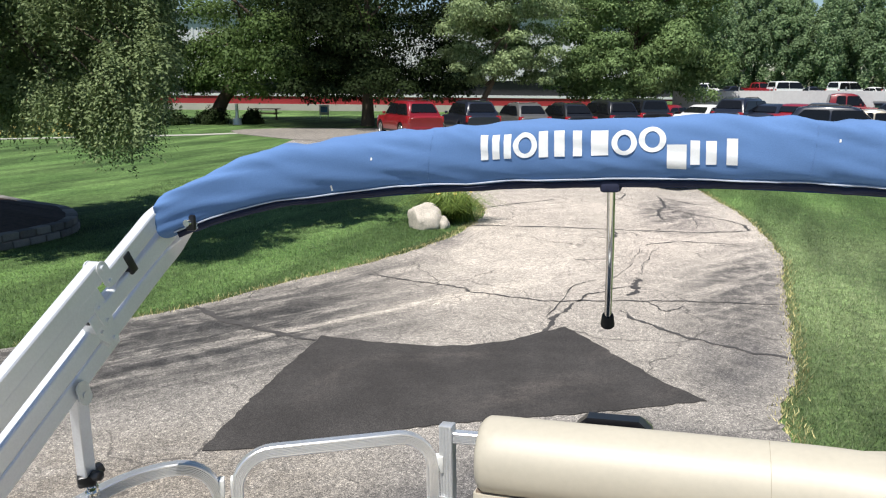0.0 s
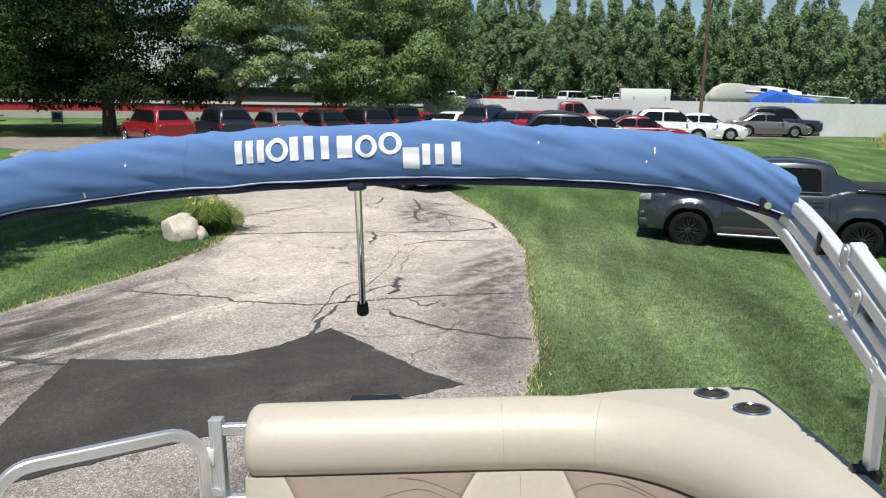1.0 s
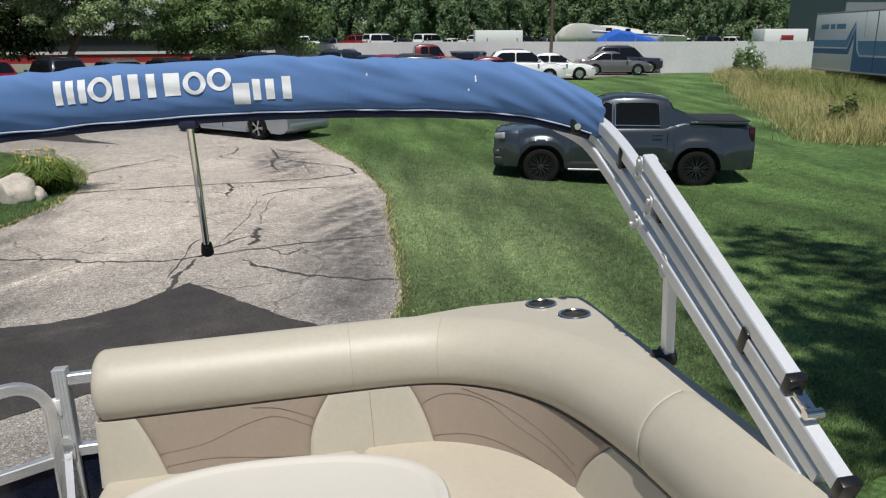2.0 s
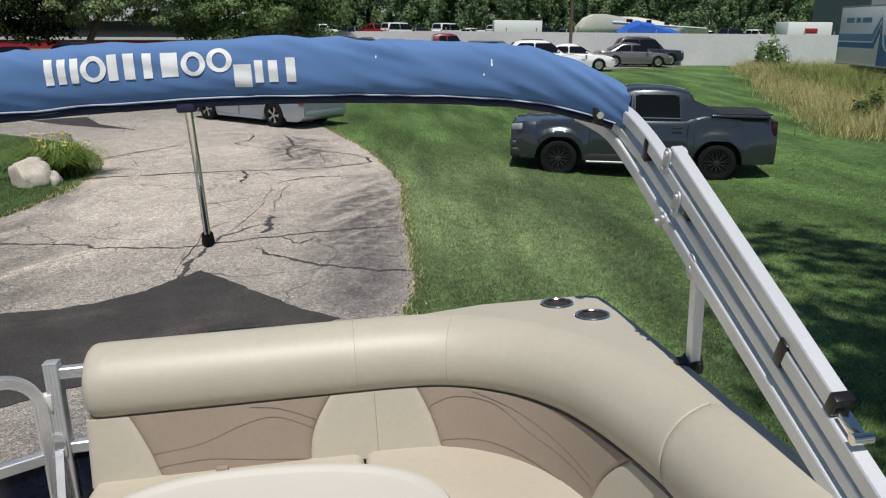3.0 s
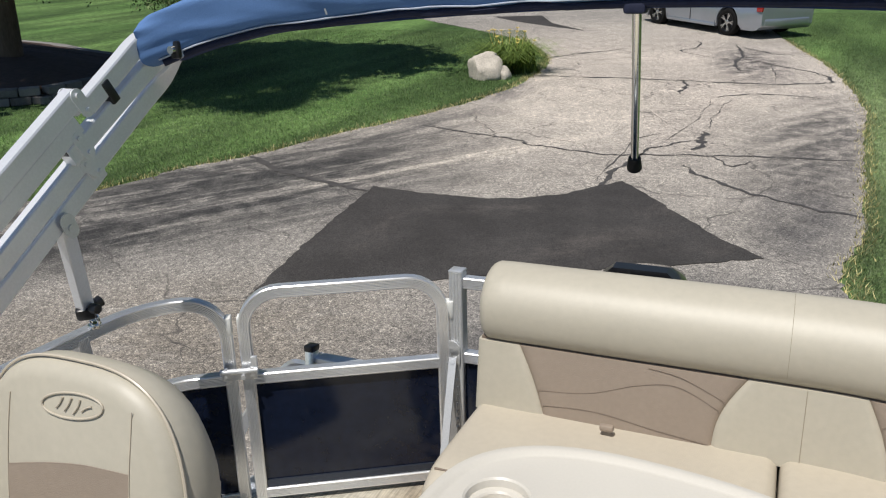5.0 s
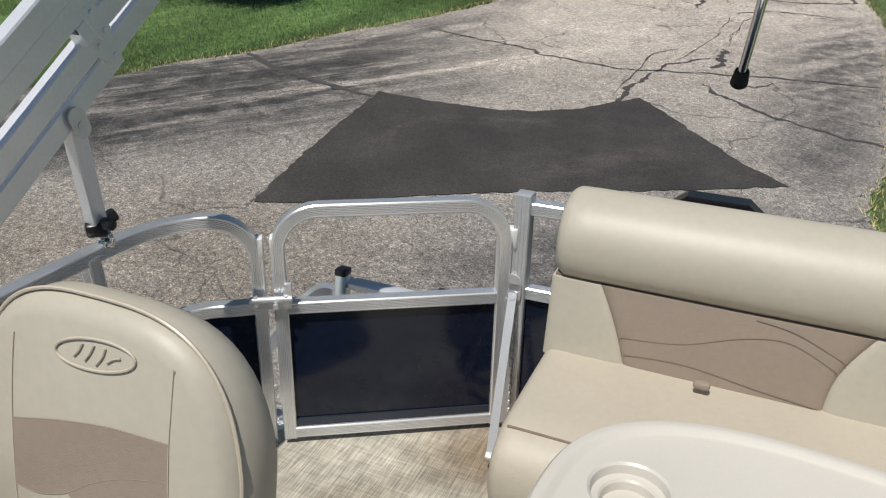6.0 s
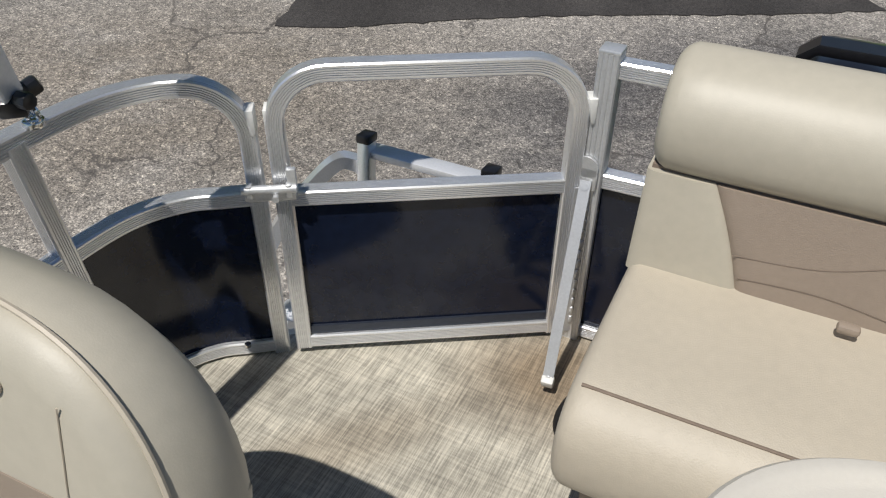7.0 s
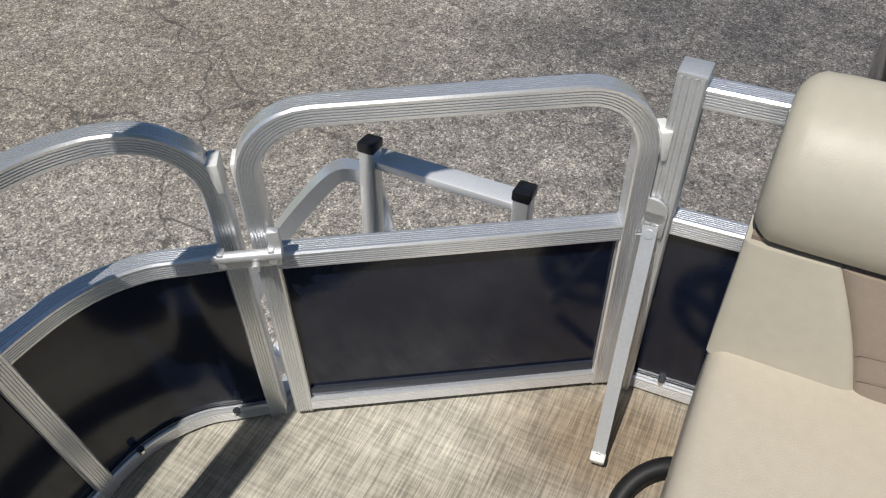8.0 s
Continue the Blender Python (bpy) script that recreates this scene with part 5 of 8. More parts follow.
for pts in ([(-0.952, 0.742), (-0.942, 0.752), (-0.935, 0.764)], [(-0.932, 0.74), (-0.922, 0.752), (-0.914, 0.766)], [(-0.912, 0.738), (-0.9, 0.752), (-0.894, 0.766)], [(-0.892, 0.746), (-0.88, 0.754), (-0.868, 0.758)]):
    tube(bm, [chair_face(p.x, p.y, 0.0015) for p in smooth_line([(x, w, 0) for x, w in pts], 5)], 0.0018, 6)
part("embroidered_oval", bm, M_VINYL_SEAT, back, "stitched oval emblem")
bm = bmesh.new()
pip = []
for k in range(49):
    a = radians(-20 + 220 * k / 48)
    e = 2 / (3.0 if math.sin(a) > 0 else 4.0)
    g = 0.0
    x = (0.243 + g) * math.copysign(abs(math.cos(a)) ** e, math.cos(a))
    z = (0.235 + g) * math.copysign(abs(math.sin(a)) ** e, math.sin(a))
    w = 0.585 + z
    pip.append((CX + x * (1 - 0.10 * max(0.0, (w - 0.6) / 0.26)), 1.145 + 0.024 + (w - 0.4) * 0.16, w))
tube(bm, pip, 0.003, 6)
part("piping", bm, M_PIPING, back)
bm = bmesh.new()
prism(bm, [(CX - 0.21, 0.72), (CX - 0.16, 0.66), (CX + 0.16, 0.66), (CX + 0.21, 0.72), (CX + 0.2, 1.2), (CX - 0.2, 1.2)], 0.3, 0.43, 0.035, 4)
part("seat", bm, M_VINYL_SEAT, chair, "cream padded seat")
for sx in (-1, 1):
    bm = bmesh.new()
    tube(bm, smooth_line([(CX + sx * 0.262, 1.27, 0.475), (CX + sx * 0.272, 1.2, 0.482), (CX + sx * 0.268, 1.05, 0.487), (CX + sx * 0.255, 0.8, 0.47)], 6), 0.033, 12)
    part("armrest", bm, M_VINYL, chair, "cream padded armrest")
    bm = bmesh.new()
    box(bm, (CX + sx * 0.258, 1.1, 0.385), (0.014, 0.1, 0.2), bevel=0.005)
    part("armrest_bracket", bm, M_BLACK, chair)
bm = bmesh.new()
tube(bm, [(CX, 0.95, 0.02), (CX, 0.95, 0.3)], 0.045, 18)
disc(bm, (CX, 0.95, 0.012), 0.15, 0.024, 28, bevel=0.005)
part("pedestal", bm, M_ALU_MATT, chair)
bm = bmesh.new()
box(bm, (CX, 0.95, 0.285), (0.26, 0.28, 0.03), bevel=0.006)
part("swivel_plate", bm, M_BLACK, chair)

# ---- folded sun top in its blue cover ----
bimini = thing("bimini_top", "folded sun top in a blue canvas cover on aluminium arms", "boat canopy", (MID, 1.64, 0.66), BOAT)


def boot_mid(u):
    if u < MID:
        x = (MID - u) / 1.03
        v = 2.2 - 0.36 * x ** 2.2
        w = 1.462 - 0.076 * x * x - 1.06 * max(0.0, x - 0.75) ** 2
    else:
        x = (u - MID) / 1.1
        v = 2.2 - 0.22 * x ** 2.2
        w = 1.462 - 0.085 * x * x - 0.8 * max(0.0, x - 0.75) ** 2
    h = 0.077 - 0.014 * x * x - 0.09 * max(0.0, x - 0.85)
    return v, w, h


def cover(u, a, lift=0.0):
    """Point of the canvas cover at u and angle a round its section, with its folds."""
    v, w, h = boot_mid(u)
    end = min(u + 1.225, 0.937 - u)
    gather = math.exp(-max(0.0, end) / 0.16)
    e = 2 / 2.6
    dy = 0.055 * math.copysign(abs(math.cos(a)) ** e, math.cos(a))
    dz = h * math.copysign(abs(math.sin(a)) ** e, math.sin(a))
    n1 = noise.noise(Vector((u * 5.0, a * 1.2, 3.0)))
    n2 = noise.noise(Vector((u * 11.0 + dz * 45, a * 0.9, 9.0)))
    n3 = math.sin(u * 9 + 2.2 * math.sin(u * 3.1)) * 0.5
    n4 = noise.noise(Vector((u * 8.0 + dz * 26.0, u * 3.0, 21.0)))
    n5 = noise.noise(Vector((u * 34.0, a * 3.0, 5.0)))
    fold = max(0.0, 1 - abs(n4) * 2.2)
    pucker = max(0.0, 1 - abs(noise.noise(Vector((u * 19.0 + math.sin(a) * 2.5, 2.0, 31.0)))) * 3.5)
    calm = 0.3 + 0.7 * min(1.0, abs(u + 0.19) / 0.5)
    fold *= 0.4 + 0.6 * max(0.0, math.sin(a) + 0.4)
    k = 1 + 0.1 * n1 + (0.05 + 0.09 * gather) * n2 + 0.035 * n3 * max(0.0, math.sin(a)) + (0.1 * calm + 0.12 * gather) * fold + 0.022 * calm * pucker * max(0.0, math.sin(a)) + 0.006 * n5
    return Vector((u + 0.006 * n2 * gather, v + dy * k + math.copysign(lift, dy), w + dz * k))


bm = bmesh.new()
NU, NA = 260, 48
rings = [[bm.verts.new(cover(-1.225 + 2.162 * i / NU, 2 * math.pi * k / NA)) for k in range(NA)] for i in range(NU + 1)]
for a, b in zip(rings, rings[1:]):
    for k in range(NA):
        bm.faces.new((a[k], a[(k + 1) % NA], b[(k + 1) % NA], b[k]))
bm.faces.new(rings[0][::-1])
bm.faces.new(rings[-1])
boot = part("canvas_cover", bm, M_BLUE, bimini, "wrinkled blue canvas storage cover", 60)


def boot_front(u, dz, lift=0.0):
    """Point on the cover's front face, dz above its middle line."""
    h = boot_mid(u)[2]
    q = max(-0.98, min(0.98, dz / h))
    return cover(u, math.pi - math.asin(math.copysign(abs(q) ** 1.3, q)), lift)


bm = bmesh.new()
tube(bm, [boot_front(-1.2 + 2.11 * k / 60, -0.86 * boot_mid(-1.2 + 2.11 * k / 60)[2], 0.003) - Vector((0, 0, 0.003)) for k in range(61)], 0.002, 6)
part("piping", bm, M_CORD, boot, "white piping along the lower seam")
bm = bmesh.new()
tube(bm, [boot_front(-1.2 + 2.11 * k / 60, -0.95 * boot_mid(-1.2 + 2.11 * k / 60)[2], 0.0) - Vector((0, 0, 0.008)) for k in range(61)], 0.0085, 8)
part("zip", bm, M_NAVY, boot, "dark zip along the lower seam")
bm = bmesh.new()
rows = []
for k in range(61):
    u = -1.19 + 2.09 * k / 60
    v, w, h = boot_mid(u)
    rows.append([bm.verts.new((u, v + y, w - h * z)) for y, z in ((-0.026, 0.97), (-0.024, 1.2), (0.03, 1.22), (0.05, 0.9))])
for a, b in zip(rows, rows[1:]):
    for j in range(3):
        bm.faces.new((a[j], a[j + 1], b[j + 1], b[j]))
r_ = bmesh.ops.extrude_face_region(bm, geom=list(bm.faces))
for v_ in [g for g in r_["geom"] if isinstance(g, bmesh.types.BMVert)]:
    v_.co.z += 0.012
part("zip_flap", bm, M_BLUE_UNDER, boot, "blue zip flap under the cover")
for u0 in (-0.62, 0.28):
    bm = bmesh.new()
    tube(bm, [boot_front(u0 + 0.01 * z, 0.07 * z, 0.0002) for z in [-0.95 + 1.9 * k / 12 for k in range(13)]], 0.0008, 5)
    part("seam", bm, M_BLUE, boot)

for u0, z0, hh in ((0.62, 0.024, 0.012), (0.33, 0.03, 0.005), (-0.76, 0.012, 0.005), (-0.86, -0.05, 0.01), (0.6, -0.005, 0.005)):
    bm = bmesh.new()
    vs = [bm.verts.new(boot_front(u0 + a * 0.0022, z0 + b * hh * 0.7, 0.0012)) for a, b in ((-1, -1), (1, -0.8), (0.8, 1), (-0.7, 0.9))]
    bm.faces.new(vs)
    part("chalky_fleck", bm, M_PRINT, boot, "chalky white fleck")

# the maker's mark, drawn as plain white shapes
def mark(shape, x0, x1, z0, z1):
    bm = bmesh.new()
    bars = {"three": ((0, 0.24, 0, 1), (0.38, 0.62, 0, 1), (0.76, 1, 0, 1)), "two": ((0, 0.36, 0, 1), (0.6, 1, 0, 1)), "one": ((0.3, 0.7, 0, 1),),
            "block": ((0.05, 0.9, 0, 1),)}
    if shape == "ring":
        n = 28
        loops = []
        for g in (1.0, 0.78, 0.55):
            loops.append([(0.5 + 0.5 * g * math.cos(2 * math.pi * k / n), 0.5 + 0.5 * {1.0: 1.0, 0.78: 0.83, 0.55: 0.66}[g] * math.sin(2 * math.pi * k / n)) for k in range(n)])
        vs = [[bm.verts.new(boot_front(x0 + (x1 - x0) * a, z0 + (z1 - z0) * b, 0.0022)) for a, b in lp] for lp in loops]
        for k in range(n):
            bm.faces.new((vs[0][k], vs[0][(k + 1) % n], vs[1][(k + 1) % n], vs[1][k]))
            bm.faces.new((vs[1][k], vs[1][(k + 1) % n], vs[2][(k + 1) % n], vs[2][k]))
    else:
        for a0, a1, b0, b1 in bars[shape]:
            m = 8
            g = [[bm.verts.new(boot_front(x0 + (x1 - x0) * a, z0 + (z1 - z0) * (b0 + (b1 - b0) * j / m), 0.0022)) for a in (a0, (a0 + a1) / 2, a1)] for j in range(m + 1)]
            for p, q in zip(g, g[1:]):
                bm.faces.new((p[0], p[1], q[1], q[0]))
                bm.faces.new((p[1], p[2], q[2], q[1]))
    part("printed_shape", bm, M_PRINT, boot, "white printed shape")


x = -0.489
for shape, wd, z0, z1 in (("three", 0.078, -0.013, 0.047), ("ring", 0.062, -0.013, 0.047), ("two", 0.066, -0.013, 0.047), ("one", 0.056, -0.013, 0.047), ("block", 0.05, -0.013, 0.047),
                          ("ring", 0.062, -0.013, 0.047), ("ring", 0.066, -0.006, 0.054), ("block", 0.054, -0.045, 0.012), ("two", 0.06, -0.034, 0.022), ("one", 0.062, -0.034, 0.028)):
    wd *= 1.035
    mark(shape, x, x + wd * 0.94, z0, z1)
    x += wd * (0.93 if shape == "ring" and z1 > 0.05 else 1.0)

TUBE = [(-0.0125, -0.017), (0.0125, -0.017), (0.0145, -0.014), (0.0145, 0.014), (0.0125, 0.017), (-0.0125, 0.017), (-0.0145, 0.014), (-0.0145, -0.014)]


def tab(bm, c, tilt, ln, wd, th):
    """Round-ended plate in the arms' plane."""
    out = []
    for end in (1, -1):
        for k in range(9):
            a = radians(-90 + 180 * k / 8)
            out.append((end * (ln / 2 - wd / 2 + wd / 2 * math.cos(a)), end * wd / 2 * math.sin(a)))
    ca, sa = math.cos(radians(tilt)), math.sin(radians(tilt))
    rows = [[bm.verts.new((c[0] + o, c[1] + x * ca - y * sa, c[2] + x * sa + y * ca)) for x, y in out] for o in (-th / 2, th / 2)]
    n = len(out)
    for k in range(n):
        bm.faces.new((rows[0][k], rows[0][(k + 1) % n], rows[1][(k + 1) % n], rows[1][k]))
    bm.faces.new(rows[0][::-1])
    bm.faces.new(rows[1])
    return bm


def arm_set(flip):
    side = Vector((-1 if flip else 1, 0, 0))

    def bar(name, pts, label="", prof=TUBE):
        bm = bmesh.new()
        line = smooth_line(pts, 6)
        sweep(bm, [(a * 1.08, b * 1.25) for a, b in prof] if flip else prof, line, [side] * len(line))
        return part(name, bm, M_ARM, bimini, label, 25)

    if not flip:
        main = bar("arm", [(0.905, 2.06, 1.318), (0.935, 1.96, 1.303), (0.948, 1.86, 1.262), (0.95, 1.7, 1.185), (0.95, 1.3, 0.97), (0.95, 0.93, 0.77)], "bent aluminium bow arm")
        upper = bar("arm", [(0.952, 1.668, 1.222), (0.952, 1.35, 1.045), (0.952, 1.07, 0.888)], "straight aluminium arm")
        bar("arm", [(0.86, 2.08, 1.3), (0.92, 2.0, 1.25), (0.946, 1.88, 1.165), (0.948, 1.73, 1.085), (0.948, 1.3, 0.868), (0.948, 1.0, 0.715)], "bent aluminium bow arm")
        bar("arm", [(0.86, 2.07, 1.31), (0.925, 1.98, 1.27), (0.948, 1.87, 1.208), (0.949, 1.7, 1.128), (0.949, 1.3, 0.918), (0.949, 0.98, 0.752)], "slim aluminium arm",
            [(a * 0.8, b * 0.8) for a, b in TUBE])
        for c, tilt in (((0.95, 1.672, 1.203), -62), ((0.95, 1.62, 1.115), -62), ((0.95, 1.70, 1.068), -20)):
            bm = bmesh.new()
            for o in (0.018, -0.018):
                tab(bm, (c[0] + o, c[1], c[2]), tilt, 0.066, 0.029, 0.004)
                for e in (0.02, -0.02):
                    disc(bm, (c[0] + o * 1.25, c[1] + e * math.cos(radians(tilt)), c[2] + e * math.sin(radians(tilt))), 0.0062, 0.006, 12, pose(0, 0, 0, 0, 90, 0))
            part("hinge_plate", bm, M_ALU_MATT, main, "round-ended riveted hinge plate")
        for c in ((0.95, 1.8, 1.218), (0.95, 1.205, 0.92)):
            bm = bmesh.new()
            box(bm, c, (0.034, 0.024, 0.055), pose(0, 0, 0, 28, 0, 0), bevel=0.003)
            part("clip", bm, M_BLACK, main, "black plastic clip")
        bm = bmesh.new()
        box(bm, (0.95, 1.585, 1.1), (0.026, 0.03, 0.024), pose(0, 0, 0, 28, 0, 0), bevel=0.003)
        part("wedge", bm, M_BLACK, main, "black plastic wedge at the hinge")
        bm = bmesh.new()
        box(bm, (0.952, 1.065, 0.885), (0.033, 0.02, 0.037), pose(0, 0, 0, 28, 0, 0), bevel=0.002)
        part("end_cap", bm, M_BLACK, upper, "black end cap")
        bm = bmesh.new()
        box(bm, (0.952, 1.035, 0.862), (0.02, 0.05, 0.012), pose(0, 0, 0, 28, 0, 0), bevel=0.002)
        disc(bm, (0.952, 1.01, 0.852), 0.009, 0.032, 12, pose(0, 0, 0, 0, 90, 0))
        part("eye_end", bm, M_CHROME, upper, "bright eye end and pin")
        bm = bmesh.new()
        box(bm, (0.95, 0.92, 0.765), (0.034, 0.02, 0.04), pose(0, 0, 0, 28, 0, 0), bevel=0.002)
        part("end_cap", bm, M_BLACK, main, "black end cap")
    else:
        def falling(u, v, w, to):
            """Straight run at the folded arms' common slope, down to v = to."""
            return [(u, v, w), (u, (v + to) / 2, w - 0.69 * (v - to) / 2), (u, to, w - 0.69 * (v - to))]

        upper = bar("arm", [(-1.165, 1.85, 1.35), (-1.212, 1.846, 1.347), (-1.238, 1.795, 1.318), (-1.24, 1.726, 1.271), (-1.24, 1.618, 1.198)], "bent aluminium bow arm")
        main = bar("arm", [(-1.165, 1.85, 1.328), (-1.21, 1.868, 1.31), (-1.241, 1.84, 1.275), (-1.245, 1.766, 1.229), (-1.245, 1.555, 1.094)], "bent aluminium bow arm")
        third = bar("arm", [(-1.165, 1.85, 1.308), (-1.206, 1.872, 1.286), (-1.25, 1.868, 1.234), (-1.264, 1.8, 1.178), (-1.266, 1.612, 1.048)], "bent aluminium bow arm")
        run = bar("arm", falling(-1.238, 1.592, 1.222, 0.98), "straight aluminium arm")
        bar("arm", falling(-1.243, 1.585, 1.166, 0.95), "straight aluminium arm")
        bar("arm", falling(-1.262, 1.622, 1.095, 0.9), "straight aluminium arm")
        bar("arm", falling(-1.272, 1.655, 1.053, 0.9), "straight aluminium arm")
        for c, tilt in (((-1.24, 1.597, 1.208), -55), ((-1.246, 1.588, 1.118), -55), ((-1.265, 1.618, 1.062), -30)):
            bm = bmesh.new()
            for o in (0.018, -0.018):
                tab(bm, (c[0] + o, c[1], c[2]), tilt, 0.07, 0.032, 0.004)
                for e in (0.02, -0.02):
                    disc(bm, (c[0] + o * 1.25, c[1] + e * math.cos(radians(tilt)), c[2] + e * math.sin(radians(tilt))), 0.006, 0.006, 12, pose(0, 0, 0, 0, 90, 0))
            part("hinge_plate", bm, M_ARM, main, "round-ended riveted hinge plate")
        bm = bmesh.new()
        box(bm, (-1.24, 1.682, 1.222), (0.036, 0.024, 0.056), pose(0, 0, 0, 32, 0, 0), bevel=0.003)
        part("clip", bm, M_BLACK, upper, "black plastic clip")
        for c in ((-1.244, 1.553, 1.118), (-1.264, 1.59, 1.066)):
            bm = bmesh.new()
            box(bm, c, (0.026, 0.026, 0.03), pose(0, 0, 0, 34, 0, 0), bevel=0.003)
            part("wedge", bm, M_BLACK, main, "black plastic wedge at the hinge")
        bm = bmesh.new()
        box(bm, (-1.238, 0.976, 0.798), (0.033, 0.018, 0.037), pose(0, 0, 0, 34, 0, 0), bevel=0.002)
        part("end_cap", bm, M_BLACK, run, "black end cap")
    # leg to the rail
    if flip:
        top, foot, eye = Vector((-1.268, 1.535, 0.945)), Vector((-1.325, 1.6, 0.72)), Vector((-1.352, 1.64, 0.672))
    else:
        top, foot, eye = Vector((0.957, 1.555, 0.985)), Vector((0.984, 1.635, 0.74)), Vector((0.978, 1.645, 0.678))
    d = (foot - top).normalized()
    leg = bar("leg", [top, top.lerp(foot, 0.5), foot], "short aluminium support leg", [(a * 0.85, b * 0.82) for a, b in TUBE])
    bm = bmesh.new()
    for o in (0.019, -0.019):
        tab(bm, top + side * o - d * 0.005, -70, 0.06, 0.036, 0.004)
    disc(bm, top, 0.008, 0.05, 12, pose(0, 0, 0, 0, 90, 0))
    part("pivot_plate", bm, M_ALU_MATT, leg)
    bm = bmesh.new()
    box(bm, foot + d * 0.004, (0.044, 0.046, 0.034), d.to_track_quat("-Z", "Y").to_matrix().to_4x4(), bevel=0.008)
    box(bm, foot.lerp(eye, 0.35) + Vector((0, 0.01, 0.012)), (0.026, 0.06, 0.024), pose(0, 0, 0, 20, 0, -25), bevel=0.006)
    disc(bm, foot + Vector((-side.x * 0.03, 0, 0.004)), 0.013, 0.024, 8, pose(0, 0, 0, 0, 90, 0), bevel=0.003)
    part("clamp", bm, M_BLACK, leg, "black plastic rail clamp with a knob")
    bm = bmesh.new()
    disc(bm, eye - Vector((0, 0, 0.016)), 0.017, 0.012, 14, bevel=0.003)
    tube(bm, [foot, foot.lerp(eye, 0.6), eye], 0.007, 10)
    tube(bm, [eye + Vector((0.016 * math.cos(a), 0, 0.016 * math.sin(a))) for a in [2 * math.pi * k / 16 for k in range(17)]], 0.004, 6)
    part("eye_bolt", bm, M_CHROME, leg, "bright mounting eye")


arm_set(False)
arm_set(True)
for u in (-1.165, 0.872):
    v, w, h = boot_mid(u)
    bm = bmesh.new()
    disc(bm, (u, v - 0.058, w - h * 0.9), 0.009, 0.012, 14, pose(0, 0, 0, 90, 0, 0))
    part("snap_stud", bm, M_CHROME, boot, "bright snap stud")
    bm = bmesh.new()
    box(bm, (u, v - 0.045, w - h * 0.9), (0.026, 0.014, 0.04), bevel=0.004)
    part("strap_tab", bm, M_BLACK, boot)
bm = bmesh.new()
tube(bm, [(-0.172, 2.2, 1.385), (-0.19, 2.34, 1.19), (-0.218, 2.53, 0.955)], 0.0105, 14)
pole = part("support_pole", bm, M_CHROME, bimini, "bright steel support pole hanging from the cover")
bm = bmesh.new()
ax = (Vector((-0.22, 2.545, 0.937)) - Vector((-0.19, 2.34, 1.19))).normalized()
tube(bm, [Vector((-0.22, 2.545, 0.937)) - ax * 0.045, Vector((-0.22, 2.545, 0.937)) - ax * 0.04, Vector((-0.22, 2.545, 0.937))], 0.014, 16, 0.021)
part("rubber_foot", bm, M_RUBBER, pole, "black rubber foot")
bm = bmesh.new()
box(bm, (-0.172, 2.19, 1.372), (0.05, 0.05, 0.03), bevel=0.008)
part("canvas_tab", bm, M_NAVY, boot)

# ---- trailer under the boat ----
trailer = thing("boat_trailer", "galvanised boat trailer with two carpeted bunks under the pontoons", "trailer", (MID, 0.0, 0.0), pose(0, 0, 0, 0, 0, -18.7))
for x in (-1.05, 0.67):
    bm = bmesh.new()
    h = 1.21 - 0.705 + math.sin(radians(3.1)) * x
    box(bm, (x, -0.2, h - 0.04), (0.12, 3.9, 0.05), pose(0, 0, 0, -4.0, -3.1, 0), bevel=0.01)
    part("bunk", bm, M_RUBBER, trailer, "carpeted wooden bunk")
    for y in (-1.6, 1.2):
        bm = bmesh.new()
        z = h - 0.065 - y * math.sin(radians(4.0))
        box(bm, (x, y, (0.33 + z) / 2), (0.06, 0.06, z - 0.33), bevel=0.004)
        part("bunk_post", bm, M_GALV, trailer)
for x in (-0.75, 0.37):
    bm = bmesh.new()
    box(bm, (x, -0.4, 0.3), (0.07, 4.4, 0.09), bevel=0.006)
    part("frame_rail", bm, M_GALV, trailer)
for y in (-1.6, 0.3, 1.2):
    bm = bmesh.new()
    box(bm, (MID, y, 0.32), (1.86, 0.06, 0.05), bevel=0.005)
    part("cross_member", bm, M_GALV, trailer)
bm = bmesh.new()
box(bm, (MID, -3.2, 0.3), (0.09, 2.2, 0.09), bevel=0.006)
part("tongue", bm, M_GALV, trailer)
for x in (-1.1, 0.72):
    bm = bmesh.new()
    disc(bm, (x, 0.3, 0.3), 0.3, 0.2, 28, pose(0, 0, 0, 0, 90, 0), bevel=0.04)
    wheel = part("wheel", bm, M_RUBBER, trailer, "black trailer tyre")
    bm = bmesh.new()
    disc(bm, (x, 0.3, 0.3), 0.17, 0.205, 24, pose(0, 0, 0, 0, 90, 0), bevel=0.01)
    part("rim", bm, M_GALV, wheel)

# ---- vehicles ----
M_GLASS = mat("dark_car_glass", (0.008, 0.009, 0.011), rough=0.08, var=0.1, spec=0.3)
M_TYRE = mat("tyre", (0.011, 0.011, 0.011), rough=0.8, spec=0.12, var=0.2, scale=20, bump=0.1)
M_RIM_DARK = mat("dark_rim", (0.016, 0.016, 0.018), rough=0.3, metal=0.3, var=0.1)
M_SPOKE_DARK = mat("dark_spokes", (0.06, 0.06, 0.065), rough=0.25, metal=0.7, var=0.1)
M_RIM = mat("alloy_rim", (0.5, 0.5, 0.51), rough=0.25, metal=0.9, var=0.05)
M_HEAD = mat("headlight_glass", (0.3, 0.31, 0.32), rough=0.1, var=0.25, scale=14, coat=1.0)
M_AMBER = mat("amber_lens", (0.7, 0.16, 0.03), rough=0.2, var=0.05, coat=1.0)
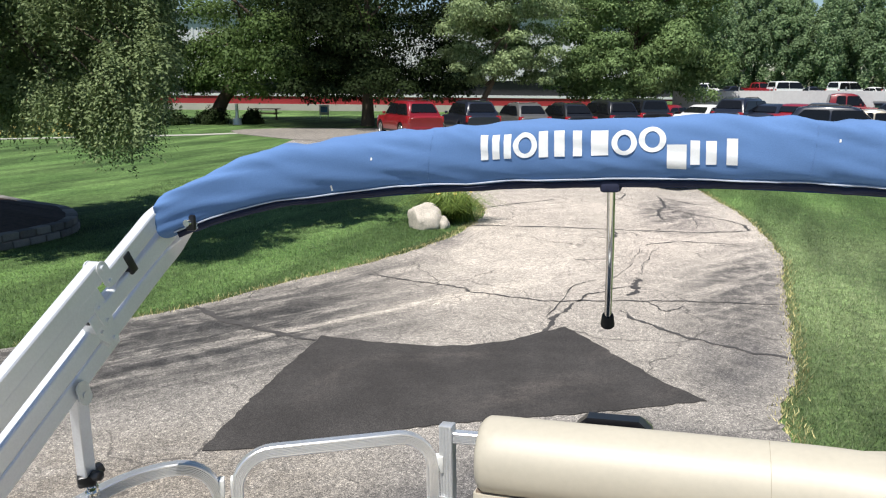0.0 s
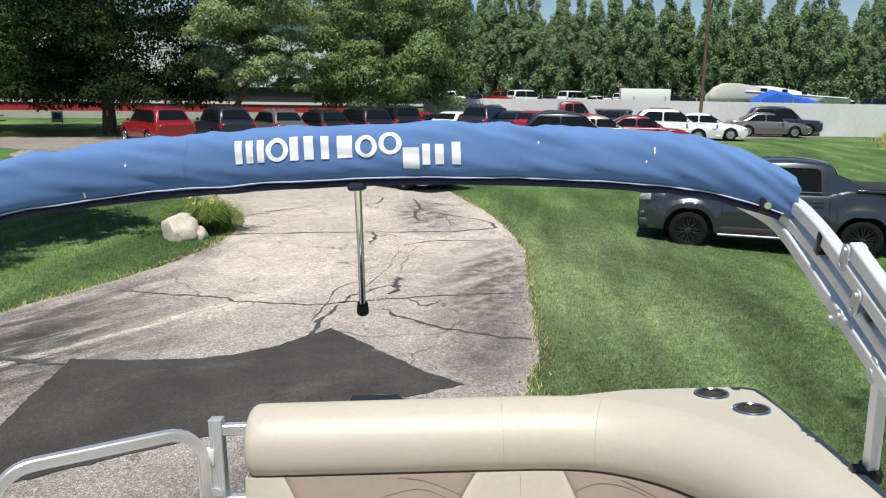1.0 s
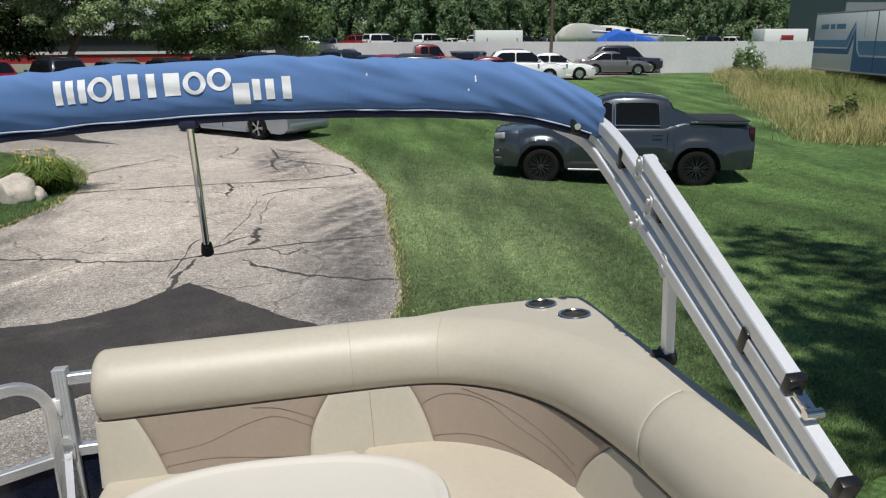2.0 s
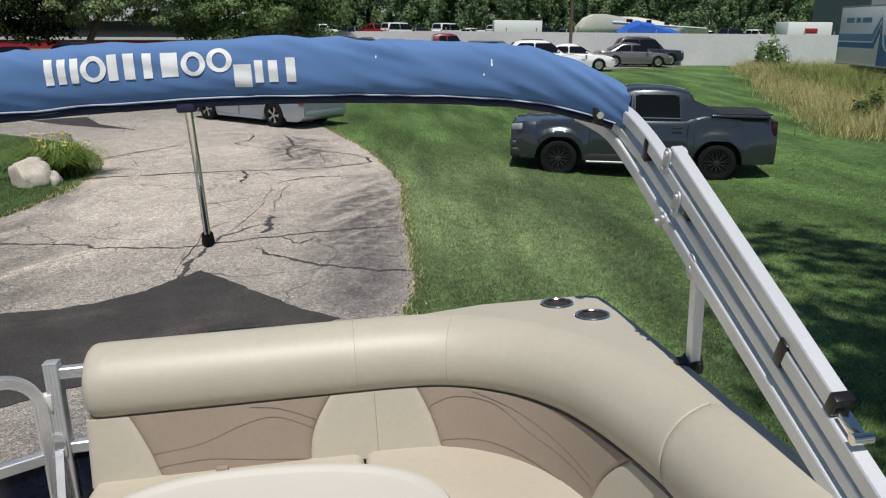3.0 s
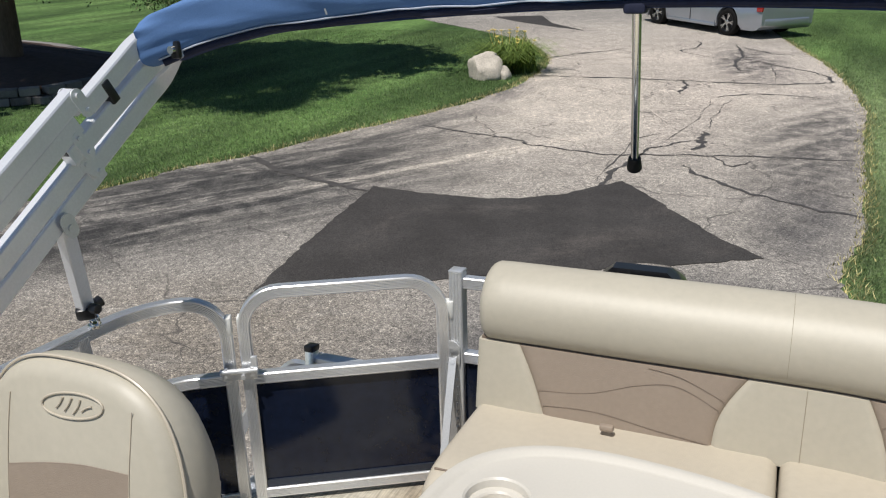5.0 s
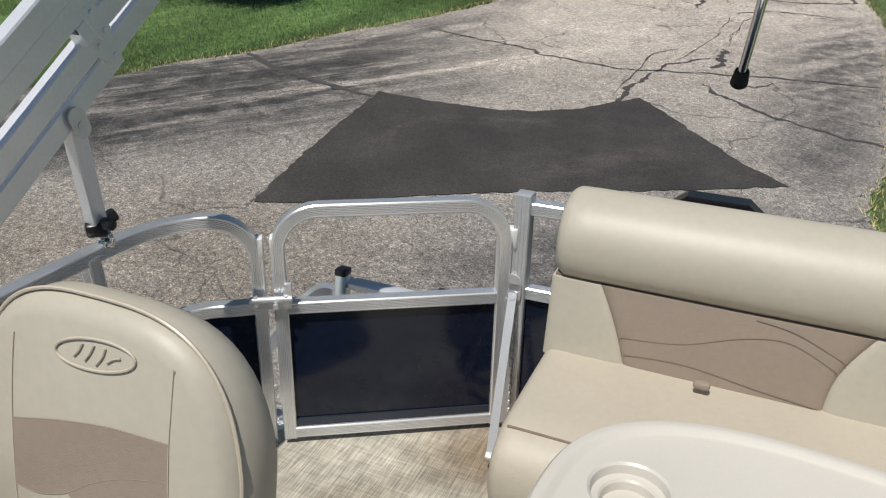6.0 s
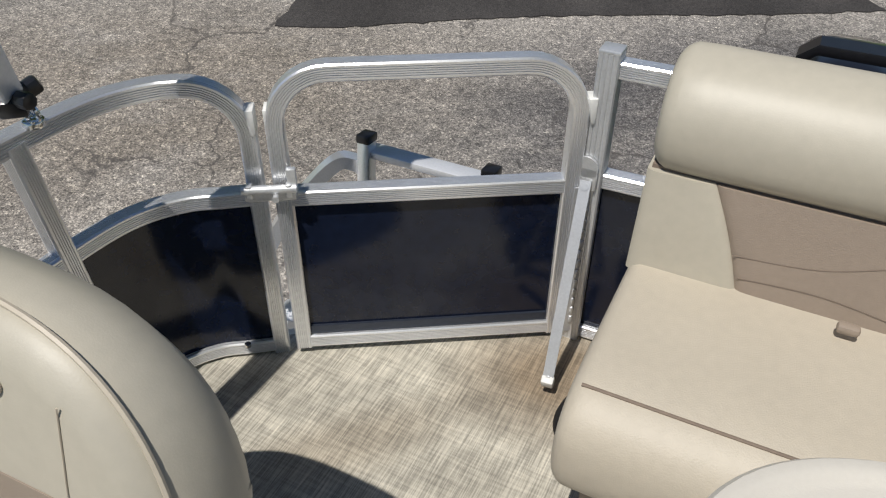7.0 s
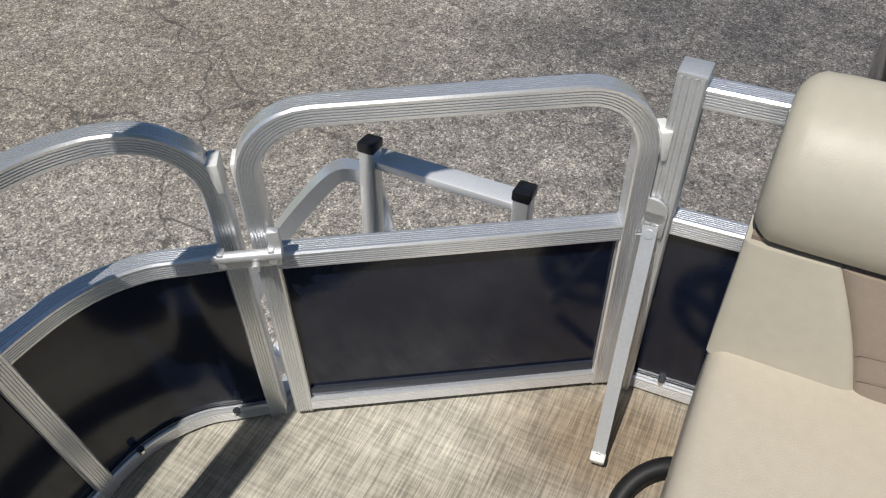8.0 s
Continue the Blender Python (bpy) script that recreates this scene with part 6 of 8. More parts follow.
M_TAIL = mat("tail_light_red", (0.35, 0.012, 0.012), rough=0.15, var=0.1, coat=1.0)
M_TRIM = mat("black_trim", (0.02, 0.02, 0.021), rough=0.6, var=0.15)
PAINTS = {
    "red": paint("red_paint", (0.24, 0.01, 0.016)), "dark_red": paint("dark_red_paint", (0.2, 0.012, 0.016)), "black": paint("black_paint", (0.012, 0.012, 0.014)),
    "grey": paint("grey_paint", (0.16, 0.155, 0.15), 0.4), "white": paint("white_paint", (0.75, 0.75, 0.74)), "silver": paint("silver_paint", (0.34, 0.37, 0.42), 0.6),
    "navy": paint("navy_paint", (0.015, 0.018, 0.03)), "charcoal": paint("charcoal_paint", (0.052, 0.062, 0.074), 0.6), "green": paint("green_paint", (0.02, 0.09, 0.04)), "tan": paint("tan_paint", (0.4, 0.36, 0.29), 0.3),
}
M_TAIL_DARK = mat("smoked_tail_light", (0.03, 0.006, 0.007), rough=0.2, var=0.05)
SPECS = {
    "suv": dict(wb=2.9, fo=0.95, ro=1.05, w=1.95, belt=1.08, h=1.77, gh=(1.05, 0.35, -1.85, -2.25), r=0.37, sill=0.28),
    "crossover": dict(wb=2.68, fo=0.9, ro=0.92, w=1.86, belt=1.03, h=1.66, gh=(1.1, 0.3, -1.45, -2.0), r=0.35, sill=0.25),
    "sedan": dict(wb=2.75, fo=0.92, ro=1.02, w=1.83, belt=0.93, h=1.45, gh=(1.0, 0.2, -0.95, -1.75), r=0.33, sill=0.2),
    "jeep": dict(wb=2.95, fo=0.6, ro=0.75, w=1.87, belt=1.15, h=1.85, gh=(0.75, 0.5, -1.85, -2.0), r=0.4, sill=0.42),
    "pickup": dict(wb=3.1, fo=0.98, ro=1.12, w=1.95, belt=1.19, h=1.78, gh=(1.1, 0.35, -0.98, -1.2), r=0.37, sill=0.36),
    "truck": dict(wb=3.6, fo=0.95, ro=1.2, w=2.0, belt=1.2, h=1.9, gh=(0.85, 0.35, -1.0, -1.1), r=0.4, sill=0.42),
    "van": dict(wb=3.2, fo=0.8, ro=1.1, w=1.98, belt=1.15, h=2.05, gh=(1.7, 0.95, -2.45, -2.6), r=0.36, sill=0.3),
}


def lathe(bm, c, sy, prof, n):
    """Body of revolution about a car's cross axis; prof (radius, offset outwards)."""
    loops = [[bm.verts.new(c + Vector((r_ * math.cos(2 * math.pi * k / n), sy * o, r_ * math.sin(2 * math.pi * k / n)))) for k in range(n)] for r_, o in prof]
    for a, b in zip(loops, loops[1:]):
        for k in range(n):
            bm.faces.new((a[k], a[(k + 1) % n], b[(k + 1) % n], b[k]))
    return bm


def car(name, label, category, x, y, heading, colour, kind, group="", rim=None, z=0.0, near=False):
    s = SPECS[kind]
    pm = PAINTS[colour]
    f, r_, hw, sill, belt = s["wb"] / 2 + s["fo"], -s["wb"] / 2 - s["ro"], s["w"] / 2, s["sill"], s["belt"]
    ax_f, ax_r = s["wb"] / 2, -s["wb"] / 2
    top = thing(name, label, category, (0, 0, 0), pose(x, y, z, 0, 0, heading), group)
    g0, g1, g2, g3 = s["gh"]
    open_bed = kind in ("pickup", "truck")
    # lower body: columns from sill or wheel arch up to the shoulder, joined across the bonnet
    bm = bmesh.new()
    hood = belt - 0.06
    nose = 0.1 if kind in ("pickup", "truck", "jeep", "suv") else 0.0
    arch_r = s["r"] + (0.105 if kind == "pickup" else 0.05)
    tops = [(r_, belt - 0.1), (r_ + 0.06, belt - 0.03), (r_ + 0.25, belt + 0.005), (ax_r, belt + 0.02), (0.0, belt), (g0 - 0.1, belt - 0.005), (g0 + 0.12, hood), (f - 0.6, hood - 0.03), (f - 0.28, hood - 0.09 + nose * 0.5), (f - 0.1, hood - 0.17 + nose), (f, hood - 0.26 + nose)]
    if kind == "pickup":
        tops[:5] = [(r_, belt - 0.04), (r_ + 0.06, belt + 0.05), (r_ + 0.25, belt + 0.08), (ax_r, belt + 0.1), (g3 - 0.05, belt + 0.11), (g3 + 0.3, belt + 0.02), (0.0, belt)]
    if kind == "sedan":
        tops[:4] = [(r_, belt - 0.12), (r_ + 0.05, belt - 0.02), (r_ + 0.2, belt + 0.03), (ax_r, belt + 0.01)]
    xs = set(np.linspace(r_, f, 44 if near else 26).tolist() + [r_ + 0.03, r_ + 0.1, f - 0.03, f - 0.1, f - 0.18])
    for px in (ax_f, ax_r):
        xs |= {px + arch_r * math.cos(radians(q)) for q in range(0, 181, 9 if near else 18)}
    xs = sorted(xs)
    xs = [q for k, q in enumerate(xs) if k == 0 or q - xs[k - 1] > 0.004]
    tx, tz = [p[0] for p in tops], [p[1] for p in tops]
    sections = []
    for px in xs:
        zt = float(np.interp(px, tx, tz))
        z0 = sill + 0.14 * max(0.0, 1 - min(px - r_, f - px) / 0.2) ** 2
        for ac in (ax_f, ax_r):
            d = abs(px - ac)
            if d < arch_r:
                lift = math.sqrt(arch_r * arch_r - d * d)
                z0 = max(z0, s["r"] + (min(lift, arch_r * 0.93) if kind == "pickup" else lift))
        taper = 1 - 0.2 * max(0.0, 1 - (f - px) / 0.62) ** 2.4 - 0.12 * max(0.0, 1 - (px - r_) / 0.4) ** 2.2
        col = []
        for q in (0.0, 0.12, 0.3, 0.48, 0.62, 0.72, 0.8, 0.9, 0.97, 1.0):
            z = z0 + (zt - z0) * q
            h = (z - sill) / (belt - sill)
            b = 0.955 + 0.045 * math.sin(math.pi * min(1.0, max(0.0, h + 0.08) * 0.95)) - 0.02 * max(0.0, h - 0.7) / 0.3 - (0.022 if h > 0.66 else 0.0) - 0.05 * max(0.0, q - 0.9) / 0.1
            flare = 0.0
            for ac in (ax_f, ax_r):
                d = math.hypot(px - ac, max(0.0, z - s["r"])) - arch_r
                if d < 0.16 and z > sill:
                    flare = max(flare, (0.045 if kind == "pickup" else 0.022) * (1.0 if d < 0.1 else 1 - (d - 0.1) / 0.06))
            col.append((hw * b * taper + flare, z))
        sections.append(col)
    rings = []
    for px, col in zip(xs, sections):
        b, zt = col[-1]
        deck = [(b * q, zt + 0.035 * (1 - q * q)) for q in (0.7, 0.35, 0.0, -0.35, -0.7)]
        rings.append([bm.verts.new((px, y_, z_)) for y_, z_ in col + deck + [(-y_, z_) for y_, z_ in reversed(col)]])
    n = len(rings[0])
    for a, b in zip(rings, rings[1:]):
        for k in range(n):
            bm.faces.new((a[k], a[(k + 1) % n], b[(k + 1) % n], b[k]))
    bm.faces.new(rings[0][::-1])
    bm.faces.new(rings[-1])
    body = part("body", bm, pm, top, "", 32)
    # cabin
    hb, hr, zr = hw * 0.9, hw * 0.7, s["h"]
    bm = bmesh.new()
    secs = [(g0, belt - 0.02, hb * 0.96, hb * 0.96), (g1, zr - 0.06, hb, hr * 0.94), (g1 - 0.25, zr, hb, hr), ((g1 + g2) / 2, zr + 0.015, hb, hr), (g2 + 0.25, zr - 0.01, hb, hr), (g2, zr - 0.06, hb, hr * 0.95), (g3, belt - 0.02, hb * 0.95, hb * 0.95)]
    rows = []
    for px, zt, b, t in secs:
        low_ = belt - 0.02
        side_ = [(b, belt - 0.03), (b + (t - b) * 0.45, low_ + (max(low_, zt - 0.07) - low_) * 0.5), (t + 0.012, max(low_, zt - 0.07)), (t * 0.97, max(low_, zt - 0.03)), (t * 0.86, zt), (t * 0.45, zt + 0.012)]
        rows.append([bm.verts.new((px, y_, z_)) for y_, z_ in side_ + [(-y_, z_) for y_, z_ in reversed(side_)]])
    for a, b in zip(rows, rows[1:]):
        for k in range(11):
            bm.faces.new((a[k], a[k + 1], b[k + 1], b[k]))
    bm.faces.new(rows[0])
    bm.faces.new(rows[-1][::-1])
    bmesh.ops.remove_doubles(bm, verts=bm.verts, dist=0.004)
    cabin = part("cabin", bm, pm, top, "", 45)

    def pane(nm, quad, parent, lift):
        """Flat pane with rounded corners, standing a little proud of the cabin."""
        bm = bmesh.new()
        qs = [Vector(q) for q in quad]
        c = sum(qs, Vector()) / 4
        nrm = (qs[1] - qs[0]).cross(qs[3] - qs[0]).normalized()
        if nrm.dot(c - Vector(((g1 + g2) / 2, 0, belt))) < 0:
            nrm = -nrm
        out = []
        for k in range(4):
            p, q0, q1 = qs[k], qs[k - 1], qs[(k + 1) % 4]
            e0, e1 = p + (q0 - p).normalized() * 0.09, p + (q1 - p).normalized() * 0.09
            out += [e0 * (1 - u_) ** 2 + p * 2 * u_ * (1 - u_) + e1 * u_ * u_ for u_ in (0.0, 0.33, 0.67, 1.0)]
        a = [bm.verts.new(q + nrm * lift) for q in out]
        b = [bm.verts.new(q - nrm * 0.03) for q in out]
        bm.faces.new(a)
        for k in range(len(out)):
            bm.faces.new((a[k], b[k], b[(k + 1) % len(out)], a[(k + 1) % len(out)]))
        part(nm, bm, M_GLASS, parent)

    def lerp(a, b, k):
        return a + (b - a) * k
    wz0, wz1 = belt + 0.05, zr - 0.13
    pane("windscreen", [(lerp(g0, g1, 0.1), hb * 0.86, belt + 0.04), (lerp(g0, g1, 0.1), -hb * 0.86, belt + 0.04), (lerp(g0, g1, 0.9), -hr * 0.84, zr - 0.1), (lerp(g0, g1, 0.9), hr * 0.84, zr - 0.1)], cabin, 0.022)
    pane("rear_window", [(lerp(g3, g2, 0.22), hb * 0.8, lerp(belt, zr, 0.25)), (lerp(g3, g2, 0.22), -hb * 0.8, lerp(belt, zr, 0.25)), (lerp(g3, g2, 0.88), -hr * 0.8, zr - 0.12), (lerp(g3, g2, 0.88), hr * 0.8, zr - 0.12)], cabin, 0.022)
    k0, k1 = (wz0 - belt) / (zr - belt), (wz1 - belt) / (zr - belt)
    yb, yt = lerp(hb, hr, k0), lerp(hb, hr, k1)
    cuts = [g1 - 0.02, 0.12, g2 + 0.18] if kind == "pickup" else [g1 - 0.02, (g1 + g2) / 2 + 0.12, g2 + 0.25] if kind != "sedan" else [g1 - 0.02, (g1 + g2) / 2 + 0.05, g2 + 0.05]
    fronts = [lerp(g0, g1, k0 + 0.16), cuts[1] + 0.03, cuts[1] - 0.03, cuts[2] if open_bed else lerp(g3, g2, 0.45)]
    for sy in (1, -1):
        pane("side_window", [(fronts[0], sy * yb, wz0), (fronts[1], sy * yb, wz0), (fronts[1], sy * yt, wz1), (lerp(g0, g1, k1 + 0.05), sy * yt, wz1)], cabin, 0.02)
        pane("side_window", [(fronts[2], sy * yb, wz0), (fronts[3], sy * yb, wz0), (cuts[2] if not open_bed else fronts[3] + 0.05, sy * yt, wz1), (fronts[2], sy * yt, wz1)], cabin, 0.02)
        bm = bmesh.new()
        box(bm, (g0 - 0.35, sy * (hw + 0.07), belt + 0.08), (0.1, 0.16, 0.13), bevel=0.03, seg=2)
        part("mirror", bm, pm, body)
        for px in (ax_f, ax_r):
            bm = bmesh.new()
            c_ = Vector((px, sy * (hw - 0.1), s["r"]))
            lathe(bm, c_, sy, [(s["r"] * 0.66, 0.095), (s["r"] * 0.72, 0.118), (s["r"] * 0.9, 0.122), (s["r"] * 0.97, 0.108), (s["r"], 0.08), (s["r"], -0.08), (s["r"] * 0.95, -0.11), (s["r"] * 0.6, -0.11)], 40 if near else 24)
            wheel = part("wheel", bm, M_TYRE, top, "black tyre")
            bm = bmesh.new()
            lathe(bm, c_, sy, [(s["r"] * 0.69, 0.1), (s["r"] * 0.67, 0.116), (s["r"] * 0.63, 0.112), (s["r"] * 0.6, 0.06 if near else 0.09), (0.06, 0.05 if near else 0.1), (0.001, 0.05 if near else 0.1)], 36 if near else 20)
            hub = part("rim", bm, (M_RIM_DARK if near else rim or M_RIM), wheel)
            if near:
                bm = bmesh.new()
                disc(bm, c_ + Vector((0, sy * 0.1, 0)), 0.06, 0.024, 16, pose(0, 0, 0, 90, 0, 0), bevel=0.005)
                r1 = s["r"] * 0.65
                for k in range(10 if kind == "pickup" else 5):
                    a0 = 2 * math.pi * (k + 0.5) / (10 if kind == "pickup" else 5)
                    for da in (-0.13, 0.13):
                        p0 = c_ + Vector((0.045 * math.cos(a0 - da), sy * 0.1, 0.045 * math.sin(a0 - da)))
                        p1 = c_ + Vector((r1 * math.cos(a0 + da), sy * 0.108, r1 * math.sin(a0 + da)))
                        sweep(bm, [(-0.007, -0.01), (0.007, -0.01), (0.007, 0.01), (-0.007, 0.01)] if kind == "pickup" else [(-0.014, -0.012), (0.014, -0.012), (0.014, 0.012), (-0.014, 0.012)], [p0, p1], [(p1 - p0).cross(Vector((0, 1, 0)))] * 2)
                part("spokes", bm, rim or M_RIM, hub)
            bm = bmesh.new()
            rows = []
            for q in range(-20, 201, 10):
                ca, sa = math.cos(radians(q)), math.sin(radians(q))
                z_ = max(sill - 0.04, s["r"] + (arch_r + 0.012) * (min(sa, 0.93) if kind == "pickup" else sa))
                rows.append([bm.verts.new((px + (arch_r + 0.012) * ca, sy * (hw - o), z_)) for o in (0.035, 0.34)])
            for a_, b_ in zip(rows, rows[1:]):
                bm.faces.new((a_[0], a_[1], b_[1], b_[0]))
            bm.faces.new([r0[1] for r0 in rows])
            part("wheel_arch", bm, M_TRIM, body)
        bm = bmesh.new()
        hl = Vector((f - 0.165, sy * hw * 0.745, hood - 0.265 + nose))
        box(bm, hl, (0.26, 0.26, 0.15 if nose else 0.13), pose(0, 0, 0, 0, 8, -sy * 30), bevel=0.045, seg=3)
        lamp_ = part("headlight", bm, M_HEAD, body, "clear headlight")
        if near:
            bm = bmesh.new()
            box(bm, hl + Vector((-0.125, sy * 0.075, 0.005)), (0.07, 0.14, 0.11), pose(0, 0, 0, 0, 8, -sy * 25), bevel=0.02)
            part("indicator", bm, M_AMBER, lamp_, "amber indicator")
            bm = bmesh.new()
            box(bm, (f - 0.06, sy * hw * 0.68, sill + 0.2), (0.12, 0.16, 0.09), pose(0, 0, 0, 0, 0, -sy * 20), bevel=0.025)
            part("fog_light", bm, M_HEAD, body, "round fog light")
        bm = bmesh.new()
        tall = kind in ("suv", "crossover", "jeep", "van", "pickup", "truck")
        if kind == "pickup":
            box(bm, (r_ + 0.085, sy * hw * 0.835, belt - 0.13), (0.13, 0.11, 0.3), pose(0, 0, 0, 0, 0, sy * 16), bevel=0.025)
        else:
            box(bm, (r_ + 0.1, sy * hw * 0.8, belt - (0.16 if tall else 0.2)), (0.16, 0.28, 0.32 if tall else 0.17), pose(0, 0, 0, 0, 0, sy * 16), bevel=0.03)
        part("tail_light", bm, M_TAIL_DARK if kind == "pickup" else M_TAIL, body, "red tail light")
        bm = bmesh.new()
        box(bm, (0.0, sy * (hw - 0.02), sill + (0.05 if kind == "pickup" else 0.03)), (s["wb"] - s["r"] * 2 - 0.2, 0.07, 0.15 if kind == "pickup" else 0.09), bevel=0.02)
        part("side_sill", bm, M_TRIM if tall else pm, body)
        if near:
            for hx in (0.15, -0.75):
                bm = bmesh.new()
                box(bm, (hx, sy * (hw + 0.012), belt - 0.14), (0.2, 0.025, 0.035), bevel=0.01)
                part("door_handle", bm, pm, body)
            for dx in (0.95, 0.02, -0.95):
                bm = bmesh.new()
                box(bm, (dx, sy * (hw + 0.0005), (belt + sill) / 2), (0.012, 0.012, belt - sill - 0.14))
                part("door_seam", bm, M_TRIM, body)
    if near and kind == "pickup":
        for sy in (1, -1):
            bm = bmesh.new()
            tube(bm, [(ax_f - 0.55, sy * (hw + 0.03), sill - 0.03), (ax_r + 0.6, sy * (hw + 0.03), sill - 0.03)], 0.024, 10)
            part("side_step", bm, M_GALV, body, "bright side step bar")
            for x0, x1 in ((fronts[0] - 0.12, fronts[1]), (fronts[2], fronts[3])):
                bm = bmesh.new()
                ring = [(x0, wz0 - 0.02, yb), (x1, wz0 - 0.02, yb), (x1 + (0.04 if x1 == fronts[3] else 0), wz1 + 0.02, yt), (x0 - (0.5 if x0 != fronts[2] else 0), wz1 + 0.02, yt)]
                pts = [Vector((a, sy * (c + 0.022), b)) for a, b, c in ring]
                tube(bm, pts + pts[:1], 0.014, 6)
                part("window_trim", bm, M_RIM, cabin)
    for px, sx in ((f - 0.02, 1), (r_ + 0.02, -1)):
        bm = bmesh.new()
        if kind == "pickup":
            box(bm, (px - sx * 0.1, 0, sill + 0.26), (0.26, s["w"] * 0.88, 0.16), bevel=0.05, seg=3)
            box(bm, (px - sx * 0.02, 0, sill + 0.3), (0.13, s["w"] * 0.82, 0.09), bevel=0.03, seg=2)
        else:
            box(bm, (px - sx * 0.06, 0, sill + 0.2), (0.18, s["w"] * 0.8, 0.22), bevel=0.06, seg=3)
        fender = part("bumper", bm, M_TRIM if kind == "jeep" else pm, body)
        if kind == "pickup":
            bm = bmesh.new()
            box(bm, (px - sx * 0.115, 0, sill + 0.1), (0.27, s["w"] * 0.9, 0.2), bevel=0.05, seg=3)
            part("valance", bm, M_TRIM, fender, "black lower bumper")
    bm = bmesh.new()
    box(bm, (f - 0.03, 0, hood - 0.3 + nose), (0.06, s["w"] * 0.45, 0.18), bevel=0.02)
    part("grille", bm, M_TRIM, body)
    if open_bed:
        bed = belt + (0.1 if kind == "pickup" else 0.0)
        bm = bmesh.new()
        box(bm, ((g3 + r_) / 2 - 0.08, 0, bed + 0.025), (g3 - r_ - 0.35, s["w"] * 0.74, 0.03), bevel=0.01)
        part("bed_cover", bm, M_TRIM, body, "black bed cover")
        for sy in (1, -1):
            bm = bmesh.new()
            box(bm, ((g3 + r_) / 2, sy * hw * 0.885, bed - 0.004), (g3 - r_ - 0.35, 0.13, 0.05), bevel=0.02)
            part("bed_rail", bm, pm, body)
            if kind == "pickup":
                bm = bmesh.new()
                vs = [bm.verts.new((px, sy * (hb * 0.98 - o), pz)) for o in (0.0, 0.12) for px, pz in ((g2 + 0.1, zr - 0.16), (g2 + 0.1, belt), (r_ + 0.75, belt + 0.02), (r_ + 1.15, belt + 0.17))]
                for q in ((0, 1, 2, 3), (7, 6, 5, 4), (0, 3, 7, 4), (2, 1, 5, 6), (3, 2, 6, 7), (1, 0, 4, 5)):
                    bm.faces.new([vs[k] for k in q])
                for v in vs:
                    if v.co.z > belt + 0.2:
                        v.co.y *= 0.84
                part("sail_panel", bm, pm, cabin)
    elif kind in ("suv", "crossover"):
        for sy in (1, -1):
            bm = bmesh.new()
            tube(bm, [(g1 - 0.3, sy * hr * 0.8, zr + 0.01), (g1 - 0.35, sy * hr * 0.8, zr + 0.05), (g2 + 0.4, sy * hr * 0.8, zr + 0.05), (g2 + 0.35, sy * hr * 0.8, zr)], 0.018, 6)
            part("roof_rail", bm, M_TRIM if colour != "grey" else M_RIM, cabin)
    return top


ridge = car("pickup_truck", "dark grey pickup truck with black wheels parked on the lawn", "truck", 11.1, 12.95, 145.5, "charcoal", "pickup", rim=M_SPOKE_DARK, z=ground_z(11.1, 12.95), near=True)
car("sedan_car", "silver sedan parked on the drive beside the lawn", "car", 5.65, 22.5, 118, "silver", "sedan", near=True)
ROW = [("suv", -1.75, 40.4, 114, "red", "bright red family car parked with its tail to the drive"), ("suv", 1.4,41.6, 106, "navy", ""), ("crossover", 4.1,42.0, 106, "grey", ""), ("crossover", 6.5,42.4, 106, "black", ""),
       ("suv", 8.8,43.0, 106, "black", ""), ("jeep", 10.8, 43.4, 100, "black", ""), ("sedan", 12.7, 44.2, 42, "red", ""), ("sedan", 14.6, 43.4, 42, "white", ""), ("suv", 16.6, 43.2, 44, "navy", ""),
       ("sedan", 17.9, 42.6, 44, "navy", ""), ("sedan", 18.9, 42.0, 44, "red", ""), ("sedan", 20.6, 42.6, 44, "charcoal", ""), ("truck", 23.5, 46.0, -20, "dark_red", ""), ("sedan", 25.7, 44.4, 40, "navy", ""),
       ("suv", 16.2, 31.6, -28, "navy", ""), ("sedan", 19.0, 34.2, -28, "tan", ""), ("sedan", 20.9, 33.7, -28, "dark_red", ""), ("crossover", 24.0, 36.0, -28, "white", ""), ("sedan", 27.2, 37.6, -30, "white", ""),
       ("sedan", 33.8, 40.3, -24, "grey", "metallic grey sedan parked beside the grey fence"), ("suv", 36.2, 42.0, -24, "navy", "")]
WORDS = {"suv": "sport utility", "crossover": "crossover", "sedan": "sedan", "jeep": "boxy off-road", "truck": "pickup"}
for kind, x, y, h, c, lab in ROW:
    car("parked_car", lab or f"{c.replace('_', ' ')} {WORDS[kind]} car parked in the asphalt lot", "car", x, y, h, c, kind, "cars parked in the lot", z=0.028 + ground_z(x, y))
rnd = random.Random(21)
YARD = [("suv", "white"), ("sedan", "navy"), ("truck", "red"), ("van", "white"), ("sedan", "navy"), ("van", "white"), ("sedan", "white"), ("truck", "white"), ("sedan", "tan"), ("suv", "navy"), ("sedan", "charcoal"), ("sedan", "white"), ("truck", "navy"), ("crossover", "silver"), ("suv", "charcoal"), ("sedan", "white"), ("sedan", "white"), ("suv", "navy"), ("crossover", "white"), ("sedan", "grey")]
for i, (kind, c) in enumerate(YARD):
    s = -14 + i * 3.2
    x, y = 25.5 + 0.906 * s + 0.423 * 50, 51.0 - 0.423 * s + 0.906 * 50
    car("yard_vehicle", f"{c} vehicle standing in the yard behind the fence", "car", x, y, -25 + rnd.uniform(25, 60) * (1 if i % 2 else -1), c, kind, "vehicles in the fenced yard", z=ground_z(x, y))

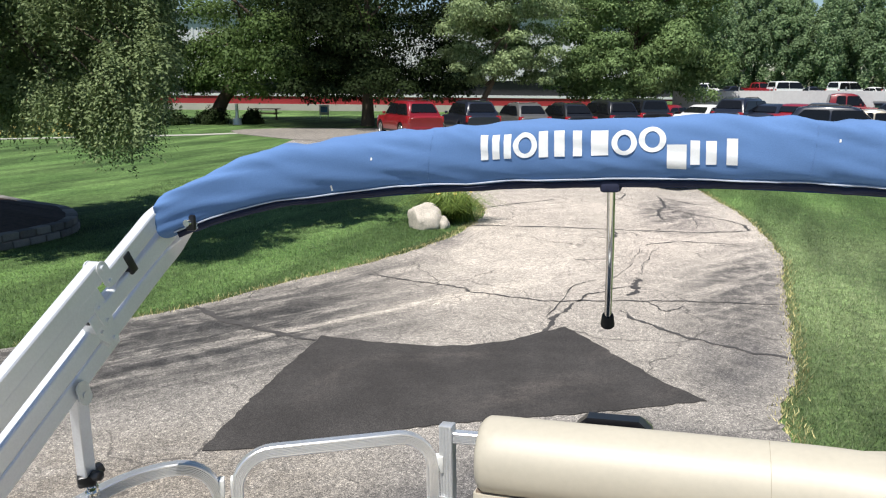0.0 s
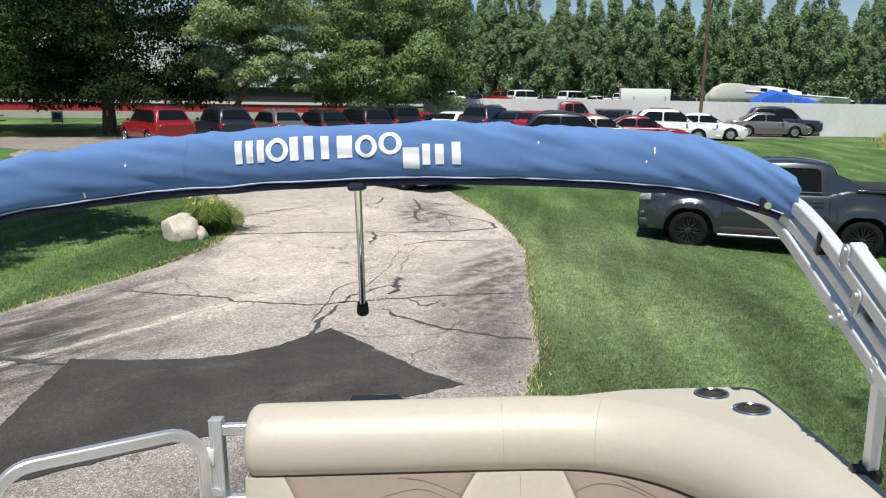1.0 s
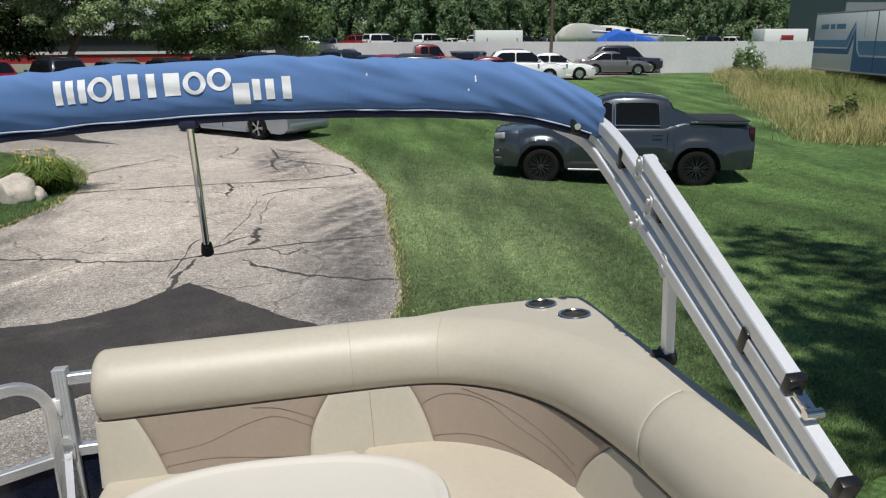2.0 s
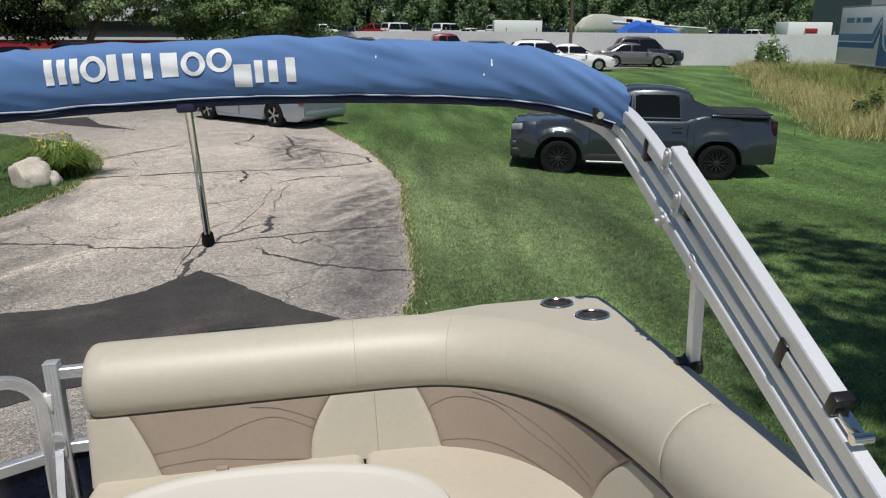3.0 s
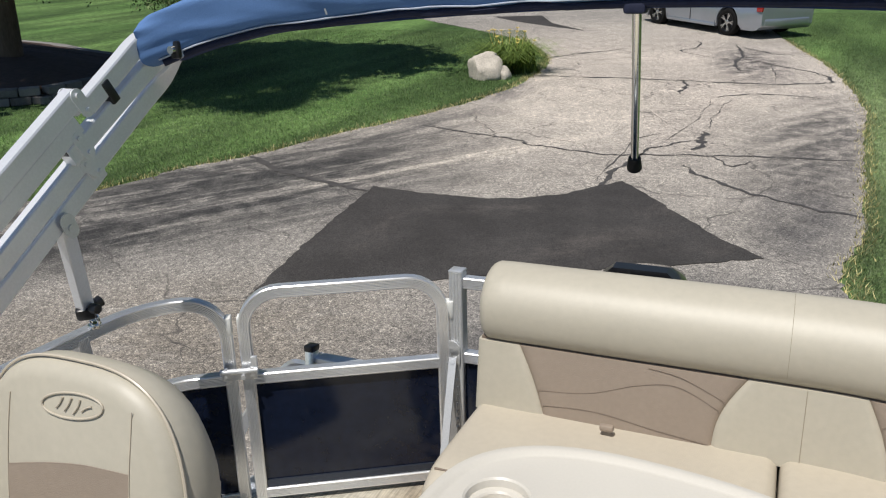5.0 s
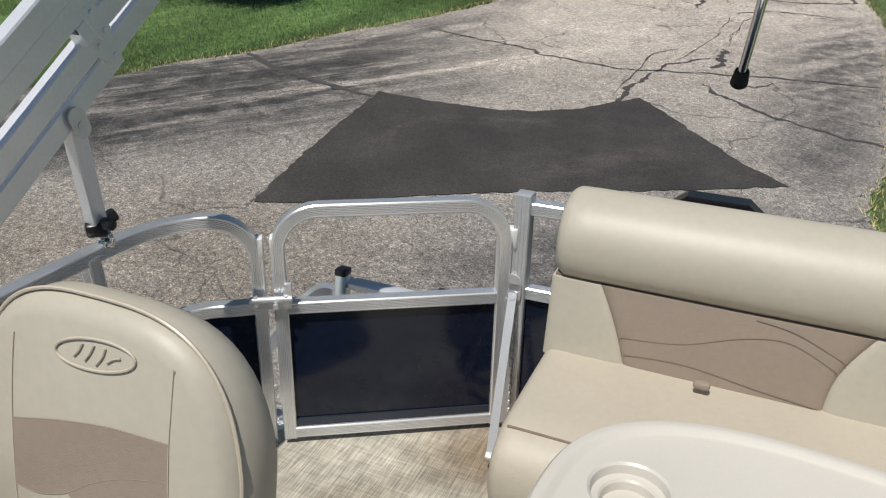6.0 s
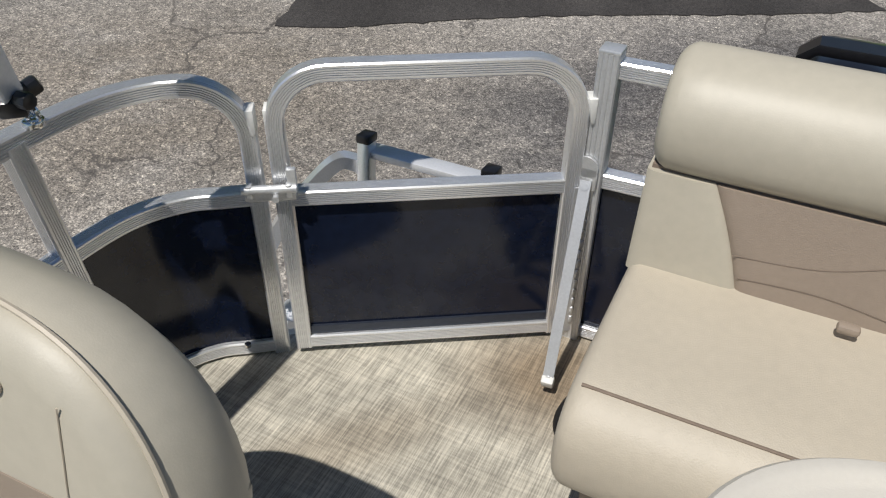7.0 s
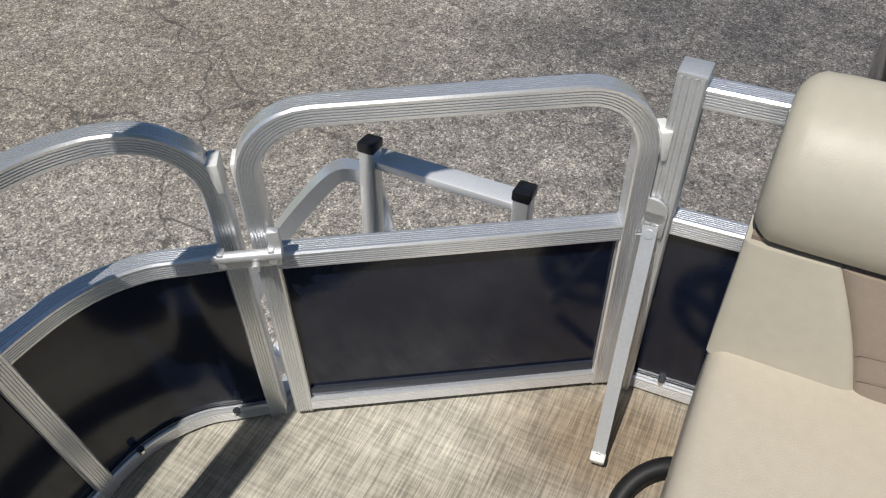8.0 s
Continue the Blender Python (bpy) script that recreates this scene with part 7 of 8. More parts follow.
# ---- trees ----
M_BARK = mat("bark", (0.11, 0.08, 0.055), rough=0.9, var=0.25, scale=6, fine=40, bump=0.9, bscale=30, stretch=(1, 1, 0.25))
M_PALE_BARK = mat("pale_bark", (0.33, 0.3, 0.25), rough=0.9, var=0.25, scale=4, fine=30, bump=0.6, bscale=20, stretch=(1, 1, 0.25))
M_LEAF = mat("leaf_green", (0.11, 0.18, 0.062), tint=(0.21, 0.295, 0.12), spec=0.15, rough=0.6, var=0.15, scale=0.3, fine=3, island=0.3, trans=0.35)
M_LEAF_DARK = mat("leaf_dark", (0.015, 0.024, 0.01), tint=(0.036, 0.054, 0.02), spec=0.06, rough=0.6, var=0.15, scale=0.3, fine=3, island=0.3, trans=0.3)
M_LEAF_GREY = mat("leaf_greygreen", (0.07, 0.115, 0.04), tint=(0.235, 0.29, 0.135), spec=0.15, rough=0.6, var=0.15, scale=0.3, fine=3, island=0.35, trans=0.3)
M_LEAF_MID = mat("leaf_mid", (0.05, 0.09, 0.026), tint=(0.12, 0.18, 0.055), spec=0.15, rough=0.6, var=0.15, scale=0.3, fine=3, island=0.3, trans=0.35)
M_LEAF_LIGHT = mat("leaf_light", (0.21, 0.28, 0.12), tint=(0.32, 0.4, 0.2), spec=0.15, rough=0.6, var=0.15, scale=0.3, fine=3, island=0.5, trans=0.35)
M_LEAF_POPLAR = mat("leaf_poplar", (0.155, 0.24, 0.12), tint=(0.27, 0.365, 0.19), spec=0.15, rough=0.6, var=0.15, scale=0.2, fine=2, island=0.3, trans=0.35)


def leaf_mesh(name, centres, size, rg, material, droop=0.0, slim=0.55, normals=None):
    n = len(centres)
    ln = size * rg.uniform(0.55, 1.45, n)
    if normals is None:
        a = rg.uniform(0, 2 * np.pi, n)
        tilt = rg.normal(0.0, 0.7, n) + droop
        d = np.stack([np.cos(a) * np.cos(tilt), np.sin(a) * np.cos(tilt), -np.sin(tilt)], 1)
        s = np.stack([-np.sin(a), np.cos(a), rg.normal(0, 0.5, n)], 1)
    else:
        nn = normals / np.linalg.norm(normals, axis=1)[:, None]
        d = rg.normal(0, 1, (n, 3))
        d -= nn * (d * nn).sum(1)[:, None]
        d /= np.linalg.norm(d, axis=1)[:, None]
        s = np.cross(nn, d)
    s /= np.linalg.norm(s, axis=1)[:, None]
    v = np.stack([centres - d * ln[:, None] * 0.5, centres + s * (ln * slim * 0.5)[:, None], centres + d * ln[:, None] * 0.5, centres - s * (ln * slim * 0.5)[:, None]], 1)
    me = bpy.data.meshes.new(name)
    me.from_pydata(v.reshape(-1, 3).tolist(), [], np.arange(4 * n).reshape(-1, 4).tolist())
    me.materials.append(material)
    return me


def tree(name, label, x, y, height, radius, crown_low, trunk_r, clusters, leaves, size, material, seed, shape="round", lean=(0, 0), group="", clump=0.17):
    """Tapered trunk with limbs; leaves lie on many uneven clumps with dark gaps between."""
    rg = np.random.default_rng(seed)
    top = thing(name, label, "tree", (0, 0, 0), pose(x, y, ground_z(x, y)), group)
    bm = bmesh.new()
    mid = (crown_low + height) / 2
    tip = Vector((lean[0], lean[1], height * 0.86))
    stem = [Vector((0, 0, -0.1)), Vector((lean[0] * 0.1, lean[1] * 0.15, height * 0.1)), Vector((lean[0] * 0.65, lean[1] * 0.5, height * 0.36)), tip]
    tube(bm, smooth_line(stem, 5), trunk_r * 1.15, 12, trunk_r * 0.12)
    for k in range(9):
        f = 0.22 + 0.6 * k / 9
        p = Vector((lean[0] * f, lean[1] * f, height * f * 0.9))
        a = k * 2.4 + rg.uniform(-0.4, 0.4)
        rr = radius * (0.75 if shape == "round" else 0.7) * (1 - abs(f - 0.45))
        q = p + Vector((math.cos(a) * rr, math.sin(a) * rr, rr * (0.45 if shape != "poplar" else 1.6)))
        tube(bm, smooth_line([p, p.lerp(q, 0.5) + Vector((0, 0, 0.15 * rr)), q], 4), trunk_r * 0.4 * (1 - f * 0.6), 7, 0.02)
    part("trunk", bm, M_BARK if shape != "poplar" else M_PALE_BARK, top, "", 60)
    cs, rs = [], []
    while len(cs) < clusters:
        p = rg.normal(0, 1, 3)
        p /= np.linalg.norm(p)
        p *= rg.uniform(0.35, 0.75) if len(cs) % 3 == 0 else rg.uniform(0.75, 1.0)
        lump = 0.84 + 0.36 * noise.noise(Vector((p[0] * 2.0 + seed, p[1] * 2.0, p[2] * 2.0)))
        z = math.copysign(abs(p[2]) ** (0.75 if shape == "round" else 1.0), p[2])
        wid = radius * lump
        if shape == "poplar":
            wid *= 1.0 - 0.6 * max(0.0, z)
        else:
            wid *= 1 + 0.5 * max(0.0, -z) - (0.25 if shape == "oval" else 0.0) * max(0, z)
        if shape != "poplar" and len(cs) % 4 == 1:
            a = rg.uniform(0, 2 * math.pi)
            rr = radius * rg.uniform(0.45, 1.0)
            cs.append((math.cos(a) * rr + lean[0] * 0.6, math.sin(a) * rr + lean[1] * 0.6, crown_low + rg.uniform(1.0, 3.6)))
            rs.append(radius * clump * rg.uniform(0.5, 1.0))
            continue
        cs.append((p[0] * wid + lean[0] * 0.8, p[1] * wid + lean[1] * 0.8, mid + z * (height - crown_low) / 2 * (lump if shape != "poplar" else 1.0)))
        rs.append(radius * clump * rg.uniform(0.6, 1.45) * (1 - 0.35 * max(0.0, z)))
    cs, rs = np.array(cs), np.array(rs)
    idx = rg.choice(clusters, leaves, p=rs ** 2 / (rs ** 2).sum())
    d = rg.normal(0, 1, (leaves, 3))
    d /= np.linalg.norm(d, axis=1)[:, None]
    d[:, 2] = np.where(d[:, 2] < -0.3, -d[:, 2], d[:, 2])
    stray = rg.normal(0, 0.09, (leaves, 3))
    squash = np.array([1.15, 1.15, 0.75]) if shape != "poplar" else np.array([0.9, 0.9, 1.7])
    pts = cs[idx] + (d * rg.uniform(0.7, 1.0, (leaves, 1)) + stray) * rs[idx][:, None] * squash
    pts[:, 2] = np.maximum(pts[:, 2], crown_low * 0.75)
    keep = (pts[:, 2] < (9.5 if shape != "poplar" else 99.0)) | (rg.random(leaves) < 0.5)
    ob = new("crown", leaf_mesh("crown", pts[keep], size, rg, material, 0.3, 0.6, (d + rg.normal(0, 0.3, (leaves, 3)))[keep]))
    ob.parent = top
    return top


def sprays(rg, centres, radii, twigs, per):
    """Leaflets strung along twigs that arch out of each clump and droop."""
    pts, ups = [], []
    for c, r in zip(centres, radii):
        a = rg.uniform(0, 2 * np.pi, (twigs, 1))
        ln = r * rg.uniform(0.6, 1.35, (twigs, 1))
        t = np.linspace(0.05, 1.0, per)[None, :] + rg.normal(0, 0.02, (twigs, per))
        out = 0.75 * np.sin(t * 1.4) * ln
        z = (0.45 * t - 1.25 * t * t) * ln + rg.normal(0, 0.35, (twigs, 1)) * r
        off = rg.normal(0, 0.045, (3, twigs, per))
        p = np.stack([c[0] + np.cos(a) * out + off[0], c[1] + np.sin(a) * out + off[1], c[2] + z + off[2]], 2).reshape(-1, 3)
        pts.append(p)
        tilt = np.stack([np.cos(a) * (0.3 + t), np.sin(a) * (0.3 + t), 1.1 - 0.5 * t], 2).reshape(-1, 3)
        ups.append(tilt + rg.normal(0, 0.35, tilt.shape))
    return np.concatenate(pts), np.concatenate(ups)


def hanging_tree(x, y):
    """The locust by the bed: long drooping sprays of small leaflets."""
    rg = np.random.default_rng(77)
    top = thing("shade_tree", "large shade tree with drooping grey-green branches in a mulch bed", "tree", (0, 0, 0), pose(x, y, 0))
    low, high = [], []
    # low clumps fill the crown's outline as seen from the first camera position
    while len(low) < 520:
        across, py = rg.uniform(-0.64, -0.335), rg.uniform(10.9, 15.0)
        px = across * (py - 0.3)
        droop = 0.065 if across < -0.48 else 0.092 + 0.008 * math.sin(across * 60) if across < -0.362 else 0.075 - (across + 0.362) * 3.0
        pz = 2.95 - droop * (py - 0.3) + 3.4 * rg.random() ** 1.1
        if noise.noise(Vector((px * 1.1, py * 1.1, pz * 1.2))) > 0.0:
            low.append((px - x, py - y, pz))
    # upper clumps stay out of view, added to shade the lawn
    while len(high) < 300:
        d = rg.normal(0, 1, 3)
        d *= rg.random() ** 0.4 / np.linalg.norm(d)
        q = (-6.0 + 3.2 * d[0], 13.9 + 2.7 * d[1], 7.2 + 2.2 * d[2])
        high.append((q[0] - x, q[1] - y, q[2]))
    # more unseen clumps, added to shade the mulch bed
    while len(high) < 480:
        d = rg.normal(0, 1, 3)
        d *= rg.random() ** 0.4 / np.linalg.norm(d)
        high.append((-9.4 + 2.7 * d[0] - x, 11.5 + 2.3 * d[1] - y, 7.0 + 1.8 * d[2]))
    bm = bmesh.new()
    tube(bm, smooth_line([(0, 0, -0.1), (0.1, 0, 1.0), (0.3, -0.1, 3.0), (0.7, 0.0, 5.0), (1.4, -0.6, 8.0)], 6), 0.26, 14, 0.05)
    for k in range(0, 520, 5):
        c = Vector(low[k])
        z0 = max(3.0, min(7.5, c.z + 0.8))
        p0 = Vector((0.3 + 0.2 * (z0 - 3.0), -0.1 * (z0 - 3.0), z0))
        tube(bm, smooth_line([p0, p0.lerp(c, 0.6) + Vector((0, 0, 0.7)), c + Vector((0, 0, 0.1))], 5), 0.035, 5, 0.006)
    part("trunk", bm, M_BARK, top, "", 60)
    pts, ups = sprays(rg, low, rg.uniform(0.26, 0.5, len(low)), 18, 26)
    pts2, ups2 = sprays(rg, high, rg.uniform(0.6, 1.0, len(high)), 12, 12)
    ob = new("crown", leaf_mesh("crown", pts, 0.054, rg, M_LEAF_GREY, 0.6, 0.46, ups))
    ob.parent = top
    ob = new("crown", leaf_mesh("crown", pts2, 0.2, rg, M_LEAF_GREY, 0.6, 0.5, ups2))
    ob.parent = top
    return top


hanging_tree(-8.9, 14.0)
tree("shade_tree", "broadleaf tree with a leaning trunk beside the picnic table", -15.2, 53.0, 15.5, 7.0, 0.6, 0.5, 170, 95000, 0.19, M_LEAF_MID, 11, lean=(5.6, 1.0), clump=0.2)
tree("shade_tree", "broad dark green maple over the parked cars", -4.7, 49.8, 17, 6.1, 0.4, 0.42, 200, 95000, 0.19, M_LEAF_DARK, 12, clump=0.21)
tree("shade_tree", "light green birch-like tree behind the parked cars", 2.0, 47.8, 13, 3.8, 1.5, 0.24, 140, 80000, 0.15, M_LEAF_LIGHT, 14, "oval", lean=(2.6, 0.0), clump=0.23)
tree("shade_tree", "round dense tree behind the parked cars", 12.2, 51.0, 12.4, 5.3, 0.7, 0.35, 200, 130000, 0.17, M_LEAF, 15, clump=0.2)
tree("shade_tree", "dark green tree at the lawn's far end", -27.0, 47.0, 15, 7.0, 1.2, 0.4, 230, 60000, 0.26, M_LEAF_MID, 16, clump=0.2)
tree("shade_tree", "dark green tree between the lawn and the hall", -20.6, 51.0, 13, 4.4, 0.8, 0.3, 150, 50000, 0.2, M_LEAF_MID, 19, clump=0.22)
# tree out of view behind the boat, added to cast the lawn's shadow
tree("shade_tree", "unseen tree behind the boat, added to shade the lawn", 5.4, -6.3, 24, 5.8, 12.0, 0.45, 200, 26000, 0.34, M_LEAF, 18)
PX, PY = 39.0, 108.0
kinds = [tree("poplar", "tall slender poplar in the row behind the yard", PX + 0.906 * s, PY - 0.423 * s, 13.2 + 1.5 * i, 2.15, 0.3, 0.2, 120, 15000, 0.27, M_LEAF_POPLAR, 30 + i, "poplar", group="poplar row", clump=0.3) for i, s in enumerate((-38, -35.5, -32.5, -30))]
rnd = random.Random(5)
for k in range(112):
    s = -28 + k * 1.23 + rnd.uniform(-0.5, 0.5)
    back = rnd.uniform(-3.0, 3.0) + 6.0 * (k % 2)
    x, y = PX + 0.906 * s + 0.423 * back, PY - 0.423 * s + 0.906 * back
    copy_thing(kinds[rnd.randrange(4)], pose(x, y, ground_z(x, y) - rnd.uniform(0, 1.4), rnd.uniform(-1.5, 1.5), rnd.uniform(-1.5, 1.5), rnd.uniform(0, 360)))

# ---- bed, stones, flowers ----
M_STONE = mat("pale_boulder", (0.5, 0.45, 0.385), rough=0.85, var=0.18, scale=5, fine=40, bump=0.6, bscale=25)
M_BLOCK = mat("wall_block", (0.17, 0.16, 0.15), rough=0.9, var=0.2, scale=5, fine=50, bump=0.5, bscale=40, pieces=0.5)
M_MULCH = mat("mulch", (0.055, 0.033, 0.024), rough=0.95, var=0.35, scale=10, fine=60, bump=1.0, bscale=40)
M_LILY = mat("lily_leaf", (0.1, 0.17, 0.03), tint=(0.23, 0.31, 0.07), rough=0.5, var=0.1, island=0.5, trans=0.3)
M_YELLOW = mat("yellow_petal", (0.72, 0.55, 0.16), rough=0.6, var=0.1, island=0.3)


def boulder(name, label, c, s, seed, flat=0.2):
    bm = bmesh.new()
    bmesh.ops.create_icosphere(bm, subdivisions=4, radius=1.0)
    for v in bm.verts:
        d = v.co.normalized()
        k = 1 + 0.22 * noise.noise(d * 1.3 + Vector((seed, 0, 0))) + 0.07 * noise.noise(d * 4 + Vector((0, seed, 0)))
        for a in range(5):
            ax = Vector((math.sin(seed + a * 2.1), math.cos(seed * 1.7 + a * 1.3), math.sin(a * 1.9 + seed * 0.6))).normalized()
            k = min(k, 0.8 / max(0.2, d.dot(ax)))
        v.co = Vector((d.x * s[0], d.y * s[1], d.z * s[2])) * k
        v.co.z = max(v.co.z, -s[2] * flat)
    return solid(name, bm, M_STONE, label, "rock", m=pose(c[0], c[1], c[2] + s[2] * flat))


boulder("boulder", "pale limestone boulder at the edge of the lawn", (-0.25, 14.72, 0), (0.34, 0.3, 0.35), 3.1, 0.35)
boulder("boulder", "small grey stone leaning on the larger boulder", (0.06, 14.66, -0.02), (0.15, 0.13, 0.17), 5.4, 0.45)
boulder("boulder", "small pale stone lying on top of the larger boulder", (-0.2, 14.78, 0.4), (0.13, 0.07, 0.05), 8.2, 0.3)


def lily_clump(x, y):
    rg = np.random.default_rng(9)
    top = thing("daylily_clump", "clump of arching daylily leaves with yellow flowers behind the boulder", "plant", (0, 0, 0), pose(x, y, 0))
    bm = bmesh.new()
    for k in range(760):
        a, r0 = rg.uniform(0, 6.28), rg.uniform(0, 0.3)
        h, reach = rg.uniform(0.34, 0.62), rg.uniform(0.25, 0.75)
        p = Vector((math.cos(a * 3) * r0 * 1.8, math.sin(a * 3) * r0, 0))
        d = Vector((math.cos(a), math.sin(a), 0))
        s = Vector((-d.y, d.x, 0)) * 0.011
        pts = [p, p + d * reach * 0.35 + Vector((0, 0, h * 0.75)), p + d * reach * 0.8 + Vector((0, 0, h)), p + d * reach * 1.25 + Vector((0, 0, h * 0.72))]
        prev = None
        for j, q in enumerate(pts):
            w = (1.0, 1.0, 0.7, 0.1)[j]
            cur = (bm.verts.new(q + s * w), bm.verts.new(q - s * w))
            if prev:
                bm.faces.new((prev[0], prev[1], cur[1], cur[0]))
            prev = cur
    part("leaves", bm, M_LILY, top)
    for k in range(16):
        a, r0 = rg.uniform(0, 6.28), rg.uniform(0.1, 0.5)
        c = Vector((math.cos(a) * r0, math.sin(a) * r0, rg.uniform(0.58, 0.78)))
        bm = bmesh.new()
        tube(bm, [(c.x * 0.5, c.y * 0.5, 0.1), c], 0.004, 5)
        for j in range(6):
            b = j * 1.047
            q = c + Vector((math.cos(b), math.sin(b), 0.6)) * 0.05
            t = Vector((-math.sin(b), math.cos(b), 0)) * 0.016
            vs = [bm.verts.new(v) for v in (c, c.lerp(q, 0.6) + t, q, c.lerp(q, 0.6) - t)]
            bm.faces.new(vs)
        part("flower", bm, M_YELLOW, top, "yellow lily flower")


lily_clump(0.2, 15.35)
bed = thing("mulch_bed", "raised mulch bed with a block edge under the tree", "flower bed", (0, 0, 0), pose(-10.2, 15.0, 0))
bm = bmesh.new()
ring0 = [(3.1, -2.9), (3.65, -1.3), (3.0, 0.1), (1.7, 1.0), (0.3, 1.9), (-2, 2.6), (-4, 2.2), (-4.5, -1.0), (-3.0, -3.5), (0.4, -4.0)]
outline = smooth_line([(*p, 0) for p in ring0 + ring0[:1]], 8)[:-1]
lo = [bm.verts.new((p.x, p.y, -0.02)) for p in outline]
hi = [bm.verts.new((p.x * 0.96, p.y * 0.96, 0.24 + 0.03 * noise.noise(p * 2))) for p in outline]
inn = [bm.verts.new((p.x * 0.5, p.y * 0.5, 0.42 + 0.05 * noise.noise(p * 3))) for p in outline]
mid_v = bm.verts.new((0, 0, 0.5))
m = len(outline)
for k in range(m):
    bm.faces.new((lo[k], lo[(k + 1) % m], hi[(k + 1) % m], hi[k]))
    bm.faces.new((hi[k], hi[(k + 1) % m], inn[(k + 1) % m], inn[k]))
    bm.faces.new((inn[k], inn[(k + 1) % m], mid_v))
part("mulch", bm, M_MULCH, bed, "dark bark mulch")
blk = bmesh.new()
box(blk, (0, 0, 0), (0.3, 0.2, 0.125), bevel=0.014, seg=1)
blk_me = finish("block", blk, M_BLOCK)
total = sum((outline[(k + 1) % m] - outline[k]).length for k in range(m))
for course in range(2):
    s, i, done = 0.15 * (course % 2), 0, 0.0
    while s < total:
        while done + (outline[(i + 1) % m] - outline[i % m]).length < s:
            done += (outline[(i + 1) % m] - outline[i % m]).length
            i += 1
        a, b = outline[i % m], outline[(i + 1) % m]
        p = a.lerp(b, (s - done) / (b - a).length)
        d = (b - a)
        ob = new("block", blk_me)
        ob.parent = bed
        ob.matrix_basis = pose(p.x * (1.0 - course * 0.008), p.y * (1.0 - course * 0.008), 0.062 + course * 0.13, 0, 0, math.degrees(math.atan2(d.y, d.x)) + random.Random(i + course * 99).uniform(-3, 3))
        s += 0.312

# ---- fence, yard, buildings ----
M_FENCE = mat("pale_fence_panel", (0.6, 0.6, 0.59), rough=0.6, var=0.06, scale=0.6, fine=6)
M_CORR = mat("white_corrugated", (0.62, 0.63, 0.63), rough=0.5, var=0.05, scale=0.5, fine=8)
M_REDBAND = mat("red_wall_band", (0.3, 0.02, 0.025), rough=0.6, var=0.08, scale=0.5)
M_DARKBAND = mat("dark_opening", (0.02, 0.02, 0.022), rough=0.4, var=0.2)
M_CONC = mat("concrete_plinth", (0.42, 0.4, 0.36), rough=0.85, var=0.1, scale=1)
M_GREYWALL = mat("grey_metal_wall", (0.2, 0.21, 0.23), rough=0.55, var=0.06)
M_TARP = mat("blue_tarp", (0.02, 0.11, 0.5), rough=0.6, var=0.15, scale=3, bump=0.3, bscale=8)
M_SHRINK = mat("cream_hull", (0.7, 0.67, 0.58), rough=0.4, var=0.05)
M_WHITE = mat("white_panel", (0.75, 0.75, 0.74), rough=0.45, var=0.04)
M_STRIPE = mat("blue_stripe", (0.05, 0.17, 0.36), rough=0.45, var=0.04)
M_WOODPOLE = mat("brown_pole", (0.1, 0.07, 0.05), rough=0.8, var=0.15)
FX, FY = Vector((0.906, -0.423, 0)), Vector((0.423, 0.906, 0))
F0 = Vector((22.6, 48.2, 0))
fence = thing("yard_fence", "pale grey panel fence along the car park", "fence", tuple(F0))
for k in range(20):
    s = -8.4 + k * 2.0
    c = F0 + FX * (s + 1.0)
    gz = ground_z(c.x, c.y)
    bm = bmesh.new()
    box(bm, (c.x, c.y, gz + 1.05), (1.998, 0.05, 2.06), pose(0, 0, 0, 0, 0, -25), bevel=0.003, seg=1)
    part("fence_panel", bm, M_FENCE, fence)
    bm = bmesh.new()
    p = F0 + FX * s + FY * 0.09
    tube(bm, [(p.x, p.y, gz - 0.05), (p.x, p.y, gz + 2.32)], 0.04, 8)
    part("post", bm, M_GALV, fence)
lamp = thing("lamp_pole", "tall brown lamp pole in the car park", "lamp pole", (27.4, 38.2, 0))
bm = bmesh.new()
tube(bm, [(27.4, 38.2, 0.2), (27.4, 38.2, 13.0)], 0.1, 14, 0.08)
part("pole", bm, M_WOODPOLE, lamp)
bm = bmesh.new()
disc(bm, (27.4, 38.2, 0.5), 0.3, 0.8, 18, bevel=0.03)
part("footing", bm, M_CONC, lamp)
bm = bmesh.new()
box(bm, (27.4, 37.7, 13.0), (0.4, 1.1, 0.16), bevel=0.03)
part("lamp_head", bm, M_WOODPOLE, lamp)
bin_ = thing("dumpster", "green steel waste container before the fence", "waste container", tuple(F0 + FX * 4.2 - FY * 1.4))
c = F0 + FX * 4.2 - FY * 1.4
gz = ground_z(c.x, c.y)
bm = bmesh.new()
box(bm, (c.x, c.y, gz + 0.75), (2.2, 1.4, 1.2), pose(0, 0, 0, 0, 0, -25), bevel=0.04)
part("body", bm, PAINTS["green"], bin_)
bm = bmesh.new()
box(bm, (c.x, c.y, gz + 1.4), (2.3, 1.5, 0.1), pose(0, 0, 0, 4, 0, -25), bevel=0.02)
part("lid", bm, M_BLACK, bin_)
bm = bmesh.new()
box(bm, (c.x, c.y, gz + 0.075), (1.9, 1.0, 0.15), pose(0, 0, 0, 0, 0, -25))
part("skid", bm, M_BLACK, bin_)

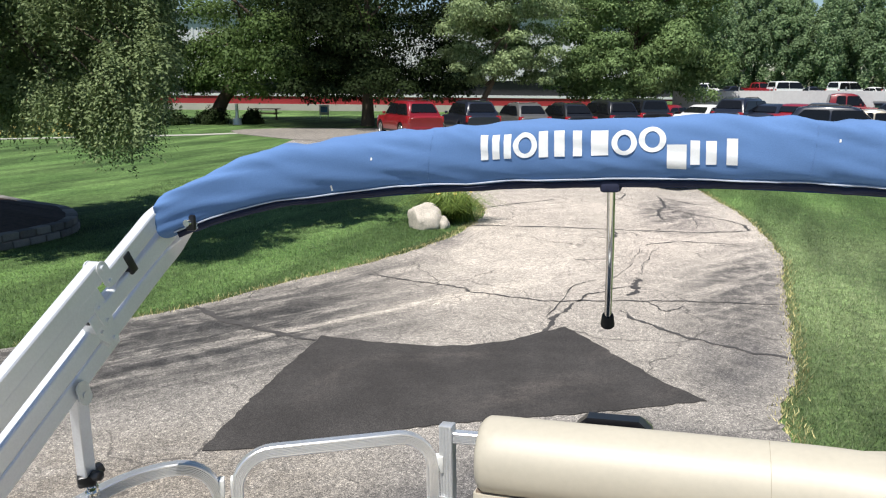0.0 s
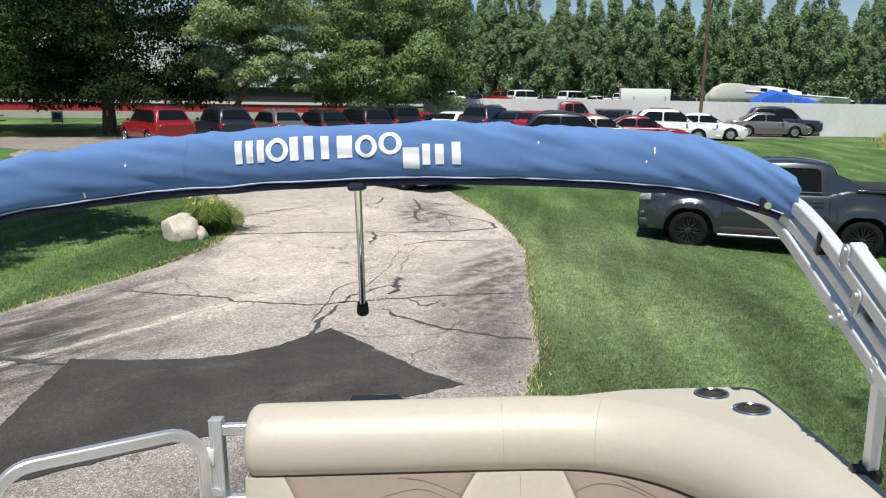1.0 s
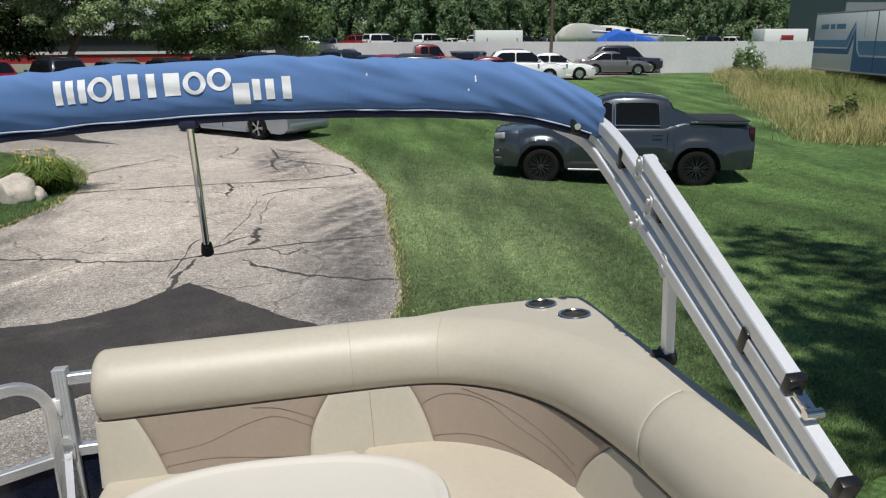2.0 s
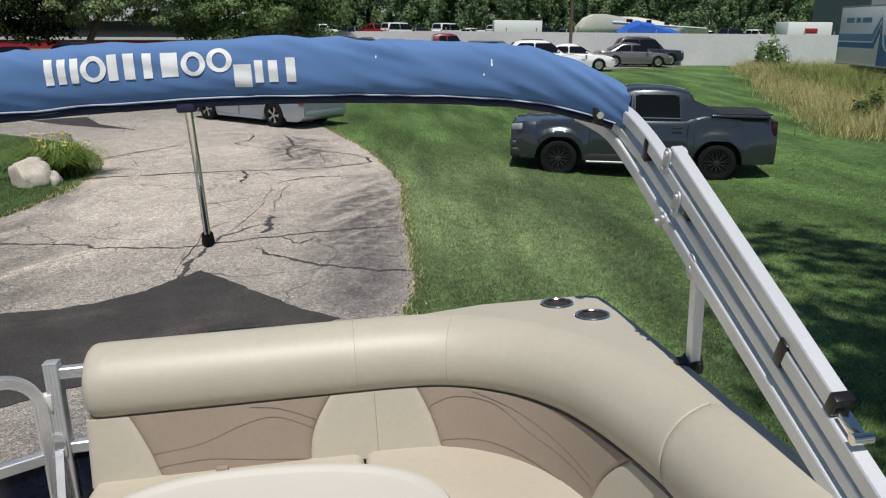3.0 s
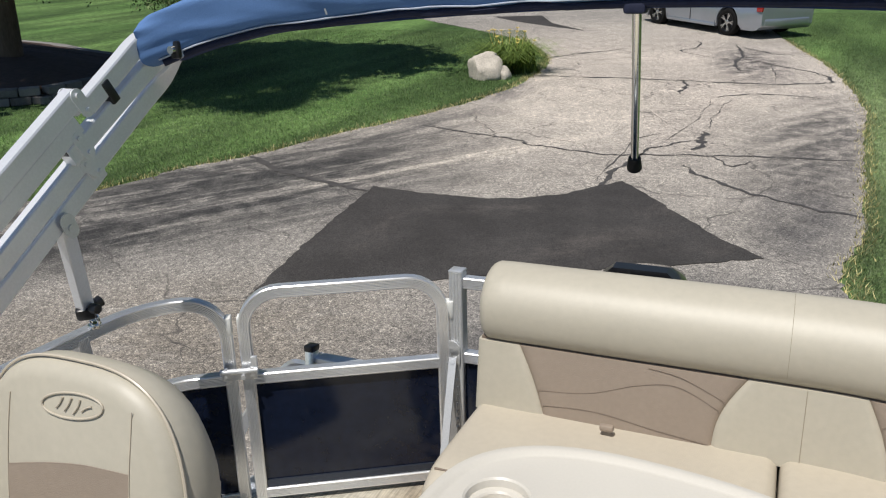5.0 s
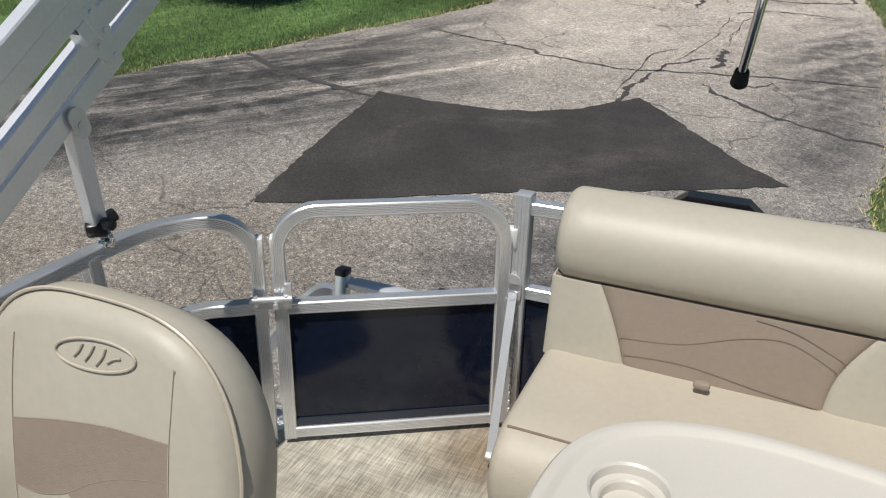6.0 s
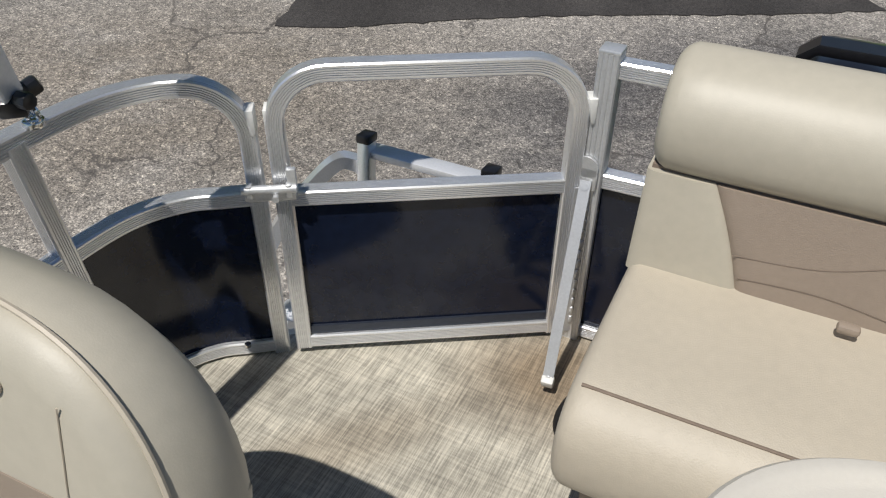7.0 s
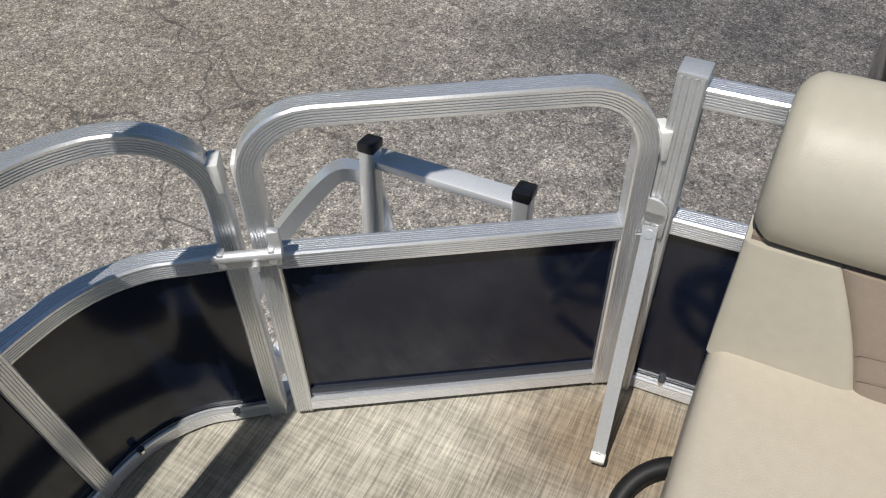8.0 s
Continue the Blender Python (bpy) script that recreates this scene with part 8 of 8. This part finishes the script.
# long white building
hall = thing("factory_hall", "long white corrugated hall with a red band and dark openings", "building", (-10, 76, 0))
bm = bmesh.new()
box(bm, (-15.5, 80, 5.85), (75, 8, 5.8))
hall_wall = part("wall", bm, M_CORR, hall, "white corrugated wall")
bm = bmesh.new()
for k in range(150):
    box(bm, (-52.7 + k * 0.5, 75.98, 5.85), (0.16, 0.08, 5.8))
tagged(part("cladding_ribs", bm, M_CORR, hall_wall), kind="stuff")
bm = bmesh.new()
box(bm, (-15.5, 80.1, 2.25), (74.6, 7.6, 1.45))
part("opening", bm, M_DARKBAND, hall, "dark strip of openings")
bm = bmesh.new()
box(bm, (-15.5, 79.8, 0.98), (75.0, 8.2, 0.73))
part("red_band", bm, M_REDBAND, hall, "red painted band")
bm = bmesh.new()
box(bm, (-15.5, 79.7, 0.3), (75.2, 8.4, 0.62))
part("plinth", bm, M_CONC, hall)
bm = bmesh.new()
box(bm, (-15.5, 79.75, 1.46), (75.1, 8.3, 0.22))
part("ledge", bm, M_CORR, hall, "pale ledge above the red band")
bm = bmesh.new()
box(bm, (-15.5, 80, 8.9), (76.0, 9, 0.25), bevel=0.03)
part("roof", bm, M_GREYWALL, hall)
shed = thing("metal_shed", "grey metal shed behind the tall grass", "building", (68, 46, 0))
bm = bmesh.new()
q = Vector((62.0, 44.5, 0)) + FX * 9 + FY * 5
box(bm, (q.x, q.y, 3.2), (18, 9.9, 6.4), pose(0, 0, 0, 0, 0, -25))
part("wall", bm, M_GREYWALL, shed)
bm = bmesh.new()
box(bm, (q.x, q.y, 6.5), (18.6, 10.6, 0.25), pose(0, 0, 0, 0, 0, -25))
part("roof", bm, M_CORR, shed)

semi = thing("box_trailer", "white box trailer with blue stripes behind the tall grass", "trailer", (31.6, 20.7, 0))
M_STRIPE_PALE = mat("pale_blue_stripe", (0.13, 0.3, 0.48), rough=0.45, var=0.06)
T = pose(32.5, 20.35, -0.05, 0, 0, 60.0)
M_BOX = mat("glossy_white_box", (0.86, 0.87, 0.88), rough=0.25, var=0.04, spec=0.6)
bm = bmesh.new()
box(bm, (0, 0, 2.53), (12.0, 2.5, 2.6), bevel=0.05)
bm.transform(T)
body_t = part("box_body", bm, M_BOX, semi)


def livery(poly, material, name="stripe", label="blue stripe"):
    """Thin painted shape on the trailer's side: distance from its far end, height."""
    bm = bmesh.new()
    a = [bm.verts.new((6.0 - u_, 1.253, z_)) for u_, z_ in poly]
    b = [bm.verts.new((6.0 - u_, 1.259, z_)) for u_, z_ in poly]
    bm.faces.new(b)
    for k in range(len(poly)):
        bm.faces.new((a[k], a[(k + 1) % len(poly)], b[(k + 1) % len(poly)], b[k]))
    bm.transform(T)
    part(name, bm, material, body_t, label)


livery([(0.05, 2.62), (0.05, 2.3), (3.55, 2.3), (4.1, 3.2), (4.1, 3.38), (3.4, 2.62)], M_STRIPE_PALE, label="pale blue stripe")
livery([(0.05, 2.24), (0.05, 2.0), (3.72, 2.0), (4.1, 2.7), (4.1, 3.08), (3.58, 2.24)], M_STRIPE)
livery([(4.14, 3.38), (4.14, 1.26), (11.9, 1.26), (11.9, 1.92), (4.75, 1.92), (4.45, 2.2)], M_STRIPE)
livery([(4.62, 2.2), (4.8, 2.0), (11.9, 2.0), (11.9, 2.58), (4.5, 2.58)], M_STRIPE_PALE, label="pale blue stripe")
for u0, u1 in ((0.7, 1.5), (1.7, 2.15), (2.3, 3.2)):
    livery([(u0, 3.1), (u1, 3.1), (u1, 3.32), (u0, 3.32)], M_STRIPE_PALE, "lettering", "unreadable pale blue lettering")
livery([(6.0, 1.3), (6.06, 1.3), (6.06, 3.78), (6.0, 3.78)], M_TRIM, "seam", "dark upright seam")
for u0 in (5, 7, 8, 9, 10, 11):
    livery([(u0, 2.7), (u0 + 0.025, 2.7), (u0 + 0.025, 3.76), (u0, 3.76)], M_GALV, "panel_rib", "")
for z0 in (1.25, 3.81):
    bm = bmesh.new()
    box(bm, (0, 1.256, z0), (11.96, 0.03, 0.07), bevel=0.006)
    bm.transform(T)
    part("edge_rail", bm, M_GALV, body_t)
for x in (-4.2, -3.1, 3.6):
    for y in (-1.0, 1.0):
        bm = bmesh.new()
        disc(bm, (x, y, 0.48), 0.48, 0.3, 20, pose(0, 0, 0, 90, 0, 0), bevel=0.05)
        bm.transform(T)
        part("wheel", bm, M_TYRE, semi)
bm = bmesh.new()
box(bm, (0, 0, 1.08), (11.6, 1.2, 0.3))
bm.transform(T)
part("chassis", bm, M_TRIM, semi)


def hull(name, label, x, y, turn, length, height, material, seed, tent=False):
    top = thing(name, label, "boat", (0, 0, 0), pose(x, y, ground_z(x, y), 0, 0, turn))
    bm = bmesh.new()
    rings = []
    for k in range(17):
        f = k / 16
        px = (f - 0.5) * length
        b = 1.3 * (1 - max(0, f - 0.7) ** 2 * 3.5)
        if tent:
            deckz = height * (0.5 + 0.5 * max(0.0, 1 - abs(f - 0.68) / (0.68 if f < 0.68 else 0.34)) ** 0.8) + 0.12 * noise.noise(Vector((f * 9, seed, 0)))
            cab = 0.12 * height
        else:
            deckz = height * (0.5 + 0.42 * min(1.0, f * 1.25) ** 1.3) * (1 - 0.38 * max(0.0, (f - 0.86) / 0.14) ** 2)
            cab = height * 0.1 * math.exp(-((f - 0.45) / 0.2) ** 4)
        rings.append([bm.verts.new(q) for q in ((px, 0, 0.6), (px, b * 0.7, 0.85), (px, b, height * 0.55), (px, b * 0.96, deckz), (px, b * 0.4, deckz + cab), (px, -b * 0.4, deckz + cab), (px, -b * 0.96, deckz), (px, -b, height * 0.55), (px, -b * 0.7, 0.85))])
    for a, b in zip(rings, rings[1:]):
        for j in range(9):
            bm.faces.new((a[j], a[(j + 1) % 9], b[(j + 1) % 9], b[j]))
    bm.faces.new(rings[0][::-1])
    bm.faces.new(rings[-1])
    part("hull", bm, material, top, "", 50)
    if not tent:
        for f, w, z in ((0.62, 0.5, 0.74), (0.47, 0.42, 0.72), (0.33, 0.42, 0.66)):
            bm = bmesh.new()
            box(bm, ((f - 0.5) * length, 1.25, height * z), (w, 0.12, 0.3), bevel=0.04)
            part("cabin_window", bm, M_GLASS, top, "dark cabin window")
        bm = bmesh.new()
        tube(bm, [((f - 0.5) * length, 1.3, height * (0.56 + 0.2 * f)) for f in (0.02, 0.3, 0.6, 0.75)], 0.05, 6)
        part("rub_rail", bm, M_WHITE, top, "white rubbing strake")
    for px in (-length * 0.3, length * 0.2):
        bm = bmesh.new()
        box(bm, (px, 0, 0.32), (0.25, 1.6, 0.64), bevel=0.02)
        part("stand", bm, M_GALV, top)


hull("stored_boat", "cream cabin boat stored on stands behind the fence", 43.7, 51.5, 155, 10.4, 2.85, M_SHRINK, 1)
hull("stored_boat", "boat under a blue tarpaulin behind the fence", 42.3, 48.9, 155, 5.0, 1.9, M_TARP, 2, True)
for k, (s, ln, h) in enumerate(((11, 5.5, 2.3), (30.2, 3.5, 2.1))):
    q = F0 + FX * s + FY * (40 if k == 0 else 10)
    bx = thing("cargo_trailer", "white cargo trailer in the fenced yard", "trailer", tuple(q), None)
    bm = bmesh.new()
    gz = ground_z(q.x, q.y)
    box(bm, (q.x, q.y, gz + 0.5 + h / 2 - 0.2), (ln, 2.3, h - 0.5), pose(0, 0, 0, 0, 0, -25), bevel=0.06)
    side = part("box_body", bm, M_WHITE, bx)
    if k:
        bm = bmesh.new()
        w = q - FY * 1.16 + FX * 0.1
        box(bm, (w.x, w.y, gz + 1.5), (1.0, 0.03, 0.36), pose(0, 0, 0, 0, 0, -25), bevel=0.01)
        part("sign", bm, M_REDBAND, side, "dark red sign plate")
    for sx in (-0.5, 0.5):
        for sy in (-1.0, 1.0):
            w = q + FX * sx + FY * sy
            bm = bmesh.new()
            disc(bm, (w.x, w.y, gz + 0.35), 0.35, 0.2, 18, pose(0, 0, 0, 90, 0, -25), bevel=0.03)
            part("wheel", bm, M_TYRE, bx)

# tall dry grass at the lawn's edge
def tall_grass(rg, n):
    f = rg.random(n)
    x0, y0 = 18.9 + (38.5 - 18.9) * f, 13.0 + (35.0 - 13.0) * f
    off = -0.5 + rg.random(n) ** 1.3 * 10.0
    x, y = x0 + 0.75 * off + rg.normal(0, 0.4, n), y0 - 0.66 * off + rg.normal(0, 0.4, n)
    thick = np.array([noise.noise(Vector((a * 0.7, b * 0.7, 3.0))) for a, b in zip(x.tolist(), y.tolist())])
    return np.stack([x, y], 1)[thick + rg.normal(0, 0.2, n) > -0.18]


def green_patches(rg, n):
    p = tall_grass(rg, n)
    thick = np.array([noise.noise(Vector((a * 0.45, b * 0.45, 8.0))) for a, b in p.tolist()])
    return p[thick + rg.normal(0, 0.12, len(p)) > -0.02]


blades("tall_grass", 190000, tall_grass, 0.58, 0.0045, M_DRY, "tall straw-coloured meadow grass beside the lawn", 17, 0.3)
blades("weeds", 150000, green_patches, 0.5, 0.007, M_WEED, "tall green weeds among the dry grass", 18, 0.3)

def beside_trailer(rg, n):
    f, o = rg.uniform(-0.5, 13.0, n), rg.random(n) ** 1.4 * 3.2
    return np.stack([34.0 - 0.5 * f - 0.866 * o, 25.3 - 0.866 * f + 0.5 * o], 1)


blades("weeds", 40000, beside_trailer, 0.85, 0.01, M_WEED, "tall green weeds along the parked box trailer", 19, 0.25)

# small things on the far lawn
M_SIGN = mat("sign_blue", (0.1, 0.22, 0.42), rough=0.5, var=0.05)
sign = thing("lawn_sign", "small white and blue sign on the far lawn", "sign", (-9.0, 60.0, 0))
for dx in (-0.3, 0.3):
    bm = bmesh.new()
    tube(bm, [(-9.0 + dx, 60.0, -0.05), (-9.0 + dx, 60.0, 0.75)], 0.025, 8)
    part("leg", bm, M_WHITE, sign)
bm = bmesh.new()
box(bm, (-9.0, 60.0, 0.62), (0.72, 0.03, 0.75), bevel=0.01)
part("board", bm, M_WHITE, sign)
bm = bmesh.new()
box(bm, (-9.0, 59.98, 0.66), (0.5, 0.012, 0.42))
part("bar", bm, M_SIGN, sign)
pic = thing("picnic_table", "dark picnic table on the shaded lawn", "table", (-12.7, 57.0, 0))
bm = bmesh.new()
box(bm, (-12.7, 57.0, 0.76), (1.9, 0.75, 0.05), bevel=0.01)
part("tabletop", bm, M_WOODPOLE, pic)
for dy in (-0.75, 0.75):
    bm = bmesh.new()
    box(bm, (-12.7, 57.0 + dy, 0.45), (1.9, 0.28, 0.05), bevel=0.01)
    part("bench", bm, M_WOODPOLE, pic)
for dx in (-0.7, 0.7):
    bm = bmesh.new()
    for t in (35, -35):
        box(bm, (-12.7 + dx, 57.0, 0.37), (0.06, 0.06, 0.92), pose(0, 0, 0, t, 0, 0))
    box(bm, (-12.7 + dx, 57.0, 0.42), (0.06, 1.6, 0.06))
    part("leg", bm, M_WOODPOLE, pic)
ash = thing("ash_bin", "white post-shaped ash bin on the lawn", "bin", (-13.0, 50.0, 0))
bm = bmesh.new()
tube(bm, [(-13.0, 50.0, 0), (-13.0, 50.0, 0.4)], 0.3, 16, 0.26)
part("base", bm, M_WHITE, ash)
bm = bmesh.new()
tube(bm, [(-13.0, 50.0, 0.4), (-13.0, 50.0, 1.3)], 0.11, 12, 0.09)
part("column", bm, M_WHITE, ash)


def shrub(name, label, x, y, rx, h, material, seed, leaves=5000, flowers=0, petal=None):
    rg = np.random.default_rng(seed)
    top = thing(name, label, "shrub", (0, 0, 0), pose(x, y, ground_z(x, y)))
    bm = bmesh.new()
    for k in range(7):
        a = k * 0.9
        tube(bm, [(0.05 * math.cos(a), 0.05 * math.sin(a), -0.05), (rx * 0.5 * math.cos(a), rx * 0.5 * math.sin(a), h * 0.7)], 0.02, 6, 0.006)
    part("stems", bm, M_BARK, top)
    d = rg.normal(0, 1, (leaves, 3))
    d /= np.linalg.norm(d, axis=1)[:, None]
    d[:, 2] = np.abs(d[:, 2])
    k = rg.uniform(0.55, 1.0, (leaves, 1)) * (1 + 0.3 * np.sin(d[:, :1] * 7 + seed) * np.cos(d[:, 1:2] * 6))
    pts = d * k * np.array([rx, rx, h * 0.95]) + np.array([0, 0, 0.04])
    ob = new("foliage", leaf_mesh("foliage", pts, 0.13, rg, material, 0.2, 0.6, d + rg.normal(0, 0.4, (leaves, 3))))
    ob.parent = top
    if flowers:
        pick = rg.choice(leaves, flowers)
        ob = new("flowers", leaf_mesh("flowers", pts[pick] * 1.05, 0.16, rg, petal or M_YELLOW, 0, 0.9, d[pick]))
        ob.parent = top
        tagged(ob, kind="stuff")


shrub("flowering_bush", "yellow flowering bush beside the pale path", -20.6, 38.6, 1.5, 1.15, M_LEAF_LIGHT, 51, 6000, 900)
shrub("flowering_bush", "low yellow flowering bush beside the pale path", -18.7, 39.2, 1.0, 0.8, M_LEAF_LIGHT, 52, 4000, 400)
shrub("flowering_bush", "green bush with white flower heads beyond the tall grass", 38.1, 33.3, 1.0, 1.9, M_LEAF, 57, 6000, 260, M_WHITE)
for x, y, r0, h0, sd in ((21.0, 14.9, 0.32, 0.75, 61), (22.4, 15.4, 0.3, 0.95, 62), (19.8, 12.2, 0.34, 0.95, 63)):
    shrub("weed_bush", "leafy green weed at the edge of the tall grass", x, y, r0, h0, M_LEAF_MID, sd, 900)
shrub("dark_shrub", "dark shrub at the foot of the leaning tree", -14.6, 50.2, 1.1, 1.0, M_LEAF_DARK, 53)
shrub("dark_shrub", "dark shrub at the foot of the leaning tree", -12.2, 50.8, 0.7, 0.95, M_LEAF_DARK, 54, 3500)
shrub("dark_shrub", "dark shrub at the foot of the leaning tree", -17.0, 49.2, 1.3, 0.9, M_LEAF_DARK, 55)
bm = curb_sheet(bmesh.new(), [(-24.0, 33.6), (-17.4, 36.9), (-12.2, 39.5), (-10.4, 41.2), (-10.8, 41.8), (-12.6, 40.2), (-17.6, 37.5), (-24.2, 34.2)], 0.02)
solid("path", bm, M_CONC, "pale concrete footpath across the lawn", kind="structure")
